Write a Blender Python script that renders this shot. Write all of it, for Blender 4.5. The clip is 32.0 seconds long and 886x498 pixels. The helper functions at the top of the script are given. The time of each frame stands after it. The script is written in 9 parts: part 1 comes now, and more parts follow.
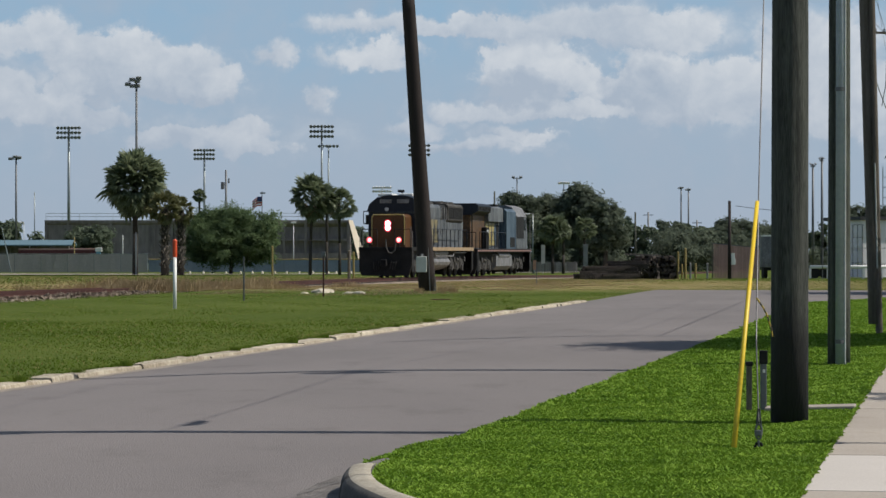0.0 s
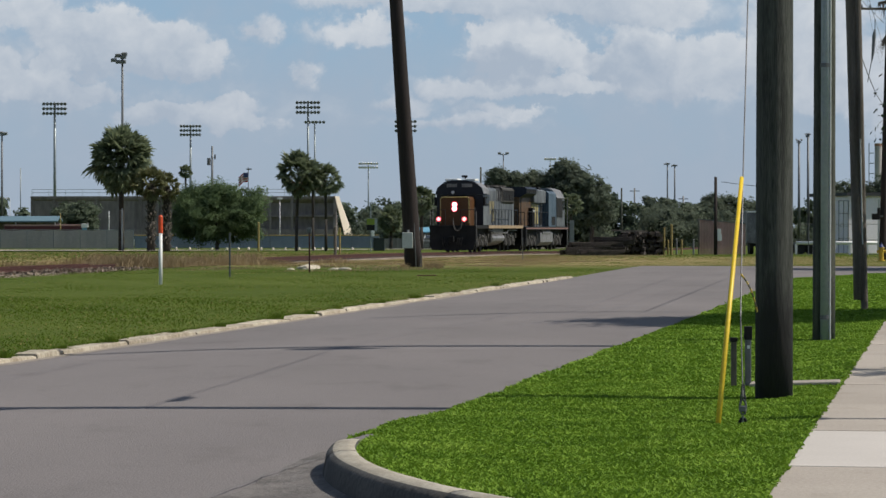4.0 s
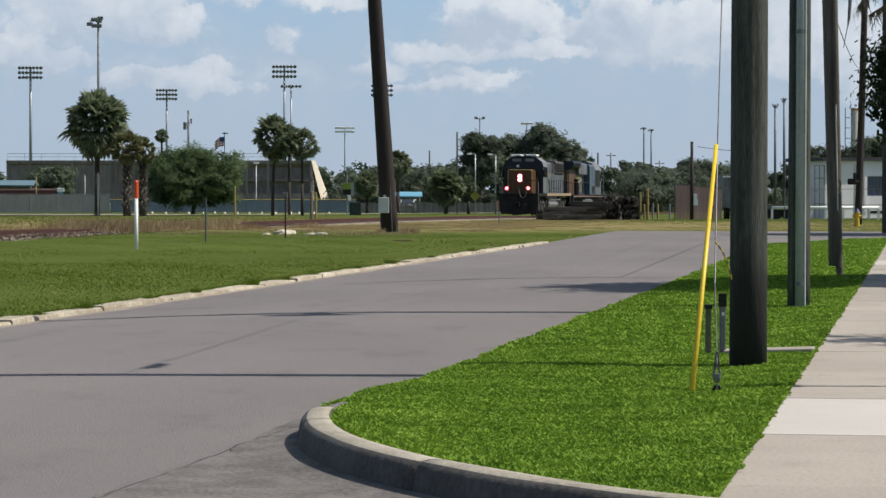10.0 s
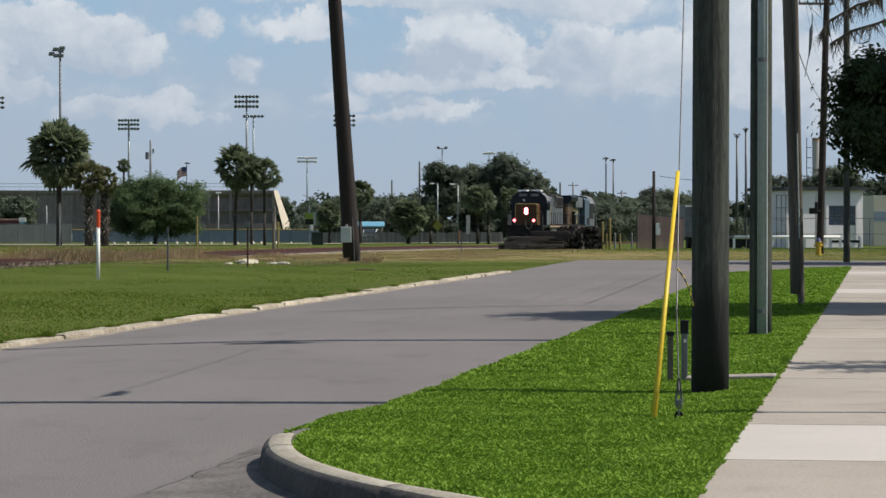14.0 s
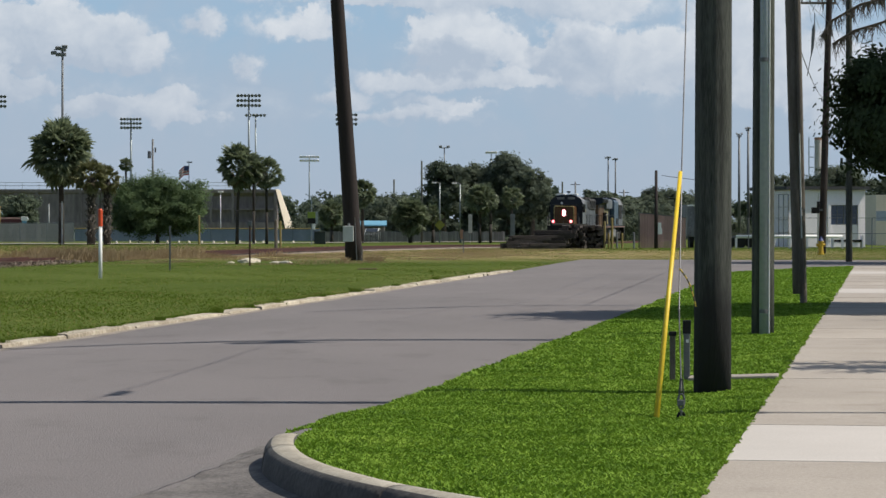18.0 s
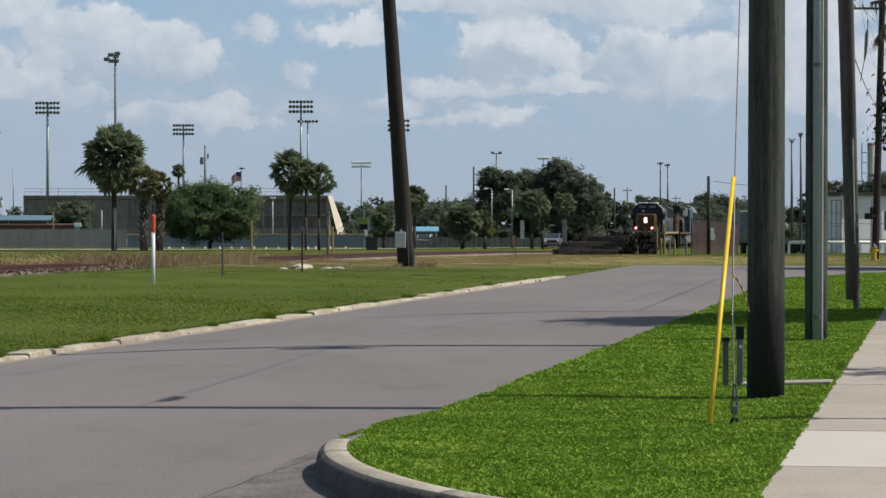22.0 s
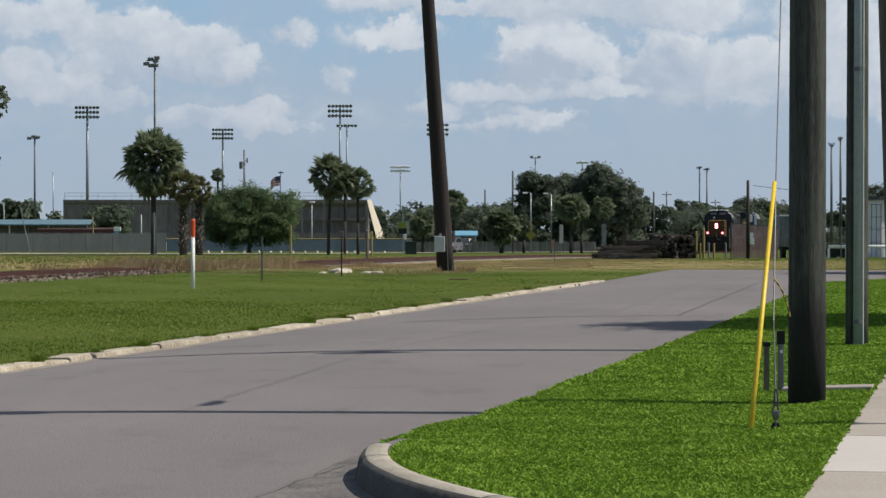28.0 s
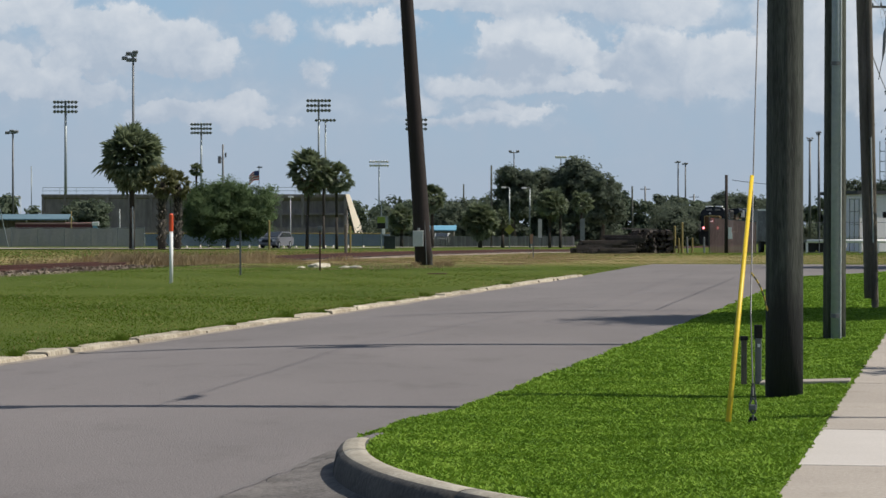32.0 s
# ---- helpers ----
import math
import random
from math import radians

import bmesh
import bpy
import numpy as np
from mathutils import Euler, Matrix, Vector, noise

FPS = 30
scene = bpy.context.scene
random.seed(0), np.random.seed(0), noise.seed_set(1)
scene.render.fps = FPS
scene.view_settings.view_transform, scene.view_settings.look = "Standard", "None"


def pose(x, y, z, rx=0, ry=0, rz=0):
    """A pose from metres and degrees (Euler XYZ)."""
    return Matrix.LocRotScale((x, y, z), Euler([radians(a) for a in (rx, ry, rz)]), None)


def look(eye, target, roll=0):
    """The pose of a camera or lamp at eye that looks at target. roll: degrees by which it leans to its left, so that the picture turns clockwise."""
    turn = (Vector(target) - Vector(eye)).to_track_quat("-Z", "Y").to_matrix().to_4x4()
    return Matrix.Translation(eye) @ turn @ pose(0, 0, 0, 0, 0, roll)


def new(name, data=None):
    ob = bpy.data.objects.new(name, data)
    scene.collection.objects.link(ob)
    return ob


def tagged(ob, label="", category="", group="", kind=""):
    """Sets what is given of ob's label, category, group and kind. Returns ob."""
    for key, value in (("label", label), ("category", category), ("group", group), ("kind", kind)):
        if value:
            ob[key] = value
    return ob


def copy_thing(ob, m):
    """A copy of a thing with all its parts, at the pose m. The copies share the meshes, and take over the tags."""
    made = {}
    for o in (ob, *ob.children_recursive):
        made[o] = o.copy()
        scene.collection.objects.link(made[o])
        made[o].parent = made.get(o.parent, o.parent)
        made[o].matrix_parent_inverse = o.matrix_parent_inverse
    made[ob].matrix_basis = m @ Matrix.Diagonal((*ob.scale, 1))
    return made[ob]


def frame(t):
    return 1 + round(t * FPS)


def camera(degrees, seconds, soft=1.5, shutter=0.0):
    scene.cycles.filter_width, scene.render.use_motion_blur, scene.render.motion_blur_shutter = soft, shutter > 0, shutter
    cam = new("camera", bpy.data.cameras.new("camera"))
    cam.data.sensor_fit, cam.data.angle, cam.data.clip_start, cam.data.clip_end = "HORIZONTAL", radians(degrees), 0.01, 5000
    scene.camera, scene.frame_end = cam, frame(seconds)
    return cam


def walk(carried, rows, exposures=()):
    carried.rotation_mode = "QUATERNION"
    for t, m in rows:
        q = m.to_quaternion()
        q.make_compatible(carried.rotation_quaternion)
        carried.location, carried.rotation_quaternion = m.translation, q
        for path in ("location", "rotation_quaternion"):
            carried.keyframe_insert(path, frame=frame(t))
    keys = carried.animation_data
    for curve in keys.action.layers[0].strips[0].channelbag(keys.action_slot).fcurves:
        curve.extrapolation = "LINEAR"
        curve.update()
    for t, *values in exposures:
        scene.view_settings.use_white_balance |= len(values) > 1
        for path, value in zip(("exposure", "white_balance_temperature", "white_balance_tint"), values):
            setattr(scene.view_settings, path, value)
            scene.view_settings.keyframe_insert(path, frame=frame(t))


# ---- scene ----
# ---------- camera: hand held at the edge of a sidewalk, long lens ----------
cam = camera(17.83, 32.0, soft=1.5)
# seconds, sideways drift, height, tilt, turn, lean
PATH = [
    (0, -0.0241, 1.4952, 90.045, 1.372, -0.012),
    (0.5, -0.0023, 1.4998, 90.165, 1.276, -0.009),
    (1, -0.0228, 1.4919, 89.989, 1.400, -0.026),
    (1.5, -0.0227, 1.4894, 89.849, 1.630, -0.015),
    (2, -0.0232, 1.4953, 89.762, 1.822, 0.000),
    (2.5, -0.0195, 1.4976, 89.573, 1.915, -0.003),
    (3, -0.0149, 1.4895, 89.618, 1.890, -0.019),
    (3.5, -0.0092, 1.4942, 89.573, 1.307, -0.004),
    (5.5, -0.0172, 1.4924, 89.549, 0.943, -0.028),
    (6, -0.0176, 1.4921, 89.568, 0.977, -0.029),
    (6.5, -0.0161, 1.4907, 89.744, 0.697, -0.024),
    (7, -0.0027, 1.4865, 89.793, 0.611, -0.031),
    (7.5, -0.0063, 1.4940, 89.659, 0.461, -0.009),
    (8, -0.0053, 1.5016, 89.390, 0.603, 0.025),
    (8.5, 0.0005, 1.5064, 89.435, 0.632, 0.024),
    (9, -0.0024, 1.5002, 89.161, 0.373, 0.019),
    (9.5, 0.0008, 1.5144, 89.136, 0.510, 0.017),
    (10, 0.0045, 1.5179, 88.835, 0.620, 0.017),
    (10.5, 0.0090, 1.5143, 88.797, 0.233, 0.019),
    (11, 0.0041, 1.5148, 89.024, 0.164, 0.020),
    (11.5, 0.0011, 1.5077, 89.261, 0.442, 0.025),
    (12, 0.0008, 1.5079, 89.549, 0.323, 0.028),
    (12.5, 0.0043, 1.5077, 89.391, 0.376, 0.031),
    (13, 0.0048, 1.5003, 89.555, 0.004, 0.015),
    (13.5, 0.0040, 1.4956, 89.603, 0.107, -0.010),
    (14, 0.0074, 1.4929, 89.443, -0.142, -0.020),
    (14.5, 0.0073, 1.4906, 89.498, 0.028, -0.021),
    (16.5, 0.0028, 1.4947, 89.771, 0.126, -0.015),
    (17, 0.0024, 1.4945, 89.413, 0.066, -0.000),
    (17.5, 0.0047, 1.4996, 89.360, 0.254, 0.019),
    (18, 0.0050, 1.5010, 89.424, -0.099, 0.020),
    (18.5, 0.0011, 1.4946, 89.508, 0.084, -0.017),
    (19, 0.0011, 1.4903, 89.554, 0.099, -0.024),
    (19.5, -0.0049, 1.4922, 89.355, 0.280, -0.022),
    (20, -0.0019, 1.4933, 89.120, 0.722, -0.007),
    (20.5, 0.0022, 1.5135, 89.151, 0.932, 0.018),
    (21, 0.0012, 1.4975, 89.423, 0.909, 0.006),
    (21.5, 0.0004, 1.4986, 89.236, 0.924, 0.016),
    (22, -0.0013, 1.4976, 89.545, 0.955, 0.005),
    (22.5, 0.0007, 1.4959, 89.609, 1.030, -0.012),
    (23, -0.0038, 1.4986, 89.504, 1.244, -0.006),
    (23.5, -0.0013, 1.5031, 89.425, 1.198, 0.009),
    (24, -0.0067, 1.4951, 89.541, 1.430, -0.018),
    (24.5, -0.0149, 1.4890, 89.399, 1.389, -0.025),
    (25, -0.0053, 1.4905, 89.449, 1.511, -0.020),
    (25.5, -0.0060, 1.4976, 89.562, 1.382, 0.008),
    (27.5, -0.0039, 1.4994, 89.506, 1.506, 0.009),
    (28, -0.0149, 1.5010, 89.630, 1.744, 0.002),
    (28.5, -0.0132, 1.4974, 89.673, 1.607, -0.020),
    (29, -0.0057, 1.4945, 89.615, 0.960, -0.020),
    (29.5, -0.0049, 1.4952, 89.714, 1.102, -0.006),
    (30, -0.0073, 1.4959, 89.644, 1.190, -0.010),
    (30.5, -0.0054, 1.4974, 89.538, 1.243, -0.009),
    (31, -0.0120, 1.4959, 89.607, 1.367, -0.017),
    (31.5, -0.0063, 1.5012, 89.540, 1.383, 0.006),
    (32, -0.0057, 1.4977, 89.521, 1.313, -0.009),
]
walk(cam, [(t, pose(x, 0, z, rx, 0, rz) @ pose(0, 0, 0, 0, 0, lean)) for t, x, z, rx, rz, lean in PATH],
     exposures=[(0.0, -0.02), (3.0, -0.05), (6.0, 0.03), (7.0, 0.03), (8.0, 0.02), (9.0, 0.09), (10.0, 0.22), (11.0, 0.23), (12.0, 0.13), (14.0, 0.12), (17.0, 0.11), (19.0, 0.13), (21.0, 0.08), (24.0, 0.10), (28.0, 0.07), (32.0, 0.08)])

# ---------- world: hazy sky with broken cumulus, sun high to the east ----------
SUN_EL, SUN_AZ = radians(52), radians(91.5)      # azimuth from +y towards +x
world = bpy.data.worlds.new("sky")
scene.world = world
world.use_nodes = True
wt = world.node_tree
wt.nodes.clear()


def wnode(kind):
    return wt.nodes.new(kind)


def wmix():
    n = wt.nodes.new("ShaderNodeMix")
    n.data_type = "RGBA"
    return n


def wrange(smooth):
    n = wt.nodes.new("ShaderNodeMapRange")
    n.interpolation_type = "SMOOTHSTEP" if smooth else "LINEAR"
    return n


def wmath(op, a, b=None, clamp=False):
    n = wnode("ShaderNodeMath")
    n.operation, n.use_clamp = op, clamp
    for i, v in enumerate((a, b)):
        if v is None:
            continue
        if isinstance(v, (int, float)):
            n.inputs[i].default_value = v
        else:
            wt.links.new(v, n.inputs[i])
    return n.outputs[0]


sky = wnode("ShaderNodeTexSky")
sky.sky_type, sky.sun_disc = "NISHITA", False
sky.sun_elevation, sky.sun_rotation = SUN_EL, SUN_AZ
sky.altitude, sky.air_density, sky.dust_density, sky.ozone_density = 10.0, 1.0, 1.6, 1.0
coord = wnode("ShaderNodeTexCoord")
split = wnode("ShaderNodeSeparateXYZ")
wt.links.new(coord.outputs["Generated"], split.inputs[0])


def cloud_noise(shift, scale, detail, rough):
    """Billows: noise over the direction, banks wider than high; shift reads it a little to one side."""
    mp = wnode("ShaderNodeMapping")
    mp.inputs["Scale"].default_value = (1.0, 0.6, 1.1)
    mp.inputs["Location"].default_value = (0.31 + shift[0], 0.2, 0.17 + shift[1])
    wt.links.new(coord.outputs["Generated"], mp.inputs["Vector"])
    n = wnode("ShaderNodeTexNoise")
    n.inputs["Scale"].default_value, n.inputs["Detail"].default_value = scale, detail
    n.inputs["Roughness"].default_value, n.inputs["Distortion"].default_value = rough, 0.35
    wt.links.new(mp.outputs[0], n.inputs["Vector"])
    return n.outputs["Fac"]


def warp(scale, detail, gain, shift):
    """Ragged edges for the heaps: a direction's x and z pushed about by noise."""
    n = wnode("ShaderNodeTexNoise")
    n.inputs["Scale"].default_value, n.inputs["Detail"].default_value = scale, detail
    n.inputs["Roughness"].default_value = 0.62
    mp = wnode("ShaderNodeMapping")
    mp.inputs["Location"].default_value = shift
    wt.links.new(coord.outputs["Generated"], mp.inputs["Vector"])
    wt.links.new(mp.outputs[0], n.inputs["Vector"])
    return wmath("MULTIPLY", wmath("SUBTRACT", n.outputs["Fac"], 0.5), gain)


billow = cloud_noise((0, 0), 34.0, 8.0, 0.50)
puffs = cloud_noise((0.2, 0.5), 120.0, 6.0, 0.55)
wide = cloud_noise((0.4, 0.3), 9.0, 3.0, 0.5)
edge_x = wmath("ADD", split.outputs[0], warp(62.0, 8.0, 0.034, (0.3, 0.1, 0.7)))
edge_z = wmath("ADD", split.outputs[2], warp(70.0, 8.0, 0.020, (1.3, 0.6, 0.2)))
# cumulus heaps: where they stand in the sky, half width and height, and how brightly the sun takes them (1 crown, 0 belly)
HEAPS = (
    ((-0.1300, 0.0560), (0.0480, 0.0180), 0.22), ((0.0350, 0.0540), (0.0560, 0.0150), 0.28), ((-0.0950, 0.0400), (0.0500, 0.0090), 0.25),
    ((0.0100, 0.0760), (0.0600, 0.0090), 0.30), ((0.1150, 0.0560), (0.0500, 0.0260), 0.45), ((-0.1750, 0.0560), (0.0400, 0.0240), 0.30),
    ((0.0055, 0.0683), (0.0150, 0.0076), 1.0), ((-0.0034, 0.0653), (0.0090, 0.0070), 0.85), ((0.0030, 0.0570), (0.0150, 0.0060), 0.0),
    ((0.0186, 0.0623), (0.0120, 0.0070), 0.85), ((0.0306, 0.0583), (0.0090, 0.0056), 0.95), ((0.0146, 0.0503), (0.0220, 0.0034), 0.55),
    ((-0.0056, 0.0493), (0.0100, 0.0044), 0.60), ((0.0286, 0.0493), (0.0150, 0.0030), 0.85),
    ((0.0506, 0.0663), (0.0120, 0.0046), 0.90), ((0.0486, 0.0583), (0.0140, 0.0080), 0.20), ((0.0626, 0.0603), (0.0140, 0.0090), 0.50),
    ((0.0746, 0.0603), (0.0120, 0.0080), 0.90), ((0.0586, 0.0503), (0.0200, 0.0060), 0.40), ((0.0846, 0.0563), (0.0140, 0.0120), 0.70),
    ((-0.0556, 0.0693), (0.0160, 0.0052), 0.85), ((-0.0416, 0.0693), (0.0120, 0.0056), 0.75),
    ((-0.0436, 0.0800), (0.0300, 0.0044), 0.65), ((-0.0096, 0.0788), (0.0240, 0.0036), 0.65), ((0.0186, 0.0796), (0.0240, 0.0070), 0.50),
    ((0.0426, 0.0783), (0.0180, 0.0090), 0.50), ((0.0626, 0.0773), (0.0160, 0.0070), 0.85), ((0.1066, 0.0743), (0.0260, 0.0120), 0.75),
    ((-0.1356, 0.0743), (0.0100, 0.0050), 0.75), ((-0.1256, 0.0683), (0.0140, 0.0070), 0.65), ((-0.1116, 0.0663), (0.0130, 0.0070), 0.62),
    ((-0.1026, 0.0613), (0.0080, 0.0050), 0.85), ((-0.1456, 0.0693), (0.0180, 0.0070), 0.65), ((-0.1336, 0.0593), (0.0220, 0.0070), 0.25),
    ((-0.1136, 0.0563), (0.0180, 0.0040), 0.30), ((-0.0836, 0.0683), (0.0080, 0.0050), 0.50), ((-0.1656, 0.0773), (0.0120, 0.0070), 0.70),
    ((-0.1856, 0.0743), (0.0140, 0.0080), 0.70), ((-0.1536, 0.0563), (0.0070, 0.0050), 0.95), ((-0.1636, 0.0503), (0.0140, 0.0060), 0.60),
    ((-0.1776, 0.0543), (0.0120, 0.0080), 0.65), ((-0.1456, 0.0463), (0.0120, 0.0050), 0.40), ((-0.0916, 0.0423), (0.0120, 0.0036), 0.60),
    ((-0.1136, 0.0393), (0.0180, 0.0040), 0.30), ((-0.0896, 0.0373), (0.0140, 0.0028), 0.45), ((-0.0656, 0.0543), (0.0050, 0.0044), 0.50),
    ((-0.0216, 0.0483), (0.0120, 0.0044), 0.50), ((-0.0336, 0.0423), (0.0120, 0.0032), 0.35), ((0.0086, 0.0403), (0.0120, 0.0026), 0.85),
    ((-0.0016, 0.0413), (0.0140, 0.0032), 0.35), ((-0.0136, 0.0363), (0.0300, 0.0028), 0.30), ((0.1206, 0.0553), (0.0260, 0.0120), 0.70),
    ((0.1466, 0.0443), (0.0260, 0.0140), 0.65), ((0.1106, 0.0443), (0.0160, 0.0060), 0.60))
total, lit, weight = None, None, None
for (hx, hz), (rx, rz), bright in HEAPS:
    dx = wmath("DIVIDE", wmath("SUBTRACT", edge_x, hx), rx * 1.18)
    dz = wmath("DIVIDE", wmath("SUBTRACT", edge_z, hz), rz * 1.18)
    q = wmath("ADD", wmath("MULTIPLY", dx, dx), wmath("MULTIPLY", dz, dz))
    body = wmath("SUBTRACT", 1.0, q, clamp=True)
    # each heap is brighter on its upper and sunward flank
    flank = wmath("ADD", wmath("MULTIPLY", wmath("ADD", wmath("MULTIPLY", dz, 0.30), wmath("MULTIPLY", dx, 0.12)), 1.0), bright)
    if rx > 0.032:
        body = wmath("MULTIPLY", body, 0.40)       # wide thin banks weigh less than the heaps before them
    heavy = wmath("MULTIPLY", body, 3.0) if bright < 0.35 and rx < 0.032 else body
    glow = wmath("MULTIPLY", heavy, flank)
    total = body if total is None else wmath("ADD", total, body)
    weight = heavy if weight is None else wmath("ADD", weight, heavy)
    lit = glow if lit is None else wmath("ADD", lit, glow)
cover = wmath("ADD", wmath("MULTIPLY", wmath("SUBTRACT", billow, 0.5), 1.5), wmath("MULTIPLY", wmath("SUBTRACT", wide, 0.5), 0.5))
cover = wmath("ADD", cover, wmath("MULTIPLY", wmath("SUBTRACT", puffs, 0.5), 0.5))


def ramp_of(value, lo, hi, soft_ends=True):
    n = wrange(soft_ends)
    n.inputs["From Min"].default_value, n.inputs["From Max"].default_value = lo, hi
    wt.links.new(value, n.inputs["Value"])
    return n.outputs[0]


# a thin veil between the heaps, crisp heaps inside it
veil = wmath("MULTIPLY", ramp_of(wmath("ADD", cover, wmath("MULTIPLY", total, 0.45)), -0.55, 0.50), 0.72)
heap = wmath("MULTIPLY", ramp_of(wmath("ADD", total, wmath("MULTIPLY", wmath("SUBTRACT", puffs, 0.5), 0.9)), -0.10, 0.95), 0.95)
dense = wmath("MAXIMUM", veil, heap)
tone = wmath("DIVIDE", lit, wmath("MAXIMUM", weight, 0.02))
tone = wmath("ADD", tone, wmath("MULTIPLY", wmath("SUBTRACT", puffs, 0.5), 1.1))
tone = ramp_of(tone, 0.10, 1.15, False)
cloud_colour = wmix()
cloud_colour.inputs[6].default_value = (6.3, 7.4, 9.0, 1)
cloud_colour.inputs[7].default_value = (12.0, 12.3, 12.7, 1)
wt.links.new(wmath("MULTIPLY", wmath("ADD", wmath("MULTIPLY", tone, 0.9), 0.1), heap, clamp=True), cloud_colour.inputs[0])
# summer haze pales the low sky; the blue deepens towards the zenith
haze = wmix()
lift = wrange(True)
lift.inputs["From Min"].default_value, lift.inputs["From Max"].default_value = 0.05, 0.55
lift.inputs["To Min"].default_value, lift.inputs["To Max"].default_value = 0.80, 0.05
wt.links.new(split.outputs[2], lift.inputs["Value"])
wt.links.new(lift.outputs[0], haze.inputs[0])
low_sky = wmix()
rise = wnode("ShaderNodeMapRange")
rise.inputs["From Min"].default_value, rise.inputs["From Max"].default_value = 0.0, 0.08
wt.links.new(split.outputs[2], rise.inputs["Value"])
wt.links.new(rise.outputs[0], low_sky.inputs[0])
low_sky.inputs[6].default_value = (6.9, 8.4, 10.4, 1)
low_sky.inputs[7].default_value = (5.1, 8.2, 11.5, 1)
wt.links.new(low_sky.outputs[2], haze.inputs[7])
wt.links.new(sky.outputs[0], haze.inputs[6])
mixed = wmix()
thin = wmath("ADD", wmath("MULTIPLY", lift.outputs[0], 1.0), 0.10)
wt.links.new(wmath("MULTIPLY", dense, thin), mixed.inputs[0])
wt.links.new(haze.outputs[2], mixed.inputs[6])
wt.links.new(cloud_colour.outputs[2], mixed.inputs[7])
back = wnode("ShaderNodeBackground")
back.inputs["Strength"].default_value = 0.06
wt.links.new(mixed.outputs[2], back.inputs["Color"])
wout = wnode("ShaderNodeOutputWorld")
wt.links.new(back.outputs[0], wout.inputs["Surface"])

sun = new("sun", bpy.data.lights.new("sun", "SUN"))
sun.data.energy, sun.data.angle, sun.data.color = 4.3, radians(0.55), (1.0, 0.95, 0.86)
sun.matrix_world = look((0, 0, 0), (-math.sin(SUN_AZ) * math.cos(SUN_EL), -math.cos(SUN_AZ) * math.cos(SUN_EL), -math.sin(SUN_EL)))

# ---------- materials ----------
def surface(name, c1, c2, rough=0.8, scale=1.0, fine=20.0, bump=0.2, metal=0.0, own=False, stretch=(1, 1, 1), jitter=0.0, contrast=1.0, spec=0.5, depth=0.02):
    """Two colours mixed by coarse and fine noise at real size, with fine relief. own: the pattern rides on the thing."""
    m = bpy.data.materials.new(name)
    m.use_nodes = True
    nt = m.node_tree
    bsdf = nt.nodes["Principled BSDF"]
    if own:
        src = nt.nodes.new("ShaderNodeTexCoord").outputs["Object"]
    else:
        src = nt.nodes.new("ShaderNodeNewGeometry").outputs["Position"]
    mp = nt.nodes.new("ShaderNodeMapping")
    mp.inputs["Scale"].default_value = stretch
    nt.links.new(src, mp.inputs["Vector"])
    a, b = nt.nodes.new("ShaderNodeTexNoise"), nt.nodes.new("ShaderNodeTexNoise")
    a.inputs["Scale"].default_value, a.inputs["Detail"].default_value = scale, 5.0
    b.inputs["Scale"].default_value, b.inputs["Detail"].default_value = fine, 4.0
    for n in (a, b):
        nt.links.new(mp.outputs[0], n.inputs["Vector"])
    add = nt.nodes.new("ShaderNodeMath")
    add.operation = "ADD"
    nt.links.new(a.outputs["Fac"], add.inputs[0])
    nt.links.new(b.outputs["Fac"], add.inputs[1])
    span = nt.nodes.new("ShaderNodeMapRange")
    span.inputs["From Min"].default_value, span.inputs["From Max"].default_value = 1.0 - 0.32 / contrast, 1.0 + 0.32 / contrast
    nt.links.new(add.outputs[0], span.inputs["Value"])
    mix = nt.nodes.new("ShaderNodeMix")
    mix.data_type = "RGBA"
    mix.inputs[6].default_value, mix.inputs[7].default_value = (*c1, 1), (*c2, 1)
    nt.links.new(span.outputs[0], mix.inputs[0])
    col = mix.outputs[2]
    if jitter:
        info = nt.nodes.new("ShaderNodeObjectInfo")
        jr = nt.nodes.new("ShaderNodeMapRange")
        jr.inputs["To Min"].default_value, jr.inputs["To Max"].default_value = 1 - jitter, 1 + jitter
        nt.links.new(info.outputs["Random"], jr.inputs["Value"])
        hs = nt.nodes.new("ShaderNodeHueSaturation")
        nt.links.new(jr.outputs[0], hs.inputs["Value"])
        nt.links.new(col, hs.inputs["Color"])
        col = hs.outputs[0]
    nt.links.new(col, bsdf.inputs["Base Color"])
    bsdf.inputs["Roughness"].default_value, bsdf.inputs["Metallic"].default_value = rough, metal
    bsdf.inputs["Specular IOR Level"].default_value = spec
    if bump:
        bp = nt.nodes.new("ShaderNodeBump")
        bp.inputs["Strength"].default_value, bp.inputs["Distance"].default_value = bump, depth
        nt.links.new(b.outputs["Fac"], bp.inputs["Height"])
        nt.links.new(bp.outputs[0], bsdf.inputs["Normal"])
    return m


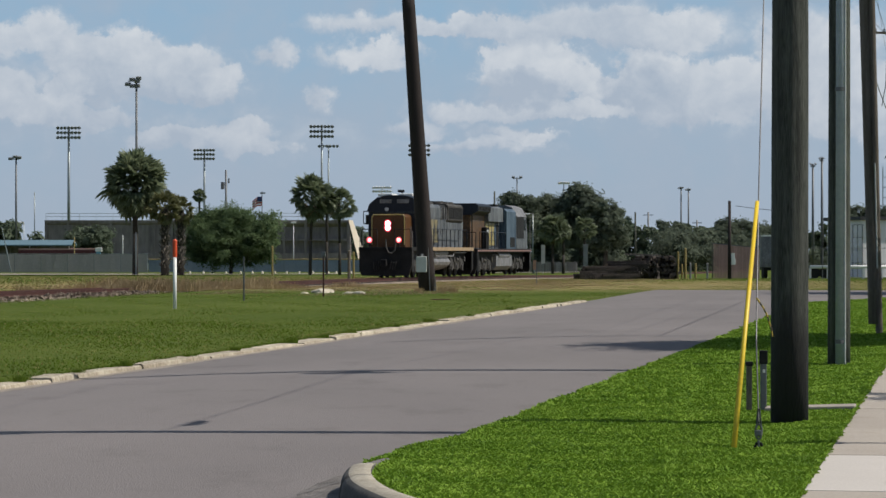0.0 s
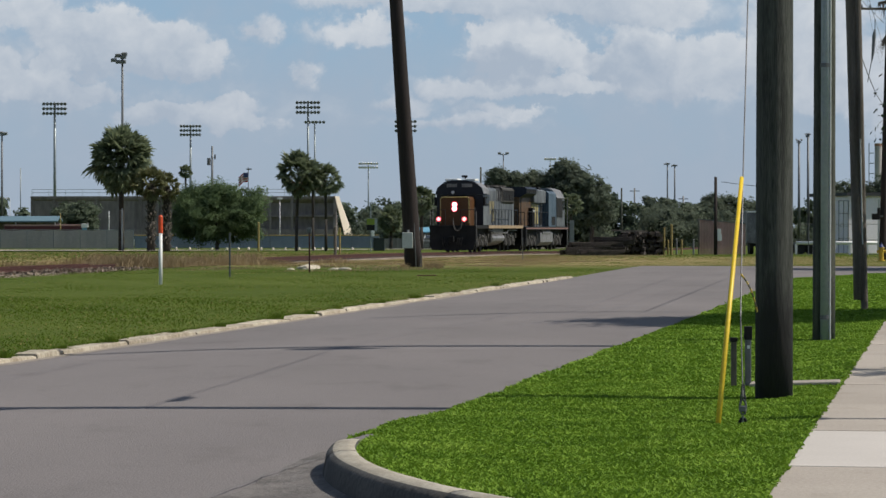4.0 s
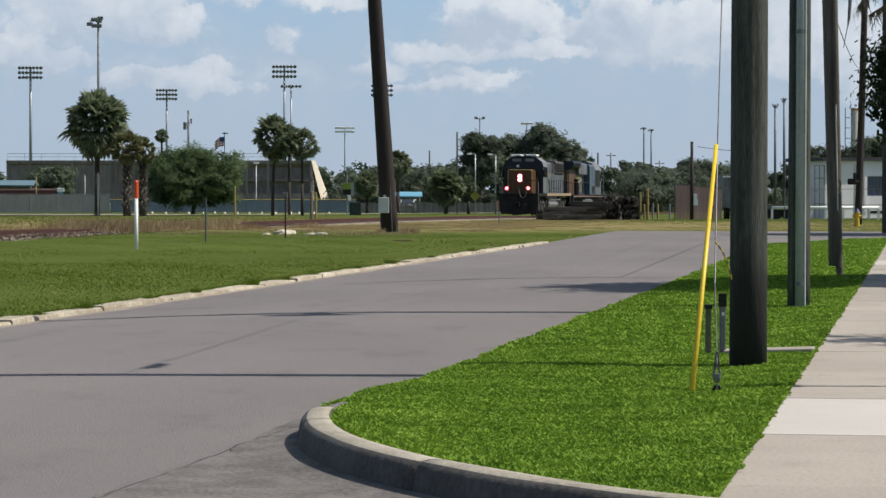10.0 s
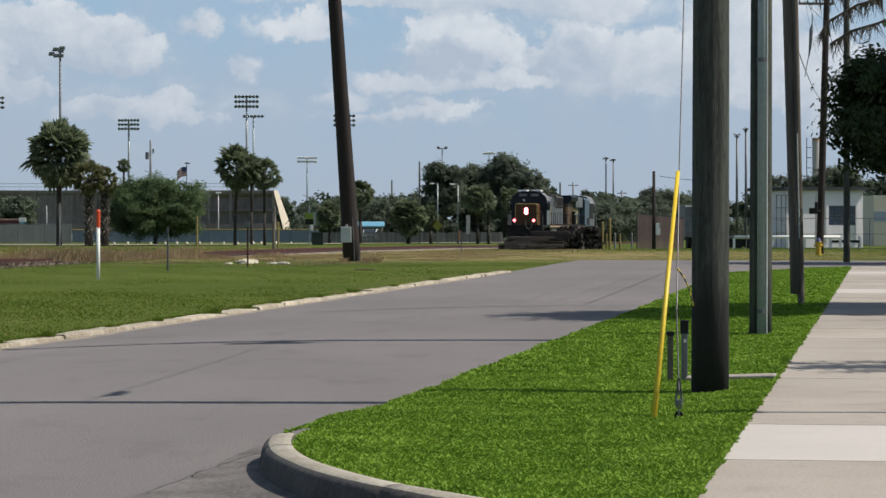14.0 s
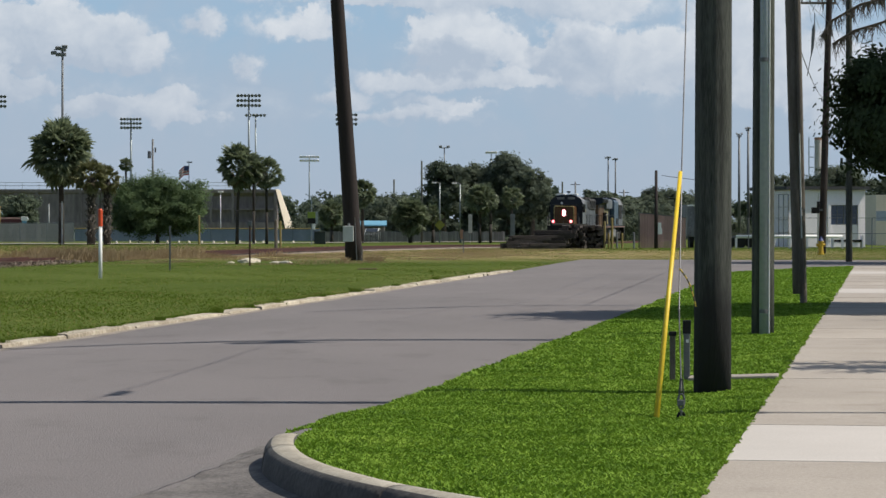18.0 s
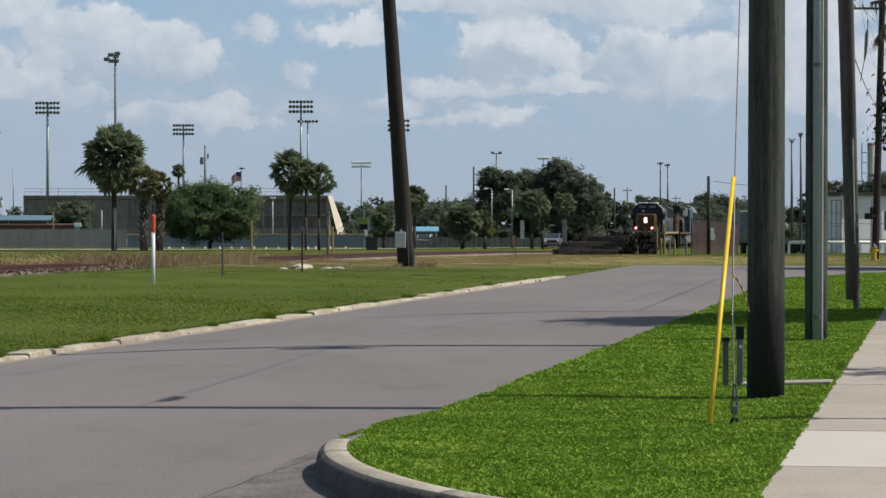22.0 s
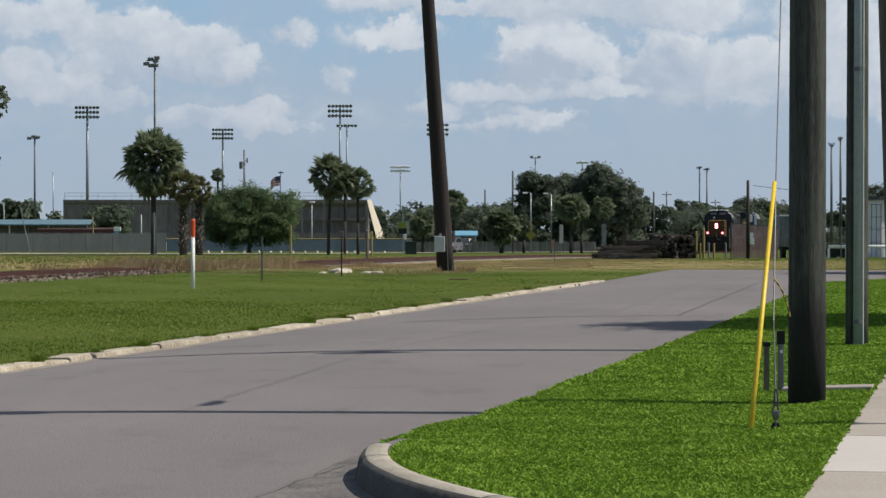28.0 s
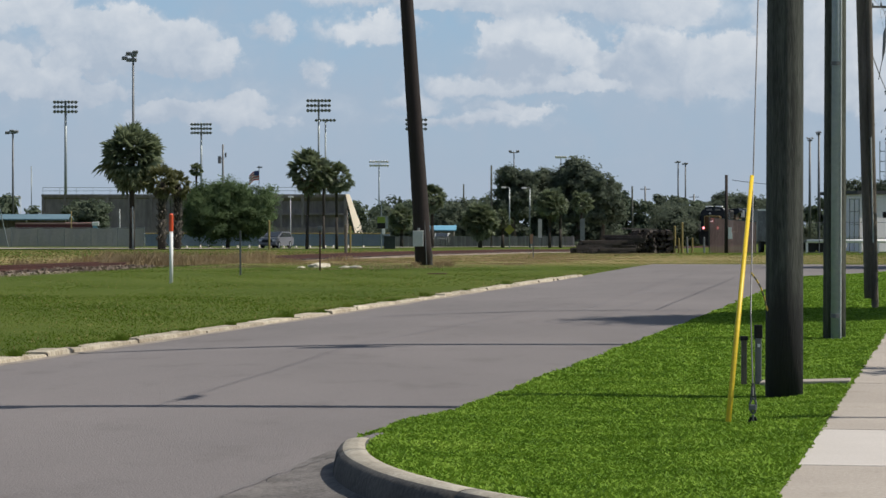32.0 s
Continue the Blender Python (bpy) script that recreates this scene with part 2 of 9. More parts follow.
def leafy(name, c1, c2, c3, rough=0.6, patch=0.55, through_light=0.22, gloss=0.25, spread=0.55):
    """Foliage: every leaf or blade its own tint, a little light coming through."""
    m = bpy.data.materials.new(name)
    m.use_nodes = True
    nt = m.node_tree
    bsdf = nt.nodes["Principled BSDF"]
    geo = nt.nodes.new("ShaderNodeNewGeometry")
    ramp = nt.nodes.new("ShaderNodeValToRGB")
    ramp.color_ramp.elements[0].color, ramp.color_ramp.elements[1].color = (*c1, 1), (*c3, 1)
    ramp.color_ramp.elements.new(0.5).color = (*c2, 1)
    big = nt.nodes.new("ShaderNodeTexNoise")
    big.inputs["Scale"].default_value, big.inputs["Detail"].default_value = patch, 4.0
    nt.links.new(geo.outputs["Position"], big.inputs["Vector"])
    mul = nt.nodes.new("ShaderNodeMath")
    mul.operation = "MULTIPLY_ADD"
    mul.inputs[1].default_value = spread
    nt.links.new(geo.outputs["Random Per Island"], mul.inputs[0])
    sub = nt.nodes.new("ShaderNodeMath")
    sub.operation = "MULTIPLY_ADD"
    sub.inputs[1].default_value, sub.inputs[2].default_value = 1.6, -0.305 - spread / 2
    nt.links.new(big.outputs["Fac"], sub.inputs[0])
    nt.links.new(sub.outputs[0], mul.inputs[2])
    nt.links.new(mul.outputs[0], ramp.inputs["Fac"])
    nt.links.new(ramp.outputs[0], bsdf.inputs["Base Color"])
    bsdf.inputs["Roughness"].default_value = rough
    bsdf.inputs["Specular IOR Level"].default_value = gloss
    tr = nt.nodes.new("ShaderNodeBsdfTranslucent")
    nt.links.new(ramp.outputs[0], tr.inputs["Color"])
    mix = nt.nodes.new("ShaderNodeMixShader")
    mix.inputs[0].default_value = through_light
    nt.links.new(bsdf.outputs[0], mix.inputs[1])
    nt.links.new(tr.outputs[0], mix.inputs[2])
    nt.links.new(mix.outputs[0], nt.nodes["Material Output"].inputs["Surface"])
    return m


def glowing(name, colour, power):
    m = bpy.data.materials.new(name)
    m.use_nodes = True
    b = m.node_tree.nodes["Principled BSDF"]
    b.inputs["Base Color"].default_value = (*colour, 1)
    b.inputs["Emission Color"].default_value = (*colour, 1)
    b.inputs["Emission Strength"].default_value = power
    return m


def glass(name, tint, rough=0.08):
    m = bpy.data.materials.new(name)
    m.use_nodes = True
    b = m.node_tree.nodes["Principled BSDF"]
    b.inputs["Base Color"].default_value = (*tint, 1)
    b.inputs["Roughness"].default_value = rough
    b.inputs["Specular IOR Level"].default_value = 0.8
    return m


ASPHALT = surface("asphalt", (0.133, 0.118, 0.115), (0.195, 0.173, 0.168), 0.9, 0.3, 70.0, 0.3, stretch=(1, 0.35, 1), contrast=1.0)
PATCH = surface("worn_asphalt", (0.098, 0.090, 0.086), (0.195, 0.178, 0.168), 0.92, 3.0, 32.0, 0.6, contrast=1.3, spec=0.2)
CRACK = surface("crack_filler", (0.10, 0.098, 0.095), (0.14, 0.136, 0.13), 0.85, 2.0, 40.0, 0.2)
CONCRETE = surface("concrete", (0.300, 0.260, 0.220), (0.405, 0.356, 0.306), 0.88, 0.6, 34.0, 0.25, jitter=0.09, contrast=1.1)
CONCRETE_NEW = surface("pale_concrete", (0.44, 0.405, 0.37), (0.535, 0.49, 0.45), 0.88, 0.8, 45.0, 0.2, jitter=0.03)
KERB = surface("kerb_concrete", (0.25, 0.220, 0.172), (0.42, 0.380, 0.310), 0.9, 2.2, 30.0, 0.4, contrast=1.2)
KERB_OLD = surface("weathered_kerb", (0.225, 0.182, 0.126), (0.53, 0.470, 0.365), 0.92, 1.6, 18.0, 0.6, jitter=0.16, contrast=1.3)
SAND = surface("gutter_sand", (0.20, 0.172, 0.142), (0.33, 0.285, 0.235), 0.95, 1.4, 26.0, 0.3, contrast=1.2)
# kerb face: stain and the shade of its sunless side in one colour
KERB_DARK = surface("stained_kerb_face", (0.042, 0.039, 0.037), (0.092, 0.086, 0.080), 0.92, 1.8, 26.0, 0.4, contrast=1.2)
TURF = surface("turf", (0.052, 0.100, 0.010), (0.096, 0.172, 0.016), 0.95, 0.5, 14.0, 0.8, depth=0.06, spec=0.05)
FIELD = surface("field_grass", (0.058, 0.084, 0.013), (0.098, 0.123, 0.026), 0.95, 0.085, 1.6, 0.4, contrast=1.2, depth=0.06, spec=0.05)


def stained(m, tone, scale, lo, hi, stretch):
    """Irregular oil stains, scuffs and tyre dust over a surface."""
    nt = m.node_tree
    bsdf = nt.nodes["Principled BSDF"]
    was = bsdf.inputs["Base Color"].links[0].from_socket
    geo = nt.nodes.new("ShaderNodeNewGeometry")
    mp = nt.nodes.new("ShaderNodeMapping")
    mp.inputs["Scale"].default_value, mp.inputs["Rotation"].default_value = stretch, (0, 0, 0.35)
    nt.links.new(geo.outputs["Position"], mp.inputs["Vector"])
    n = nt.nodes.new("ShaderNodeTexNoise")
    n.inputs["Scale"].default_value, n.inputs["Detail"].default_value, n.inputs["Roughness"].default_value = scale, 7.0, 0.62
    nt.links.new(mp.outputs[0], n.inputs["Vector"])
    span = nt.nodes.new("ShaderNodeMapRange")
    span.inputs["From Min"].default_value, span.inputs["From Max"].default_value = lo, hi
    nt.links.new(n.outputs["Fac"], span.inputs["Value"])
    mix = nt.nodes.new("ShaderNodeMix")
    mix.data_type, mix.blend_type = "RGBA", "MULTIPLY"
    mix.inputs[7].default_value = (*tone, 1)
    nt.links.new(span.outputs[0], mix.inputs[0])
    nt.links.new(was, mix.inputs[6])
    nt.links.new(mix.outputs[2], bsdf.inputs["Base Color"])


stained(ASPHALT, (0.80, 0.79, 0.78), 1.3, 0.55, 0.72, (1.0, 0.45, 1.0))
stained(CONCRETE, (0.80, 0.79, 0.77), 1.8, 0.56, 0.74, (1.0, 1.0, 1.0))


def parch(m, straw):
    """Mixes a straw tone into the field beside the rails, with a ragged edge."""
    nt = m.node_tree
    bsdf = nt.nodes["Principled BSDF"]
    was = bsdf.inputs["Base Color"].links[0].from_socket
    geo = nt.nodes.new("ShaderNodeNewGeometry")
    dot = nt.nodes.new("ShaderNodeVectorMath")
    dot.operation = "DOT_PRODUCT"
    dot.inputs[1].default_value = (1.0, -0.1732, 0.0)
    nt.links.new(geo.outputs["Position"], dot.inputs[0])
    wob = nt.nodes.new("ShaderNodeTexNoise")
    wob.inputs["Scale"].default_value, wob.inputs["Detail"].default_value = 0.35, 5.0
    nt.links.new(geo.outputs["Position"], wob.inputs["Vector"])
    add = nt.nodes.new("ShaderNodeMath")
    add.operation = "MULTIPLY_ADD"
    add.inputs[1].default_value = 9.0
    nt.links.new(wob.outputs["Fac"], add.inputs[0])
    off = nt.nodes.new("ShaderNodeMath")
    off.operation = "ADD"
    off.inputs[1].default_value = 29.5
    nt.links.new(dot.outputs["Value"], off.inputs[0])
    far = nt.nodes.new("ShaderNodeMath")
    far.operation = "ABSOLUTE"
    nt.links.new(off.outputs[0], far.inputs[0])
    nt.links.new(far.outputs[0], add.inputs[2])
    span = nt.nodes.new("ShaderNodeMapRange")
    span.inputs["From Min"].default_value, span.inputs["From Max"].default_value = 20.0, 36.0
    span.inputs["To Min"].default_value, span.inputs["To Max"].default_value = 0.85, 0.0
    nt.links.new(add.outputs[0], span.inputs["Value"])
    sep = nt.nodes.new("ShaderNodeSeparateXYZ")
    nt.links.new(geo.outputs["Position"], sep.inputs[0])
    start = nt.nodes.new("ShaderNodeMapRange")
    start.inputs["From Min"].default_value, start.inputs["From Max"].default_value = 104.0, 118.0
    nt.links.new(sep.outputs[1], start.inputs["Value"])
    stop = nt.nodes.new("ShaderNodeMapRange")
    stop.inputs["From Min"].default_value, stop.inputs["From Max"].default_value = 196.0, 165.0
    nt.links.new(sep.outputs[1], stop.inputs["Value"])
    span2 = nt.nodes.new("ShaderNodeMath")
    span2.operation = "MULTIPLY"
    nt.links.new(start.outputs[0], span2.inputs[0])
    nt.links.new(stop.outputs[0], span2.inputs[1])
    both = nt.nodes.new("ShaderNodeMath")
    both.operation = "MULTIPLY"
    nt.links.new(span.outputs[0], both.inputs[0])
    nt.links.new(span2.outputs[0], both.inputs[1])
    mix = nt.nodes.new("ShaderNodeMix")
    mix.data_type = "RGBA"
    mix.inputs[7].default_value = (*straw, 1)
    nt.links.new(both.outputs[0], mix.inputs[0])
    nt.links.new(was, mix.inputs[6])
    nt.links.new(mix.outputs[2], bsdf.inputs["Base Color"])


parch(FIELD, (0.29, 0.226, 0.112))
BLADE = leafy("turf_blades", (0.090, 0.170, 0.016), (0.158, 0.272, 0.026), (0.258, 0.380, 0.052), 0.60, 1.8, 0.28, 0.10, 0.5)
WILD = leafy("wild_grass", (0.062, 0.106, 0.012), (0.104, 0.160, 0.022), (0.172, 0.220, 0.044), 0.85, 0.35, 0.28, 0.04, 0.3)
STRAW = leafy("straw_grass", (0.225, 0.182, 0.075), (0.320, 0.262, 0.115), (0.43, 0.362, 0.175), 0.85, 0.4, 0.25, 0.1)
DRY = leafy("dry_grass", (0.23, 0.170, 0.092), (0.35, 0.262, 0.148), (0.46, 0.365, 0.215), 0.85, 0.4, 0.3)
WOOD_POLE = surface("tarred_pole", (0.016, 0.019, 0.014), (0.088, 0.094, 0.072), 0.8, 3.0, 30.0, 0.7, stretch=(6, 6, 0.35), contrast=1.6)


def tarred(m, low, high, tar):
    """Soaks the foot of a pole with tar, with a ragged upper limit."""
    nt = m.node_tree
    bsdf = nt.nodes["Principled BSDF"]
    was = bsdf.inputs["Base Color"].links[0].from_socket
    geo = nt.nodes.new("ShaderNodeNewGeometry")
    sep = nt.nodes.new("ShaderNodeSeparateXYZ")
    nt.links.new(geo.outputs["Position"], sep.inputs[0])
    mp = nt.nodes.new("ShaderNodeMapping")
    mp.inputs["Scale"].default_value = (14, 14, 2.5)
    nt.links.new(geo.outputs["Position"], mp.inputs["Vector"])
    wob = nt.nodes.new("ShaderNodeTexNoise")
    wob.inputs["Scale"].default_value, wob.inputs["Detail"].default_value = 1.0, 5.0
    nt.links.new(mp.outputs[0], wob.inputs["Vector"])
    add = nt.nodes.new("ShaderNodeMath")
    add.operation = "MULTIPLY_ADD"
    add.inputs[1].default_value = 0.55
    nt.links.new(wob.outputs["Fac"], add.inputs[0])
    nt.links.new(sep.outputs[2], add.inputs[2])
    span = nt.nodes.new("ShaderNodeMapRange")
    span.interpolation_type = "SMOOTHSTEP"
    span.inputs["From Min"].default_value, span.inputs["From Max"].default_value = low + 0.27, high + 0.27
    span.inputs["To Min"].default_value, span.inputs["To Max"].default_value = 0.94, 0.0
    nt.links.new(add.outputs[0], span.inputs["Value"])
    mix = nt.nodes.new("ShaderNodeMix")
    mix.data_type = "RGBA"
    mix.inputs[7].default_value = (*tar, 1)
    nt.links.new(span.outputs[0], mix.inputs[0])
    nt.links.new(was, mix.inputs[6])
    nt.links.new(mix.outputs[2], bsdf.inputs["Base Color"])
    return m


TARRED_FOOT = tarred(surface("pole_with_tarred_foot", (0.018, 0.020, 0.016), (0.080, 0.084, 0.070), 0.8, 3.0, 30.0, 0.7, stretch=(6, 6, 0.35), contrast=1.6), 0.72, 1.18, (0.007, 0.007, 0.007))
WOOD_GREY = surface("weathered_pole", (0.075, 0.062, 0.048), (0.19, 0.165, 0.135), 0.85, 3.0, 30.0, 0.5, stretch=(6, 6, 0.35))
WOOD_RED = surface("creosoted_pole", (0.012, 0.0085, 0.008), (0.034, 0.022, 0.020), 0.85, 2.0, 22.0, 0.5, stretch=(6, 6, 0.35))
TAR = surface("tar_band", (0.006, 0.006, 0.006), (0.026, 0.025, 0.021), 0.75, 4.0, 22.0, 0.15, stretch=(3, 3, 0.6), contrast=1.3)
STEEL = surface("galvanised_steel", (0.20, 0.225, 0.225), (0.31, 0.34, 0.34), 0.45, 2.0, 25.0, 0.1, metal=0.6)
STEEL_DARK = surface("dull_steel", (0.10, 0.105, 0.11), (0.17, 0.175, 0.18), 0.55, 2.0, 25.0, 0.1, metal=0.5)
CONDUIT = surface("grey_conduit", (0.25, 0.290, 0.320), (0.34, 0.380, 0.410), 0.5, 1.5, 18.0, 0.1)
CONDUIT_PALE = surface("pale_conduit", (0.42, 0.44, 0.42), (0.55, 0.57, 0.55), 0.5, 1.5, 18.0, 0.1)
YELLOW = surface("yellow_plastic", (0.62, 0.42, 0.015), (0.78, 0.56, 0.03), 0.45, 3.0, 30.0, 0.1)
YELLOW_OLD = surface("faded_yellow", (0.19, 0.145, 0.050), (0.30, 0.23, 0.08), 0.75, 3.0, 20.0, 0.2)
WIRE = surface("wire", (0.045, 0.045, 0.05), (0.09, 0.09, 0.095), 0.5, 3.0, 20.0, 0.0, metal=0.4)
ROPE = surface("yellow_rope", (0.50, 0.34, 0.05), (0.66, 0.48, 0.10), 0.8, 8.0, 40.0, 0.2)
WHITE = surface("white_paint", (0.68, 0.68, 0.66), (0.80, 0.80, 0.78), 0.6, 1.2, 14.0, 0.1)
RED = surface("orange_red_plastic", (0.55, 0.055, 0.015), (0.70, 0.09, 0.02), 0.5, 3.0, 20.0, 0.1)
RUST = surface("rusty_rail", (0.044, 0.014, 0.010), (0.088, 0.031, 0.023), 0.8, 1.2, 20.0, 0.3)
BALLAST = surface("ballast", (0.13, 0.100, 0.077), (0.30, 0.240, 0.185), 0.95, 0.8, 12.0, 1.0, contrast=1.4, depth=0.08)
TIE = surface("creosoted_tie", (0.032, 0.024, 0.021), (0.090, 0.070, 0.058), 0.9, 3.0, 25.0, 0.5, jitter=0.4)
STONE = surface("pale_rubble", (0.40, 0.35, 0.26), (0.58, 0.52, 0.42), 0.9, 3.0, 20.0, 0.5)
BARK = surface("bark", (0.045, 0.036, 0.027), (0.105, 0.085, 0.065), 0.95, 3.0, 14.0, 0.8, stretch=(3, 3, 0.8))
PALM_BARK = surface("palm_bark", (0.020, 0.017, 0.014), (0.050, 0.042, 0.034), 0.95, 2.5, 9.0, 0.9, stretch=(1, 1, 3))
PALM_BOOT = surface("old_leaf_boots", (0.055, 0.047, 0.037), (0.165, 0.142, 0.115), 0.95, 2.0, 9.0, 0.9, stretch=(2, 2, 0.6), contrast=1.3)
ROOF_CYAN = surface("bright_blue_roof", (0.12, 0.30, 0.42), (0.18, 0.40, 0.53), 0.5, 0.3, 6.0, 0.1)
FRAME_GREY = surface("grimy_bearing_steel", (0.040, 0.038, 0.036), (0.105, 0.101, 0.097), 0.75, 2.5, 14.0, 0.2, own=True, contrast=1.4, spec=0.2)
MARKER_DULL = surface("faded_orange_panel", (0.30, 0.14, 0.09), (0.42, 0.23, 0.16), 0.7, 1.0, 9.0, 0.0)
# leaf greens lifted and greyed so their colour carries distance haze
OAK = leafy("oak_leaves", (0.094, 0.116, 0.090), (0.130, 0.156, 0.112), (0.165, 0.190, 0.132), 0.8, 0.3, 0.48, 0.12, 0.35)
# darker than such leaves are: the crown's deep shade is in the colour
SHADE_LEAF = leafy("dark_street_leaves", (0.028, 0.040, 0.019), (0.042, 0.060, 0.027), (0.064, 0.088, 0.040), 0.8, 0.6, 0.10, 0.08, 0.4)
BUSH = leafy("bush_leaves", (0.088, 0.132, 0.066), (0.118, 0.172, 0.080), (0.152, 0.204, 0.098), 0.75, 0.5, 0.46, 0.15, 0.4)
FAR_LEAF = leafy("far_foliage", (0.078, 0.102, 0.072), (0.105, 0.134, 0.090), (0.145, 0.170, 0.115), 0.8, 0.15, 0.32, 0.12, 0.4)
FROND = leafy("palm_fronds", (0.082, 0.106, 0.058), (0.145, 0.176, 0.100), (0.255, 0.290, 0.175), 0.45, 1.0, 0.44, 0.3)
FROND_OLD = leafy("yellowed_fronds", (0.080, 0.088, 0.040), (0.145, 0.148, 0.066), (0.25, 0.24, 0.122), 0.6, 1.0, 0.3)
FROND_DRY = leafy("dry_fronds", (0.10, 0.078, 0.048), (0.18, 0.145, 0.092), (0.30, 0.25, 0.165))
NIGHT_BLUE = surface("dark_blue_enamel", (0.006, 0.008, 0.016), (0.014, 0.018, 0.030), 0.5, 0.7, 9.0, 0.05, own=True, spec=0.3)
# gold paint shifted to red, carrying the headlights' glow in its colour
NOSE_GOLD = surface("gold_enamel", (0.070, 0.030, 0.010), (0.112, 0.050, 0.018), 0.5, 0.9, 9.0, 0.05, own=True, spec=0.3)
SIDE_GREY = surface("grey_enamel", (0.048, 0.055, 0.064), (0.150, 0.162, 0.172), 0.6, 0.9, 6.0, 0.1, own=True, stretch=(1, 1, 0.3), contrast=1.9, spec=0.3)
SIDE_BLUE = surface("faded_blue_enamel", (0.022, 0.042, 0.068), (0.085, 0.122, 0.160), 0.6, 0.9, 6.0, 0.1, own=True, stretch=(1, 1, 0.3), contrast=1.9, spec=0.3)
SIGN_YELLOW = surface("yellow_lettering", (0.30, 0.235, 0.075), (0.44, 0.36, 0.15), 0.5, 1.0, 9.0, 0.0, own=True, contrast=1.3)
LETTER_FADED = surface("faded_lettering", (0.14, 0.118, 0.060), (0.26, 0.215, 0.110), 0.5, 1.0, 6.0, 0.0, own=True, contrast=1.6)
RUSTY_PANEL = surface("brown_grimy_panel", (0.042, 0.023, 0.011), (0.115, 0.060, 0.024), 0.6, 1.2, 7.0, 0.1, own=True, contrast=1.8)
SOOT = surface("sooty_steel", (0.008, 0.008, 0.009), (0.026, 0.025, 0.025), 0.75, 1.5, 14.0, 0.2, own=True, spec=0.2)
TRUCK_GREY = surface("dusty_truck_steel", (0.030, 0.028, 0.027), (0.090, 0.085, 0.080), 0.75, 2.5, 14.0, 0.2, own=True, contrast=1.4, spec=0.2)
TANK_GREY = surface("dusty_tank_steel", (0.100, 0.099, 0.103), (0.225, 0.222, 0.228), 0.6, 1.5, 8.0, 0.1, own=True, contrast=1.6)
CAB_GLASS = glass("cab_glass", (0.03, 0.035, 0.04))
HEAD_GLOW = glowing("headlight_glow", (1.0, 0.72, 0.74), 5.0)
DITCH_GLOW = glowing("ditch_light_glow", (1.0, 0.38, 0.42), 2.5)
SILL_TAN = surface("dusty_tan_sill", (0.25, 0.175, 0.100), (0.37, 0.270, 0.170), 0.7, 1.5, 9.0, 0.05, own=True)
SILL_RED = surface("dull_red_sill", (0.15, 0.085, 0.075), (0.25, 0.15, 0.13), 0.7, 1.5, 9.0, 0.05, own=True)
AMBER_GLOW = glowing("amber_glow", (1.0, 0.46, 0.40), 2.6)
# red bloom round the lit lamps, made as an emissive colour
HALO_GLOW = glowing("reflector_glow", (1.0, 0.10, 0.13), 1.0)
STAND = surface("stadium_steel", (0.165, 0.138, 0.130), (0.275, 0.236, 0.222), 0.85, 0.25, 2.0, 0.1, stretch=(1, 1, 0.3), contrast=1.2)
STAND_PALE = surface("stadium_concrete", (0.70, 0.60, 0.48), (0.80, 0.70, 0.58), 0.85, 0.3, 5.0, 0.1)
FENCE_GREY = surface("grey_windscreen", (0.42, 0.39, 0.375), (0.54, 0.50, 0.48), 0.85, 0.35, 6.0, 0.1)
FENCE_BLUE = surface("blue_windscreen", (0.27, 0.315, 0.385), (0.35, 0.395, 0.465), 0.85, 0.35, 6.0, 0.1)
BROWN_METAL = surface("brown_slats", (0.35, 0.195, 0.170), (0.49, 0.29, 0.26), 0.6, 0.5, 8.0, 0.1, stretch=(1, 1, 0.3), jitter=0.15)
OFF_WHITE = surface("off_white_wall", (0.76, 0.71, 0.73), (0.86, 0.81, 0.83), 0.8, 0.3, 8.0, 0.1)
DARK_ROOF = surface("dark_roofing", (0.035, 0.035, 0.04), (0.07, 0.07, 0.075), 0.85, 0.5, 8.0, 0.2)
BLUE_ROOF = surface("blue_roof_metal", (0.085, 0.15, 0.19), (0.13, 0.21, 0.255), 0.6, 0.3, 6.0, 0.1)
WINDOW_DARK = glass("dark_window", (0.025, 0.040, 0.085), 0.12)
LAMP_GREY = surface("floodlight_housing", (0.13, 0.135, 0.14), (0.22, 0.225, 0.23), 0.5, 1.0, 9.0, 0.0)


# ---------- builders ----------
def box(bm, x0, y0, z0, x1, y1, z1, turn=None, bevel=0.0):
    """A box between two corners, its long edges eased where bevel is given."""
    c = Vector(((x0 + x1) / 2, (y0 + y1) / 2, (z0 + z1) / 2))
    m = Matrix.Translation(c) @ (turn.to_4x4() if turn else Matrix()) @ Matrix.Diagonal((x1 - x0, y1 - y0, z1 - z0, 1))
    made = bmesh.ops.create_cube(bm, size=1.0, matrix=m)
    if bevel:
        edges = list({e for v in made["verts"] for e in v.link_edges})
        bmesh.ops.bevel(bm, geom=edges, offset=bevel, segments=2, affect="EDGES", profile=0.6)


def rod(bm, a, b, r0, r1=None, seg=10, caps=True):
    """A tapered round bar from a to b."""
    a, b = Vector(a), Vector(b)
    r1 = r0 if r1 is None else r1
    m = Matrix.Translation((a + b) / 2) @ (b - a).to_track_quat("Z", "Y").to_matrix().to_4x4()
    bmesh.ops.create_cone(bm, cap_ends=caps, segments=seg, radius1=r0, radius2=r1, depth=(b - a).length, matrix=m)


def tube(bm, points, r, seg=6):
    for a, b in zip(points, points[1:]):
        rod(bm, a, b, r, r, seg)


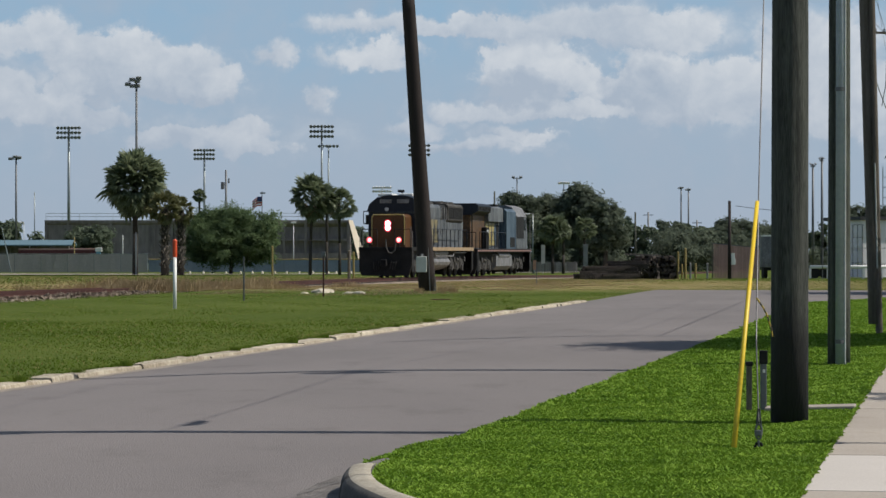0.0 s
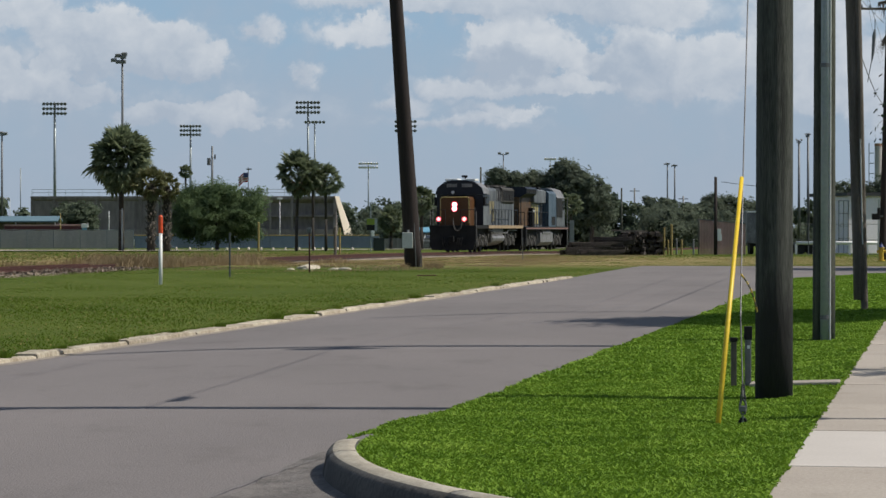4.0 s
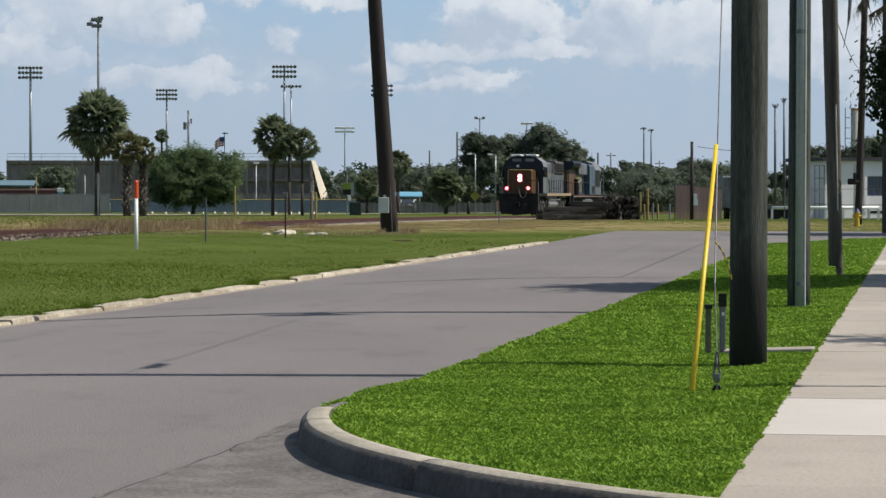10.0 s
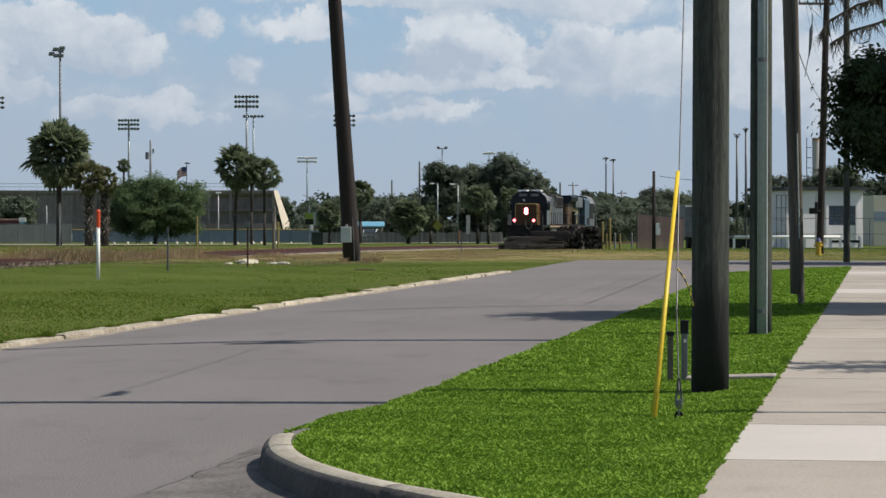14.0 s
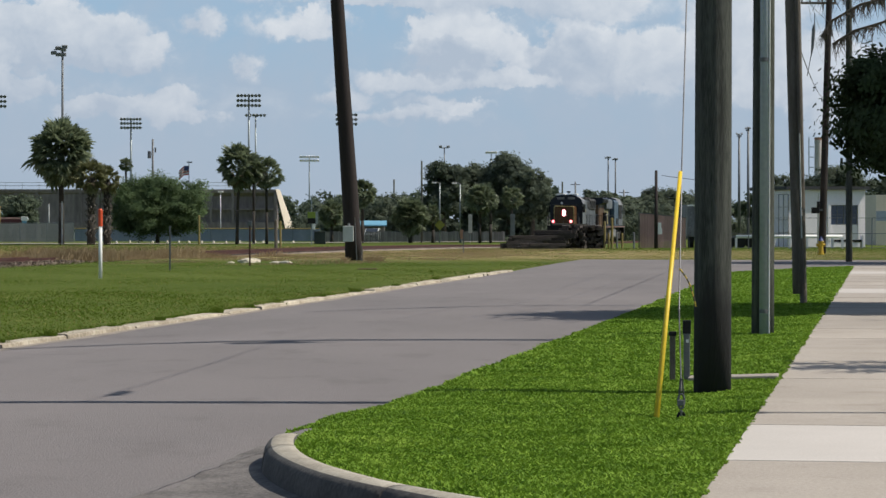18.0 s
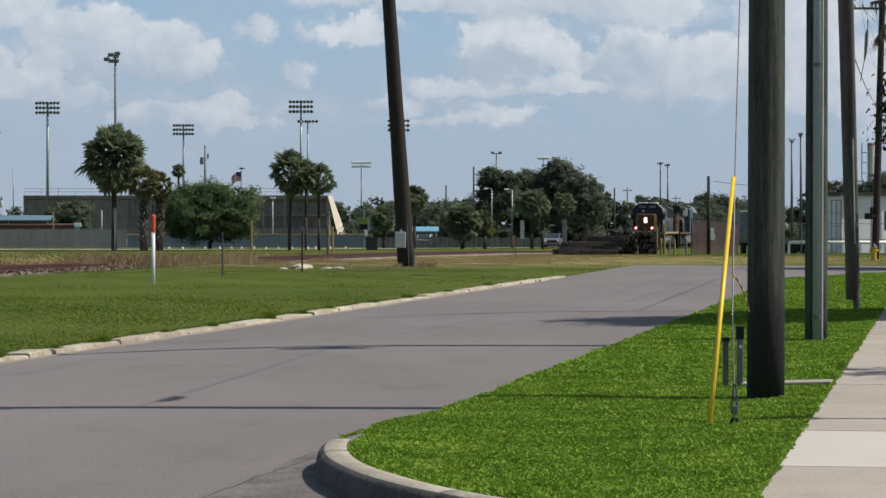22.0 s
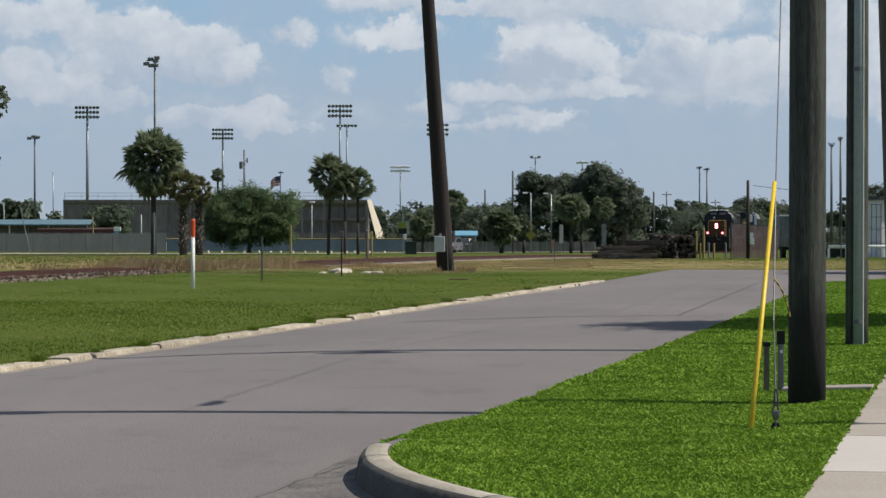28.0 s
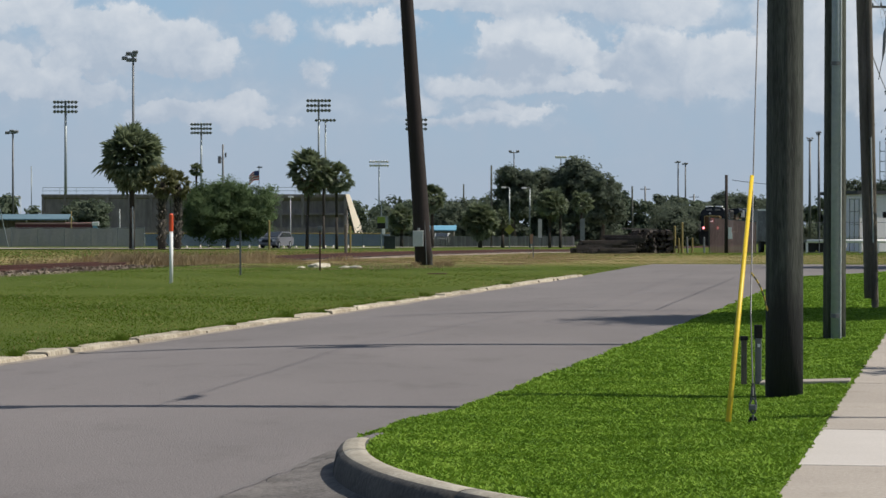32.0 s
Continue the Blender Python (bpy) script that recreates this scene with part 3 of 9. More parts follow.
def prism(bm, outline, axis, lo, hi):
    """A closed outline in the two other axes, drawn out along axis from lo to hi."""
    def put(p, q):
        v = list(p)
        v.insert(axis, q)
        return v
    a = [bm.verts.new(put(p, lo)) for p in outline]
    b = [bm.verts.new(put(p, hi)) for p in outline]
    bm.faces.new(a)
    bm.faces.new(list(reversed(b)))
    for i in range(len(a)):
        j = (i + 1) % len(a)
        bm.faces.new((a[i], b[i], b[j], a[j]))
    bmesh.ops.recalc_face_normals(bm, faces=bm.faces[:])


def mesh_of(name, bm, material, smooth=False):
    me = bpy.data.meshes.new(name)
    bm.to_mesh(me)
    bm.free()
    me.materials.append(material)
    if smooth:
        for p in me.polygons:
            p.use_smooth = True
    return me


def part(name, bm, material, parent, label="", smooth=False):
    ob = new(name, mesh_of(name, bm, material, smooth))
    ob.parent = parent
    return tagged(ob, label=label)


def twin(ob, x=0, y=0, z=0, rz=0):
    """Another part like ob on the same parent, shifted and turned."""
    o = new(ob.name.split(".")[0], ob.data)
    o.parent = ob.parent
    o.matrix_basis = pose(x, y, z, 0, 0, rz) @ ob.matrix_basis
    return o


def thing(name, x, y, z, label, category, group="", rz=0):
    ob = new(name)
    ob.empty_display_size = 0.3
    ob.matrix_basis = pose(x, y, z, 0, 0, rz)
    return tagged(ob, label, category, group)


def solid(name, bm, material, label, category, group="", kind="", smooth=False):
    return tagged(new(name, mesh_of(name, bm, material, smooth)), label, category, group, kind)


def arrays(name, verts, faces, material):
    me = bpy.data.meshes.new(name)
    me.from_pydata([tuple(v) for v in verts], [], [tuple(f) for f in faces])
    me.materials.append(material)
    return me


def quads(name, centre, u, v, material):
    """Many loose four-sided leaves: their centres and half axes as arrays."""
    n = len(centre)
    verts = np.stack((centre - u - v, centre + u - v, centre + u + v, centre - u + v), 1).reshape(-1, 3)
    me = bpy.data.meshes.new(name)
    me.vertices.add(4 * n)
    me.vertices.foreach_set("co", verts.astype(np.float32).ravel())
    me.loops.add(4 * n)
    me.loops.foreach_set("vertex_index", np.arange(4 * n, dtype=np.int32))
    me.polygons.add(n)
    me.polygons.foreach_set("loop_start", np.arange(0, 4 * n, 4, dtype=np.int32))
    me.update(calc_edges=True)
    me.materials.append(material)
    return me


def blades(name, base, tip, side, material):
    """Many loose three-sided blades: root, tip and half width as arrays."""
    n = len(base)
    verts = np.stack((base - side, base + side, tip), 1).reshape(-1, 3)
    me = bpy.data.meshes.new(name)
    me.vertices.add(3 * n)
    me.vertices.foreach_set("co", verts.astype(np.float32).ravel())
    me.loops.add(3 * n)
    me.loops.foreach_set("vertex_index", np.arange(3 * n, dtype=np.int32))
    me.polygons.add(n)
    me.polygons.foreach_set("loop_start", np.arange(0, 3 * n, 3, dtype=np.int32))
    me.update(calc_edges=True)
    me.materials.append(material)
    return me


# ---------- plan: s along the street, n across it to the right; rails a little off that line ----------
STREET = math.atan(0.153)
SU, SN = (math.sin(STREET), math.cos(STREET)), (math.cos(STREET), -math.sin(STREET))
EDGE_L, EDGE_R, WALK_L, WALK_R, SKEW, LAWN = -10.98, -3.70, -0.93, 0.92, 0.0055, 0.055
CORNER_R, CORNER_S, CORNER_N = 7.4, 18.2, 3.64      # round corner of the kerb: radius and middle
RAIL_X0, RAIL_SLOPE = -34.2, 0.1732


def plan(s, n, z=0.0):
    return Vector((s * SU[0] + n * SN[0], s * SU[1] + n * SN[1], z))


LAND = ((32, 45, 60, 95, 110, 225, 262, 350), (-0.12, -0.09, -0.065, -0.05, -0.02, -0.62, -0.75, -1.05))


def ground_z(y):
    """The land lies level to the bend and then sinks gently towards the ball fields."""
    return float(np.interp(y, *LAND))


def smooth(a, b, v):
    f = min(1.0, max(0.0, (v - a) / (b - a)))
    return f * f * (3 - 2 * f)


def walk_l(s):
    """Edge of the sidewalk, which draws away a little from the line of the street."""
    return WALK_L + SKEW * s


def far_rise(s):
    """Lawn and sidewalk climb slightly towards the bend."""
    return 0.075 * smooth(38, 80, s)


def lawn_z(s, n):
    """The lawn is level with the kerb at the corner and lower along the street and the sidewalk."""
    inside = CORNER_R - math.hypot(CORNER_S - s, n - CORNER_N) if s < CORNER_S else n - CORNER_N + CORNER_R
    return LAWN + far_rise(s) + 0.030 * smooth(-0.7, -0.1, n - walk_l(s)) + 0.080 * (1 - smooth(0.3, 1.9, inside)) * (1 - smooth(18.0, 23.0, s)) * (1 - 0.75 * smooth(-1.1, -0.05, n - walk_l(s)))


def edge_l(s):
    """The kerb on the field side."""
    return EDGE_L + 0.15 * smooth(34, 50, s)


def road_z(s, n):
    """The crowned street: it falls towards the kerb on the field side."""
    f = min(1.1, max(0.0, (-6.4 - n) / 4.5))
    crown = float(np.interp(s, (26, 36, 48, 62, 80, 104), (0.0, 0.02, 0.075, 0.070, 0.045, 0.0))) * smooth(-10.4, -5.0, n)
    return 0.008 + crown - 0.040 * (1 - smooth(80, 104, s)) - float(np.interp(s, (36, 58, 80, 104), (0.115, 0.070, 0.045, 0.0))) * f * f


RAIL = ((100, 160, 200, 230, 262, 300, 345, 430), (0.10, 0.0, -0.20, -0.45, -0.68, -0.80, -0.95, -1.15))


def rail_z(y):
    return float(np.interp(y, *RAIL))


def near_track(x, y):
    """How far right of the track's middle a place lies."""
    return (x - RAIL_X0 - RAIL_SLOPE * y) * math.cos(math.atan(RAIL_SLOPE))


def bank(x, y):
    """The grass rises gently to the foot of the rails beyond the gap in the weeds; works on arrays too."""
    d = np.abs(near_track(x, y))
    rise = np.maximum(0.0, np.interp(y, *RAIL) - 0.25 - np.interp(y, *LAND))
    return rise * np.clip((6.5 - d) / 4.6, 0, 1) * np.clip((y - 117.0) / 9.0, 0, 1)


def rail_at(y, off=0.0):
    a = math.atan(RAIL_SLOPE)
    return Vector((RAIL_X0 + RAIL_SLOPE * y + off * math.cos(a), y - off * math.sin(a), rail_z(y)))

# ---------- ground, road, verge, sidewalk ----------
def build_ground():
    ns = [-3000, -1500, -700, -350, -200, -140, -100, -75, -60, -50, -42, -38, -36, -35, -34, -33, -32, -31, -30, -29, -28, -27, -26, -25, -24, -21, -18.5, -16.5, -15, -13.5, -12.4, -11.5, -11.2, -11.14, -11.12]
    ns += [-9.8, -8, -4, 0, 10, 20, 40, 70, 110, 200, 400, 900, 3000]
    ss = [-200, -60, -20] + list(range(0, 108, 4)) + [108.3, 108.32] + list(range(112, 280, 6)) + [290, 310, 340, 400, 500, 700, 1000, 1600, 2600, 4000]
    bm = bmesh.new()
    grid = []
    for s in ss:
        row = []
        for n in ns:
            p = plan(s, n + edge_l(s) - EDGE_L if -30 < n < -10 else n)
            z = ground_z(p.y)
            if n > -11.13 and s < 108.31:
                z = road_z(s, n) - 0.22
            d = abs(near_track(p.x, p.y))
            reach = 3.6 if p.y < 120 else 1.9
            z += float(bank(p.x, p.y))
            if d < reach and p.y < 430:
                z -= 0.30 * min(1.0, (reach - d) / 1.2)
            p.z = z
            row.append(bm.verts.new(p))
        grid.append(row)
    for a, b in zip(grid, grid[1:]):
        for i in range(len(ns) - 1):
            bm.faces.new((a[i], a[i + 1], b[i + 1], b[i]))
    solid("ground", bm, FIELD, "rough green grass land with dry patches", "ground", kind="structure", smooth=True)


def build_road():
    bm = bmesh.new()
    ss, ns = np.linspace(-30, 108.3, 70), list(np.linspace(-11.08, -3, 24)) + [0, 4, 8, 20, 40, 70, 110]
    grid = [[bm.verts.new(plan(s, n + (edge_l(s) - EDGE_L if k == 0 else 0), road_z(s, n))) for k, n in enumerate(ns)] for s in ss]
    for a, b in zip(grid, grid[1:]):
        for i in range(len(ns) - 1):
            bm.faces.new((a[i], a[i + 1], b[i + 1], b[i]))
    solid("road", bm, ASPHALT, "smooth grey asphalt street bending away to the side", "road", kind="structure", smooth=True)


def verge_outline():
    """The lawn strip: straight along the street, round at the street corner."""
    pts = []
    for k in range(91):
        f = radians(k)
        pts.append((CORNER_S - (CORNER_R - 0.14) * math.sin(f), CORNER_N - (CORNER_R - 0.14) * math.cos(f)))
    return pts


def build_verge():
    arc = [p for p in verge_outline() if p[1] < walk_l(p[0]) + 0.02]
    bm = bmesh.new()
    edge = [(84.0, EDGE_R + 2.4), (82.5, EDGE_R + 1.2), (79.0, EDGE_R + 0.5)] + [(s, EDGE_R + 0.04 + 0.05 * math.sin(s * 2.3)) for s in np.arange(76, 18.4, -0.8)] + arc
    grid = []
    for s, n in edge:
        row = []
        for k in range(9):
            q = n + (walk_l(s) - 0.01 - n) * k / 8
            row.append(bm.verts.new(plan(s, q, lawn_z(s, q) - 0.010 + 0.010 * noise.noise((s * 0.8, q * 0.9, 3)) - (0.035 if k == 0 and s > 18.3 else 0))))
        row.append(bm.verts.new(plan(s, max(n, walk_l(s) - 0.004), -0.03)))
        grid.append(row)
    for a, b in zip(grid, grid[1:]):
        for k in range(9):
            bm.faces.new((a[k], a[k + 1], b[k + 1], b[k]))
    # a low skirt down to the asphalt
    foot = [bm.verts.new(plan(s, n - 0.12, road_z(s, n) - 0.02)) for s, n in edge]
    for i in range(len(edge) - 1):
        bm.faces.new((foot[i], grid[i][0], grid[i + 1][0], foot[i + 1]))
    bmesh.ops.recalc_face_normals(bm, faces=bm.faces[:])
    solid("verge", bm, TURF, "mown green lawn strip between street and sidewalk", "lawn", kind="structure", smooth=True)

    # lawn on the far side of the sidewalk
    bm = bmesh.new()
    grid = [[bm.verts.new(plan(s, n + SKEW * s, LAWN + 0.02 + far_rise(s) + 0.02 * noise.noise((s * 0.5, n * 0.5, 7)))) for n in (WALK_R + 0.01, 3, 6, 12, 24)] for s in np.linspace(11.5, 84, 30)]
    for a, b in zip(grid, grid[1:]):
        for k in range(4):
            bm.faces.new((a[k], a[k + 1], b[k + 1], b[k]))
    solid("lawn", bm, TURF, "mown green lawn beside the sidewalk", "lawn", kind="structure", smooth=True)


def build_corner_kerb():
    """The cast kerb round the street corner, in sections with joints."""
    r, s0 = CORNER_R, CORNER_S
    kerb = thing("corner_kerb", *plan(s0, CORNER_N, 0.0), "rounded cast concrete kerb with a dark stained face", "kerb")
    tagged(kerb, kind="structure")
    c = plan(s0, CORNER_N, 0.0)
    prof = [(-0.035, -0.09), (-0.02, 0.05), (-0.006, 0.118), (0.010, 0.142), (0.035, 0.158), (0.075, 0.167), (0.12, 0.168), (0.17, 0.163), (0.17, -0.09)]
    for i in range(4):
        bm = bmesh.new()
        f0, f1 = radians(21 * i - 7 + 0.08), radians(21 * (i + 1) - 7 - 0.08)
        rings = []
        for k in range(15):
            f = f0 + (f1 - f0) * k / 14
            ring = []
            for d, z in prof:
                fade = 1.0 if f > 0.12 else max(0.25, (f + 0.14) / 0.26)
                q = plan(s0 - (r - d) * math.sin(f), CORNER_N - (r - d) * math.cos(f), (z + 0.006 * noise.noise((f * 9, d * 3, 2))) * fade if z > 0 else z) - c
                ring.append(bm.verts.new(q))
            rings.append(ring)
        for a, b in zip(rings, rings[1:]):
            for j in range(len(prof) - 1):
                bm.faces.new((a[j], b[j], b[j + 1], a[j + 1]))
        bm.faces.new(rings[0])
        bm.faces.new(list(reversed(rings[-1])))
        bmesh.ops.recalc_face_normals(bm, faces=bm.faces[:])
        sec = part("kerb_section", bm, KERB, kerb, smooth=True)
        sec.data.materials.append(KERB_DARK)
        # steep faces take the dark tone, so shade is painted in by slope
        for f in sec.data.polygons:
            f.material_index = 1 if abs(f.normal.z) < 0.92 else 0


def build_left_kerb():
    """Old kerb stones, broken and out of line, half sunk in the grass."""
    kerb = thing("street_kerb", *plan(30, EDGE_L, -0.1), "low weathered pale concrete kerb, cracked into pieces", "kerb")
    tagged(kerb, kind="structure")
    base = plan(30, EDGE_L, -0.1)
    rnd = random.Random(5)
    s = 20.6
    while s < 85:
        ln = rnd.choice((0.6, 1.2, 2.2, 3.0, 3.4)) * rnd.uniform(0.8, 1.2)
        bm = bmesh.new()
        h, w = rnd.uniform(0.060, 0.084), rnd.uniform(0.24, 0.34)
        steps = 6
        rings = []
        for k in range(steps + 1):
            q = s + ln * k / steps
            wob = 0.06 * noise.noise((q * 1.9, 1, 1)) + 0.035 * noise.noise((q * 0.35, 7, 1))
            hh = h + 0.020 * noise.noise((q * 2.6, 5, 2)) - (0.016 * rnd.random() if k in (0, steps) else 0)
            if q > 80:
                hh *= max(0.3, 1 - (q - 80) / 16)
            prof = ((0.02, -0.04), (0.0, hh * 0.80), (-0.025, hh), (-w, hh * 0.96), (-w - 0.02, -0.04))
            rings.append([bm.verts.new(plan(q, edge_l(q) + wob + d, z + road_z(q, EDGE_L)) - base) for d, z in prof])
        for a, b in zip(rings, rings[1:]):
            for j in range(4):
                bm.faces.new((a[j], b[j], b[j + 1], a[j + 1]))
        bm.faces.new(rings[0])
        bm.faces.new(list(reversed(rings[-1])))
        bmesh.ops.recalc_face_normals(bm, faces=bm.faces[:])
        part("kerb_stone", bm, KERB_OLD, kerb)
        s += ln + rnd.choice((0.03, 0.05, 0.08, 0.14, 0.24))


def build_gutter():
    """Pale sand and dust washed along the foot of the old kerb."""
    bm = bmesh.new()
    rows = []
    for s in np.arange(21.0, 78.0, 0.4):
        w = max(0.02, 0.13 + 0.16 * noise.noise((s * 0.35, 2, 9)) + 0.05 * noise.noise((s * 1.8, 4, 9)))
        rows.append([bm.verts.new(plan(s, edge_l(s) + d, road_z(s, edge_l(s) + d) + z)) for d, z in ((-0.02, 0.014), (0.5 * w + 0.02, 0.013), (w + 0.03, 0.003))])
    for a, b in zip(rows, rows[1:]):
        for j in range(2):
            bm.faces.new((a[j], a[j + 1], b[j + 1], b[j]))
    solid("gutter_sand", bm, SAND, "pale sandy dust along the foot of the kerb", "sand", kind="structure", smooth=True)


def build_sidewalk():
    walk_ob = thing("sidewalk", *plan(12, 0, -0.070), "pale concrete sidewalk of jointed slabs", "sidewalk")
    tagged(walk_ob, kind="structure")
    o = plan(12, 0, 0)
    bm = bmesh.new()
    rows = [[bm.verts.new(plan(s, n + SKEW * s, 0.135 + far_rise(s)) - o) for n in (WALK_L + 0.02, WALK_R - 0.02)] for s in np.linspace(11.6, 83.9, 26)]
    for a, b in zip(rows, rows[1:]):
        bm.faces.new((a[0], a[1], b[1], b[0]))
    part("joint_bed", bm, CRACK, walk_ob)
    ln = 2.925
    bm = bmesh.new()
    box(bm, WALK_L, 0.006, 0.0, WALK_R, ln - 0.006, 0.165, bevel=0.008)
    slab_mesh = mesh_of("slab", bm, CONCRETE)
    pale_mesh = slab_mesh.copy()
    pale_mesh.materials.clear()
    pale_mesh.materials.append(CONCRETE_NEW)
    bm = bmesh.new()
    box(bm, WALK_L, -1.44, 0.0, WALK_R, -0.006, 0.165, bevel=0.008)
    short_mesh = mesh_of("slab", bm, CONCRETE)
    pale = {1, 14, 20}
    for i in range(24):
        ob = new("slab", pale_mesh if i in pale else slab_mesh)
        ob.parent = walk_ob
        s = 13.80 + i * ln
        if i == 0:
            end = new("slab", short_mesh)
            end.parent = walk_ob
            q = plan(s, SKEW * s, -0.005) - o
            end.matrix_basis = pose(q.x, q.y, q.z, 0, 0, -math.degrees(STREET) - math.degrees(SKEW))
        p = plan(s, SKEW * s, -0.008 + 0.003 * (i * 7 % 3) + far_rise(s)) - o
        rise = math.degrees((far_rise(s + ln) - far_rise(s)) / ln)
        ob.matrix_basis = pose(p.x, p.y, p.z, rise, 0, -math.degrees(STREET) - math.degrees(SKEW))


def build_road_marks():
    """Worn coarse asphalt at the corner and sealed cracks."""
    def sheet(name, pts, mat_, label, z):
        bm_ = bmesh.new()
        bm_.faces.new([bm_.verts.new(plan(s, n, z)) for s, n in pts])
        bmesh.ops.triangulate(bm_, faces=bm_.faces[:])
        solid(name, bm_, mat_, label, "road patch", kind="structure")

    edge = []
    for k in range(26):
        f = k / 25
        s = 13.0 + 5.2 * f
        n = -4.02 + 0.10 * f + 0.10 * noise.noise((s * 2.2, 0, 0)) + 0.05 * noise.noise((s * 6, 3, 0))
        edge.append((s, n))
    inner = [(18.2, -3.72), (17.0, -3.62), (15.5, -3.18), (14.3, -2.5), (13.0, -1.6)]
    sheet("worn_patch", edge + inner, PATCH, "coarse worn asphalt patch along the kerb corner", -0.024)

    # the asphalt is drawn up a little round the foot of the corner kerb
    bm_ = bmesh.new()
    rings = []
    for k in range(60):
        f = radians(-4 + 76 * k / 59)
        fade = smooth(-4, 14, -4 + 76 * k / 59)
        ragged = 0.10 * noise.noise((f * 14, 1, 5))
        rings.append([bm_.verts.new(plan(CORNER_S - r_ * math.sin(f), CORNER_N - r_ * math.cos(f), -0.0225 + z * fade))
                      for r_, z in ((CORNER_R + 0.02, 0.036), (CORNER_R + 0.10, 0.024), (CORNER_R + 0.20, 0.008), (CORNER_R + 0.30 + ragged, -0.004))])
    for a, b in zip(rings, rings[1:]):
        for j in range(3):
            bm_.faces.new((a[j], b[j], b[j + 1], a[j + 1]))
    solid("gutter_apron", bm_, PATCH, "coarse worn asphalt drawn up to the kerb", "road patch", kind="structure", smooth=True)

    def crack(points, w, seed):
        bm_ = bmesh.new()
        rows = []
        steps = []
        for a, b in zip(points, points[1:]):
            for k in range(10):
                steps.append((a[0] + (b[0] - a[0]) * k / 10, a[1] + (b[1] - a[1]) * k / 10))
        for s, n in steps:
            n += 0.05 * noise.noise((s * 1.7, seed, 0)) + 0.02 * noise.noise((s * 7, seed, 1))
            ww = w * (0.7 + 0.5 * noise.noise((s * 3, seed, 2)))
            z = road_z(s, n) + 0.022
            rows.append((bm_.verts.new(plan(s, n - ww, z)), bm_.verts.new(plan(s, n + ww, z))))
        for a, b in zip(rows, rows[1:]):
            bm_.faces.new((a[0], a[1], b[1], b[0]))
        solid("road_crack", bm_, CRACK, "thin dark sealed crack in the asphalt", "crack", "cracks in the street", kind="structure")

    crack([(18.9, -5.30), (19.3, -4.85), (19.5, -4.55)], 0.012, 4)
    crack([(20.6, -4.95), (20.8, -4.45), (21.1, -4.15)], 0.010, 6)
    crack([(17.0, -6.10), (17.2, -5.70), (17.3, -5.20)], 0.010, 8)
    crack([(13.0, -4.02), (15.0, -4.0), (17.0, -3.99), (18.2, -3.92)], 0.007, 1)


build_ground()
build_road()
build_verge()
build_corner_kerb()
build_left_kerb()
build_gutter()
build_sidewalk()
build_road_marks()


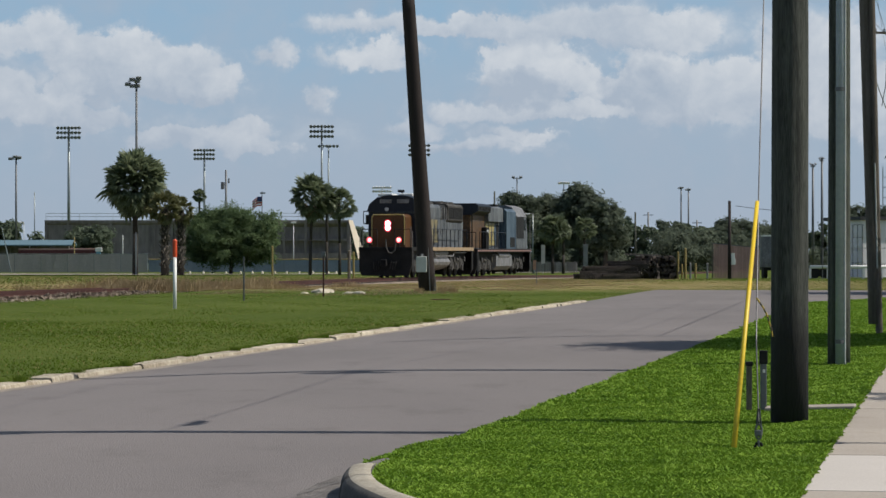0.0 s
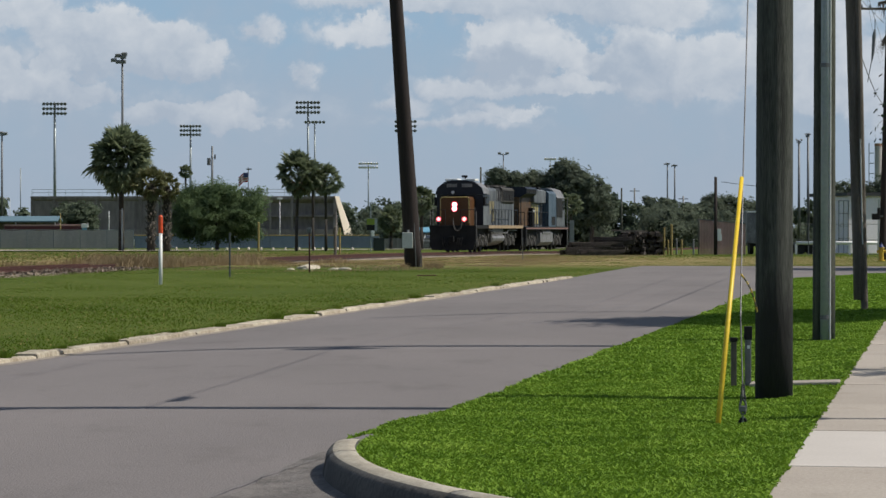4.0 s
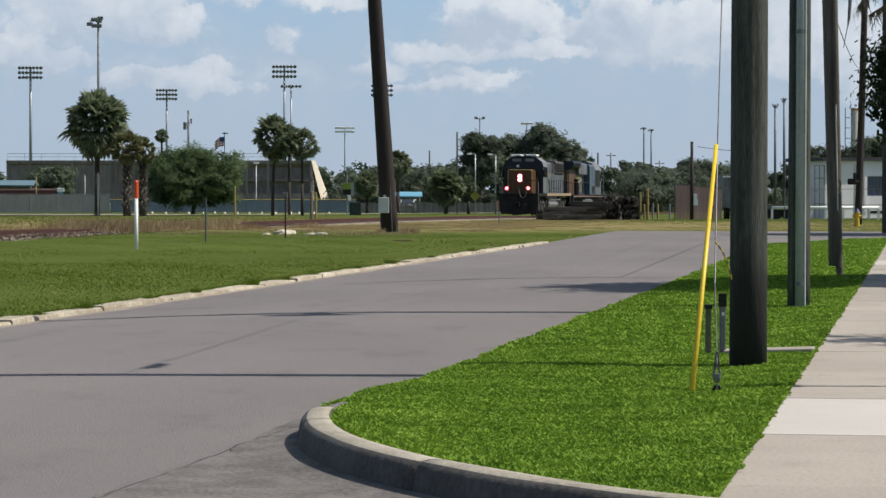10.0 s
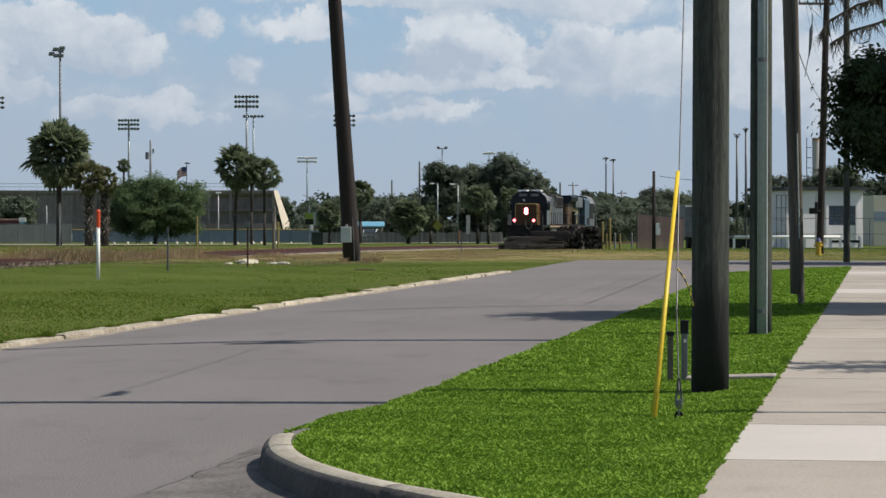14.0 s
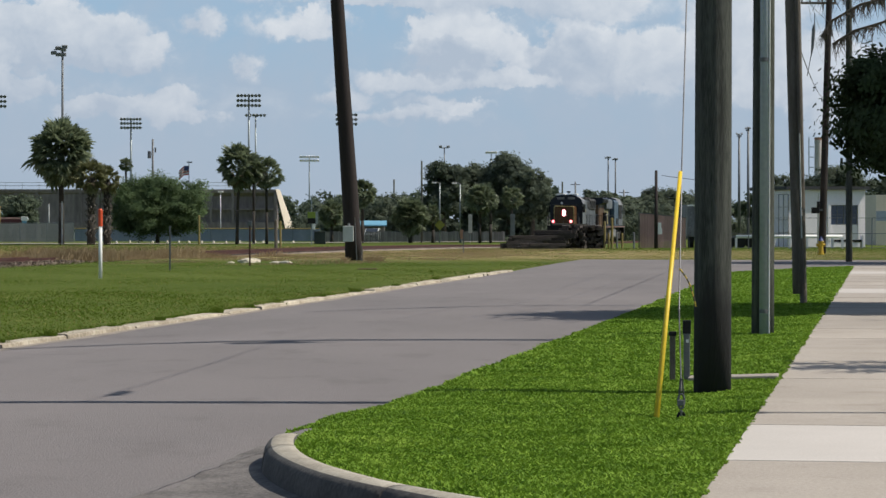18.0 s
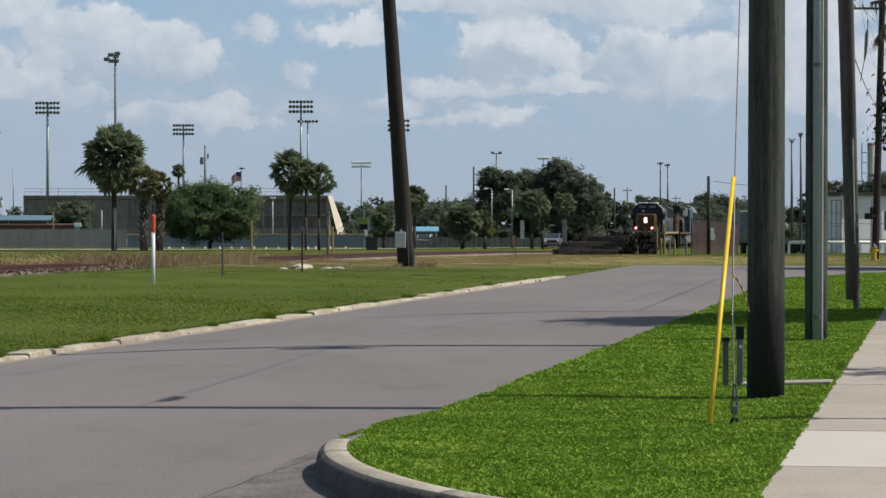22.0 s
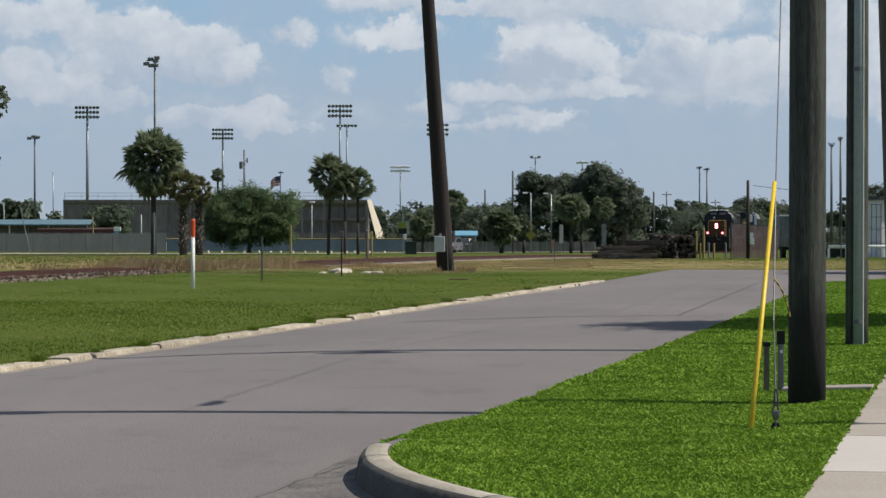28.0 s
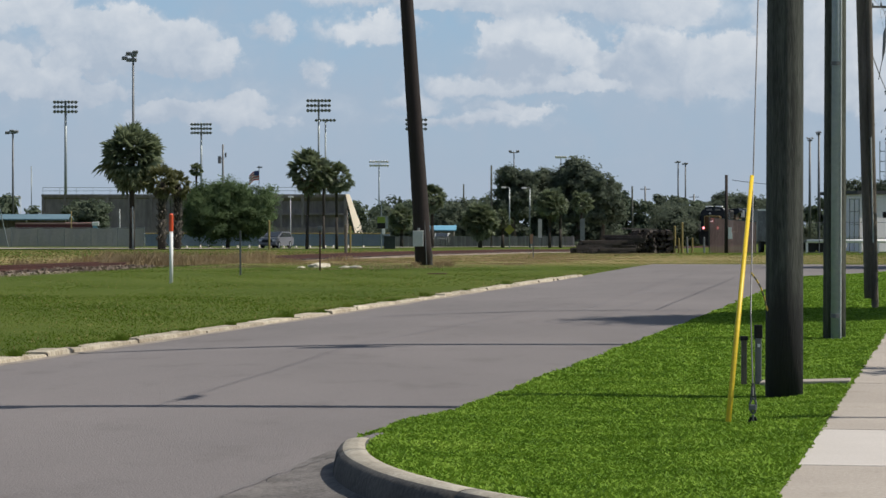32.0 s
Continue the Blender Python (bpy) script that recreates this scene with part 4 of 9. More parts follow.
def lawn_blades():
    """Broad-bladed turf on the verge, thicker where it is nearest, creeping over the edge of the street."""
    rng = np.random.default_rng(3)
    groups = ((12.1, 26, 5200), (26, 45, 2000), (45, 84, 600))
    base, tip, side = [], [], []
    r, s0 = CORNER_R - 0.15, CORNER_S
    for a, b, density in groups:
        n_pts = int((b - a) * 3.4 * density)
        s = rng.uniform(a, b, n_pts)
        kerbside = WALK_L + SKEW * s
        n = rng.uniform(EDGE_R - 0.16, kerbside + 0.09, n_pts)
        fringe = kerbside + 0.002 + 0.018 * np.sin(s * 5.3) * np.sin(s * 1.7 + 2) + 0.012 * np.sin(s * 17.0) + rng.uniform(-0.02, 0.012, n_pts)
        n = np.where(n > fringe, n - 2.6, n)
        edge = np.where(s < s0, CORNER_N - np.sqrt(np.maximum(0, r * r - np.minimum(s0 - s, r) ** 2)), EDGE_R - 0.13 + 0.06 * np.sin(s * 3.1) * np.sin(s * 1.3 + 1))
        edge = np.where(s > 76, EDGE_R + (s - 76) * 0.25, edge)
        keep = n > edge + rng.uniform(0, 0.10, n_pts)
        s, n, edge = s[keep], n[keep], edge[keep]
        k = len(s)
        turn = np.clip((s - 18.0) / 5.0, 0, 1)
        inside = np.where(s < CORNER_S, CORNER_R - np.hypot(CORNER_S - s, n - CORNER_N), n - CORNER_N + CORNER_R)
        inside = np.clip((inside - 0.3) / 1.6, 0, 1)
        beside = np.clip((n - kerbside[keep] + 1.1) / 1.05, 0, 1)
        z = LAWN + 0.080 * (1 - 0.75 * beside * beside * (3 - 2 * beside)) * (1 - turn * turn * (3 - 2 * turn)) * (1 - inside * inside * (3 - 2 * inside)) - 0.060 * np.clip((edge + 0.16 - n) / 0.2, 0, 1) * (s > s0)
        x, y = s * SU[0] + n * SN[0], s * SU[1] + n * SN[1]
        far = np.clip((s - 38) / 42, 0, 1)
        near_walk = np.clip((n - kerbside[keep] + 0.7) / 0.6, 0, 1)
        z = z + 0.075 * far * far * (3 - 2 * far) + 0.030 * near_walk * near_walk * (3 - 2 * near_walk) + 0.016 * (n > kerbside[keep] - 0.02)
        p = np.stack((x, y, z), 1)
        patch = 0.8 + 0.3 * np.sin(x * 2.1 + 1.3 * np.sin(y * 0.9)) * np.sin(y * 1.4) + 0.16 * np.sin(x * 17 + 3 * np.sin(y * 5)) * np.sin(y * 13 + 2 * np.sin(x * 7))
        h = (0.010 + 0.022 * rng.uniform(0, 1, k) ** 2) * patch * (1 if b < 30 else 1.25)
        h = np.where(n > kerbside[keep] - 0.05, h * 0.7, h)
        lean = rng.normal(0, 0.95, (k, 2)) * h[:, None]
        ang = rng.uniform(0, np.pi, k)
        w = rng.uniform(0.011, 0.023, k) * (1 if b < 30 else 1.6 if b < 50 else 2.6)
        base.append(p)
        tip.append(p + np.column_stack((lean, h)))
        side.append(np.stack((np.cos(ang) * w, np.sin(ang) * w, np.zeros(k)), 1))
    tagged(new("lawn_grass", blades("lawn_grass", np.concatenate(base), np.concatenate(tip), np.concatenate(side), BLADE)),
           "short bright green broad-bladed turf", "grass", kind="stuff")


def field_blades():
    """Longer, patchier grass between the street and the rails."""
    rng = np.random.default_rng(8)
    base, tip, side = [], [], []
    for a, b, n0, n1, count, h0, h1, w in ((22, 60, -24, EDGE_L - 0.20, 95000, 0.012, 0.048, 0.010), (60, 108, -36, EDGE_L - 0.05, 110000, 0.010, 0.036, 0.013),
                                           (24, 58, EDGE_L - 0.45, EDGE_L - 0.18, 9000, 0.015, 0.060, 0.010), (50, 86, EDGE_L - 0.25, EDGE_L - 0.04, 9000, 0.02, 0.07, 0.012), (108.4, 150, -36, 40, 150000, 0.012, 0.045, 0.013),
                                           (150, 210, -50, 60, 90000, 0.02, 0.07, 0.02), (108, 235, -90, -36, 26000, 0.03, 0.09, 0.06)):
        s, n = rng.uniform(a, b, count), rng.uniform(n0, n1, count)
        x, y = s * SU[0] + n * SN[0], s * SU[1] + n * SN[1]
        off = x - RAIL_X0 - RAIL_SLOPE * y
        off_rail = (off < -3.5) | (off > np.where(y < 122, 3.0, 2.2) + rng.uniform(-0.4, 1.0, count))
        s, n, x, y = s[off_rail], n[off_rail], x[off_rail], y[off_rail]
        k = len(s)
        p = np.stack((x, y, np.interp(y, *LAND) + bank(x, y) - 0.01), 1)
        patch = np.clip(0.9 + 0.35 * np.sin(x * 0.9 + np.sin(y * 0.23) * 2) * np.sin(y * 0.31 + x * 0.7), 0.5, 1.3)
        h = rng.uniform(h0, h1, k) * patch
        lean = rng.normal(0, 1.1, (k, 2)) * h[:, None]
        ang = rng.uniform(-0.6, 0.6, k)
        ww = rng.uniform(0.6, 1.2, k) * w
        base.append(p)
        tip.append(p + np.column_stack((lean, h)))
        side.append(np.stack((np.cos(ang) * ww, np.sin(ang) * ww, np.zeros(k)), 1))
    base, tip, side = np.concatenate(base), np.concatenate(tip), np.concatenate(side)
    # parched near the rails and past the bend
    off = base[:, 0] - RAIL_X0 - RAIL_SLOPE * base[:, 1]
    along = base[:, 0] * SU[0] + base[:, 1] * SU[1]
    parched = np.clip((17.0 - off) / 7.0, 0, 1) * np.clip((base[:, 1] - 100) / 14, 0, 1)
    parched = np.maximum(parched * 0.88, np.clip((along - 106) / 6, 0, 1) * np.clip((185 - along) / 30, 0, 1) * 0.72)
    kerbside = np.clip(1 - np.abs(base[:, 0] * SN[0] + base[:, 1] * SN[1] - EDGE_L + 0.55) / 0.7, 0, 1) * np.clip((along - 36) / 25, 0, 1) * np.clip((112 - along) / 6, 0, 1)
    blotch = np.clip(np.sin(base[:, 0] * 0.55 + 2 * np.sin(base[:, 1] * 0.13)) * np.sin(base[:, 1] * 0.21 + 1.0) - 0.45, 0, 1) * np.clip((along - 55) / 20, 0, 1)
    parched = np.maximum(parched, np.maximum(kerbside * 0.6, blotch * 0.75))
    parched = np.maximum(parched, np.clip(1 - np.abs(along - 107.5) / 5.0, 0, 1) * 0.6)
    parched = np.maximum(parched, np.clip(1.3 - np.hypot((base[:, 0] + 1.6) / 5.5, (base[:, 1] - 108) / 9.0), 0, 1) * 0.85)
    parched = parched * np.clip(0.75 + 0.6 * np.sin(base[:, 0] * 0.8 + np.sin(base[:, 1] * 0.35)) * np.sin(base[:, 1] * 0.28 + 0.6 * base[:, 0]), 0.25, 1.0)
    dry = rng.uniform(0, 1, len(base)) < np.maximum(parched, 0.07)
    tagged(new("field_grass", blades("field_grass", base[~dry], tip[~dry], side[~dry], WILD)),
           "uneven green grass with weeds along the rails", "grass", kind="stuff")
    tagged(new("parched_grass", blades("parched_grass", base[dry], tip[dry], side[dry], STRAW)),
           "short parched straw-coloured grass near the rails", "grass", kind="stuff")


def dry_strip():
    """Straw-coloured tall weeds along the ballast."""
    rng = np.random.default_rng(21)
    base, tip, side = [], [], []
    for y0, y1, o0, o1, count, h0, h1 in ((113, 130, 2.8, 5.0, 2600, 0.08, 0.28), (108, 121, -3.5, 3.4, 8200, 0.15, 0.55), (121, 137, -3.5, -1.8, 900, 0.1, 0.3), (122, 215, 1.9, 12, 30000, 0.02, 0.08), (98, 150, 5.5, 16, 14000, 0.02, 0.08), (112, 190, -9, -3.5, 3200, 0.05, 0.20)):
        y, off = rng.uniform(y0, y1, count), rng.uniform(o0, o1, count)
        x = RAIL_X0 + RAIL_SLOPE * y + off
        p = np.stack((x, y, np.interp(y, *LAND) + bank(x, y) - 0.01), 1)
        clump = np.clip(0.45 + 0.75 * np.sin(x * 0.9 + 2 * np.sin(y * 0.41)), 0.12, 1.2)
        h = rng.uniform(h0, h1, count) * np.where(clump < 0.3, 0.15, clump) * np.where((y > 122) & (np.abs(off) < 4.5), 0.45, 1.0)
        lean = rng.normal(0, 0.45, (count, 2)) * h[:, None]
        w = rng.uniform(0.012, 0.028, count)
        base.append(p)
        tip.append(p + np.column_stack((lean, h)))
        side.append(np.stack((w, w * 0, w * 0), 1))
    tagged(new("dry_weeds", blades("dry_weeds", np.concatenate(base), np.concatenate(tip), np.concatenate(side), DRY)),
           "straw-coloured dry weeds beside the railway track", "weeds", kind="stuff")


lawn_blades()
field_blades()
dry_strip()


# ---------- railway track ----------
def build_track():
    y0, y1 = 55.0, 430.0
    bed = bmesh.new()
    rows = []
    for y in np.arange(y0, y1 + 1, 5):
        weedy = y > 122
        rows.append([bed.verts.new(rail_at(y, o) + Vector((0, 0, z - 0.16))) for o, z in ((-4.6, -0.42), (-1.7, -0.02), (1.5 if weedy else 1.7, -0.02), (1.9 if weedy else 3.2, -0.30 if weedy else -0.20), (2.2 if weedy else 5.2, -0.75 if weedy else -0.30))])
    for a, b in zip(rows, rows[1:]):
        for j in range(4):
            bed.faces.new((a[j], a[j + 1], b[j + 1], b[j]))
    o = rail_at(y0)
    track = thing("railway_track", *o, "single railway track with rusty rails on weedy ballast", "railway track")
    tagged(track, kind="structure")
    for v in bed.verts:
        v.co -= o
    part("ballast_bed", bed, BALLAST, track, smooth=True)
    heading = -math.degrees(math.atan(RAIL_SLOPE))
    for off in (-0.755, 0.755):
        bm = bmesh.new()
        prof = ((-0.075, -0.16), (-0.02, -0.14), (-0.02, -0.05), (-0.037, -0.04), (-0.037, 0.0), (0.037, 0.0), (0.037, -0.04), (0.02, -0.05), (0.02, -0.14), (0.075, -0.16))
        rings = [[bm.verts.new(rail_at(y, off + d) + Vector((0, 0, z)) - o) for d, z in prof] for y in np.arange(y0, y1 + 1, 6)]
        for a, b in zip(rings, rings[1:]):
            for j in range(len(prof)):
                k = (j + 1) % len(prof)
                bm.faces.new((a[j], a[k], b[k], b[j]))
        bmesh.ops.recalc_face_normals(bm, faces=bm.faces[:])
        part("rail", bm, RUST, track)
    bm = bmesh.new()
    box(bm, -1.3, -0.115, -0.29, 1.3, 0.115, -0.145)
    tie = mesh_of("crosstie", bm, TIE)
    y = 95.0
    while y < 240:
        ob = new("crosstie", tie)
        ob.parent = track
        p = rail_at(y) - o
        ob.matrix_basis = pose(p.x, p.y, p.z, 0, 0, heading)
        y += 0.55
    # stones of the ballast
    rng = np.random.default_rng(4)
    n = 16000
    yy, off = rng.uniform(85, 190, n), rng.uniform(-2.9, 2.9, n)
    yy = np.where(yy > 122, 85 + (yy - 85) * 0.35, yy)
    x = RAIL_X0 + RAIL_SLOPE * yy + off
    z = np.interp(yy, *RAIL) - 0.17 - np.clip(np.abs(off) - 1.7, 0, 2) * 0.17
    c = np.stack((x, yy, z), 1)
    u, v = rng.normal(0, 0.035, (n, 3)), rng.normal(0, 0.035, (n, 3))
    stones = new("loose_ballast", quads("loose_ballast", c, u, v, BALLAST))
    tagged(stones, "grey-brown crushed stone ballast", "gravel", kind="stuff")


build_track()

# ---------- locomotives: local y runs from the end facing the street backwards, z from the rail head ----------
OFF_GLASS = glass("unlit_lens", (0.55, 0.56, 0.58), 0.2)


def truck(parent, y, material, axles=3, gap=1.65):
    """A three-axle truck: side frames, springs, journal boxes, wheels, motors and brake gear."""
    length = gap * (axles - 1)
    rnd = random.Random(int(y * 10))
    bm = bmesh.new()
    for k in range(axles):
        ya = y - length / 2 + gap * k
        box(bm, -0.66, ya - 0.05, 0.28, 0.66, ya + 0.75, 0.92, bevel=0.06)
    box(bm, -0.95, y - length / 2 - 0.3, 0.85, 0.95, y + length / 2 + 0.3, 1.12, bevel=0.03)
    part("traction_motors", bm, SOOT, parent)
    for side in (-1, 1):
        bm = bmesh.new()
        x = side * 1.10
        prism(bm, [(y - length / 2 - 0.85, 0.66), (y - length / 2 - 0.7, 1.0), (y + length / 2 + 0.7, 1.0), (y + length / 2 + 0.85, 0.66),
                   (y + length / 2 + 0.4, 0.60), (y + gap * 0.5, 0.44), (y - gap * 0.5, 0.44), (y - length / 2 - 0.4, 0.60)], 0, x - 0.08, x + 0.08)
        part("side_frame", bm, material, parent)
        for k in range(axles):
            ya = y - length / 2 + gap * k
            bm = bmesh.new()
            box(bm, min(x, x + side * 0.17), ya - 0.17, 0.34, max(x, x + side * 0.17), ya + 0.17, 0.68, bevel=0.04)
            part("journal_box", bm, FRAME_GREY, parent)
            for d in (-0.36, 0.36):
                bm = bmesh.new()
                rod(bm, (x + side * 0.05, ya + d, 0.42), (x + side * 0.05, ya + d, 0.74), 0.08, seg=8)
                part("spring", bm, material, parent)
            bm = bmesh.new()
            d = rnd.uniform(-0.1, 0.1)
            rod(bm, (x + side * 0.13, ya - gap * 0.42 + d, 0.50), (x + side * 0.13, ya - gap * 0.34, 1.05), 0.05, seg=8)
            part("brake_lever", bm, FRAME_GREY if (k + side) % 2 else material, parent)
            bm = bmesh.new()
            box(bm, x + side * 0.12 - 0.05, ya + gap * 0.30 + d, 0.86, x + side * 0.12 + 0.05, ya + gap * 0.46 + d, 1.18)
            part("sand_box", bm, FRAME_GREY if (k + side) % 2 else material, parent)
        bm = bmesh.new()
        rod(bm, (x + side * 0.10, y - 0.30, 0.98), (x + side * 0.10, y + 0.30, 0.98), 0.11, seg=10)
        part("brake_cylinder", bm, FRAME_GREY, parent)
    for k in range(axles):
        ya = y - length / 2 + gap * k
        for side in (-1, 1):
            bm = bmesh.new()
            x = side * 0.76
            rod(bm, (x - 0.06, ya, 0.51), (x + 0.06, ya, 0.51), 0.50, seg=24)
            rod(bm, (x - side * 0.09, ya, 0.51), (x - side * 0.05, ya, 0.51), 0.53, seg=24)
            rod(bm, (x, ya, 0.51), (x + side * 0.12, ya, 0.51), 0.13, seg=12)
            part("wheel", bm, SOOT, parent)
        bm = bmesh.new()
        rod(bm, (-0.7, ya, 0.51), (0.7, ya, 0.51), 0.1, seg=10)
        part("axle", bm, SOOT, parent)


def hand_rail(parent, x, ys, z0, z1, material, label=""):
    bm = bmesh.new()
    tube(bm, [(x, ys[0], z1)] + [(x, y, z1) for y in ys[1:]], 0.022)
    part("handrail", bm, material, parent, label)
    for y in ys:
        bm = bmesh.new()
        rod(bm, (x, y, z0), (x, y, z1), 0.022, seg=6)
        part("stanchion", bm, material, parent)


def end_gear(parent, y, out):
    """Pilot plate, steps, coupler, hoses at one end; out is the way the end faces."""
    bm = bmesh.new()
    a, b = sorted((y + out * -0.55, y + out * -0.50))
    box(bm, -1.48, a, 0.62, 1.48, b, 1.62, bevel=0.01)
    prism(bm, [(-1.5, 0.66), (1.5, 0.66), (1.35, 0.14), (0.15, 0.10), (-0.15, 0.10), (-1.35, 0.14)], 1, *sorted((y - out * 0.62, y - out * 0.42)))
    part("pilot", bm, SOOT, parent, "black snowplough pilot")
    bm = bmesh.new()
    box(bm, -0.13, min(y, y - out * 0.5), 0.72, 0.13, max(y, y - out * 0.5), 0.98, bevel=0.03)
    box(bm, -0.19, min(y, y - out * 0.22), 0.66, 0.16, max(y, y - out * 0.22), 1.04, bevel=0.05)
    part("coupler", bm, SOOT, parent)
    for side in (-1, 1):
        bm = bmesh.new()
        for k in range(4):
            c = y - out * 0.85
            box(bm, side * 1.25 - 0.22, c - 0.22, 0.36 + k * 0.37, side * 1.25 + 0.22, c + 0.22, 0.40 + k * 0.37)
        box(bm, side * 1.49 - 0.02, y - out * 0.85 - 0.26, 0.34, side * 1.49 + 0.02, y - out * 0.85 + 0.26, 1.6)
        part("steps", bm, SOOT, parent)
        bm = bmesh.new()
        for x in (0.36, 0.5, 0.64):
            tube(bm, [(side * x, y - out * 0.48, 0.95), (side * x, y - out * 0.30, 0.80), (side * (x - 0.05), y - out * 0.22, 0.50), (side * (x - 0.1), y - out * 0.26, 0.34)], 0.024)
        part("air_hose", bm, SOOT, parent)


def lettering(parent, x, y0, z0, widths, h, material):
    """Plain slanted strokes where the lettering stands."""
    y = y0
    for k, w in enumerate(widths):
        for lean in ((0.28, -0.28) if k == 2 else (0.12,)):
            bm = bmesh.new()
            c = y + w / 2
            t = w * (0.2 if k == 2 else 0.42)
            prism(bm, [(c - t - lean, z0), (c + t - lean, z0), (c + t + lean, z0 + h), (c - t + lean, z0 + h)], 0, x - 0.006, x + 0.006)
            part("lettering", bm, material, parent, "faded yellow lettering stroke")
        y += w + 0.12


def front_locomotive():
    """Six-axle hood unit: low nose, octagonal cab roof with air conditioners, long narrow hood."""
    L = 19.6
    eng = thing("locomotive", 0, 0, 0, "dark blue diesel locomotive with gold nose and lit headlights", "locomotive")
    end_gear(eng, 0.0, -1)
    end_gear(eng, L, 1)
    bm = bmesh.new()
    box(bm, -1.52, 0.5, 1.50, 1.52, L - 0.5, 1.72, bevel=0.02)
    box(bm, -1.05, 1.0, 0.95, 1.05, L - 1.0, 1.5)
    box(bm, -0.5, 6.8, 0.45, 0.5, L - 6.8, 1.0)
    part("underframe", bm, SOOT, eng)
    for side in (-1, 1):
        bm = bmesh.new()
        box(bm, side * 1.535 - 0.012, 5.2, 1.52, side * 1.535 + 0.012, L - 0.55, 1.72)
        part("sill_stripe", bm, SILL_TAN, eng, "dusty tan sill stripe")
    # nose
    bm = bmesh.new()
    prism(bm, [(-0.98, 1.72), (0.98, 1.72), (0.98, 3.40), (0.90, 3.53), (0.76, 3.58), (-0.76, 3.58), (-0.90, 3.53), (-0.98, 3.40)], 1, 1.25, 3.05)
    part("nose", bm, NOSE_GOLD, eng, "gold painted short nose")
    bm = bmesh.new()
    box(bm, -0.34, 1.215, 1.80, 0.34, 1.25, 3.35, bevel=0.01)
    for z in (2.05, 2.25):
        box(bm, -0.9, 1.235, z, -0.45, 1.25, z + 0.03)
    part("nose_door", bm, NOSE_GOLD, eng)
    bm = bmesh.new()
    box(bm, -0.22, 1.15, 2.62, 0.22, 1.25, 3.22, bevel=0.04)
    hl = part("headlight_housing", bm, SOOT, eng)
    for z in (2.79, 3.05):
        bm = bmesh.new()
        rod(bm, (0, 1.15, z), (0, 1.125, z), 0.150, 0.142, seg=20)
        part("headlight", bm, HEAD_GLOW, hl, "lit white headlight")
        # added ring that glows as the headlight's halo, no part of the lamp
        bm = bmesh.new()
        rod(bm, (0, 1.150, z), (0, 1.135, z), 0.205, 0.205, seg=20)
        part("reflector", bm, HALO_GLOW, hl, "pinkish glowing ring standing for the halo round the lamp")
    for x in (-0.95, 0.72):
        bm = bmesh.new()
        rod(bm, (x, 0.86, 2.12), (x, 0.70, 2.12), 0.12, 0.14, seg=16)
        rod(bm, (x, 0.80, 1.72), (x, 0.80, 2.02), 0.04, seg=6)
        d = part("ditch_light", bm, SOOT, eng)
        bm = bmesh.new()
        rod(bm, (x, 0.70, 2.12), (x, 0.675, 2.12), 0.112, 0.106, seg=20)
        part("ditch_lens", bm, DITCH_GLOW if x < 0 else AMBER_GLOW, d, "lit ditch light lens")
    # the same added halo rings round the ditch lights
    for x in (-0.95, 0.72):
        bm = bmesh.new()
        rod(bm, (x, 0.712, 2.12), (x, 0.695, 2.12), 0.165, 0.165, seg=20)
        part("ditch_reflector", bm, HALO_GLOW, eng, "pinkish glowing ring standing for the halo round the lamp")
    # cab
    bm = bmesh.new()
    prism(bm, [(-1.53, 1.72), (1.53, 1.72), (1.53, 3.72), (1.40, 4.12), (0.98, 4.48), (0.5, 4.60), (-0.5, 4.60), (-0.98, 4.48), (-1.40, 4.12), (-1.53, 3.72)], 1, 3.05, 5.45)
    part("cab", bm, NIGHT_BLUE, eng, "dark blue cab with chamfered roof")
    bm = bmesh.new()
    prism(bm, [(-1.60, 3.72), (1.60, 3.72), (1.46, 4.16), (1.0, 4.53), (0.5, 4.65), (-0.5, 4.65), (-1.0, 4.53), (-1.46, 4.16)], 1, 2.88, 3.05)
    part("roof_brow", bm, NIGHT_BLUE, eng)
    for x in (-0.50, 0.50):
        bm = bmesh.new()
        box(bm, x - 0.34, 2.85, 4.20, x + 0.34, 2.88, 4.42, bevel=0.008)
        part("number_board", bm, TANK_GREY, eng, "grey number board")
    for x0, x1 in ((-1.30, -0.72), (-0.60, -0.06), (0.06, 0.60), (0.72, 1.30)):
        bm = bmesh.new()
        box(bm, x0, 3.02, 3.66, x1, 3.045, 4.02, bevel=0.01)
        part("windshield", bm, CAB_GLASS, eng)
    for side in (-1, 1):
        for y in (3.5, 4.45):
            bm = bmesh.new()
            box(bm, side * 1.535 - 0.012, y, 3.02, side * 1.535 + 0.012, y + 0.75, 3.68, bevel=0.005)
            part("cab_side_window", bm, CAB_GLASS, eng)
        bm = bmesh.new()
        rod(bm, (side * 1.62, 3.1, 3.0), (side * 1.62, 3.1, 3.55), 0.09, seg=8)
        part("mirror", bm, SOOT, eng)
    for side in (-1, 1):
        bm = bmesh.new()
        box(bm, side * 1.536 - 0.010, 3.1, 1.75, side * 1.536 + 0.010, 5.4, 2.95)
        part("cab_side_panel", bm, SIDE_GREY, eng, "grey lower cab side")
    for x in (-0.62, 0.55):
        bm = bmesh.new()
        box(bm, x - 0.42, 3.3, 4.60, x + 0.42, 4.7, 4.76, bevel=0.05)
        part("air_conditioner", bm, WHITE, eng, "white roof air conditioner")
    bm = bmesh.new()
    rod(bm, (0.0, 5.0, 4.6), (0.0, 5.0, 4.9), 0.05, seg=8)
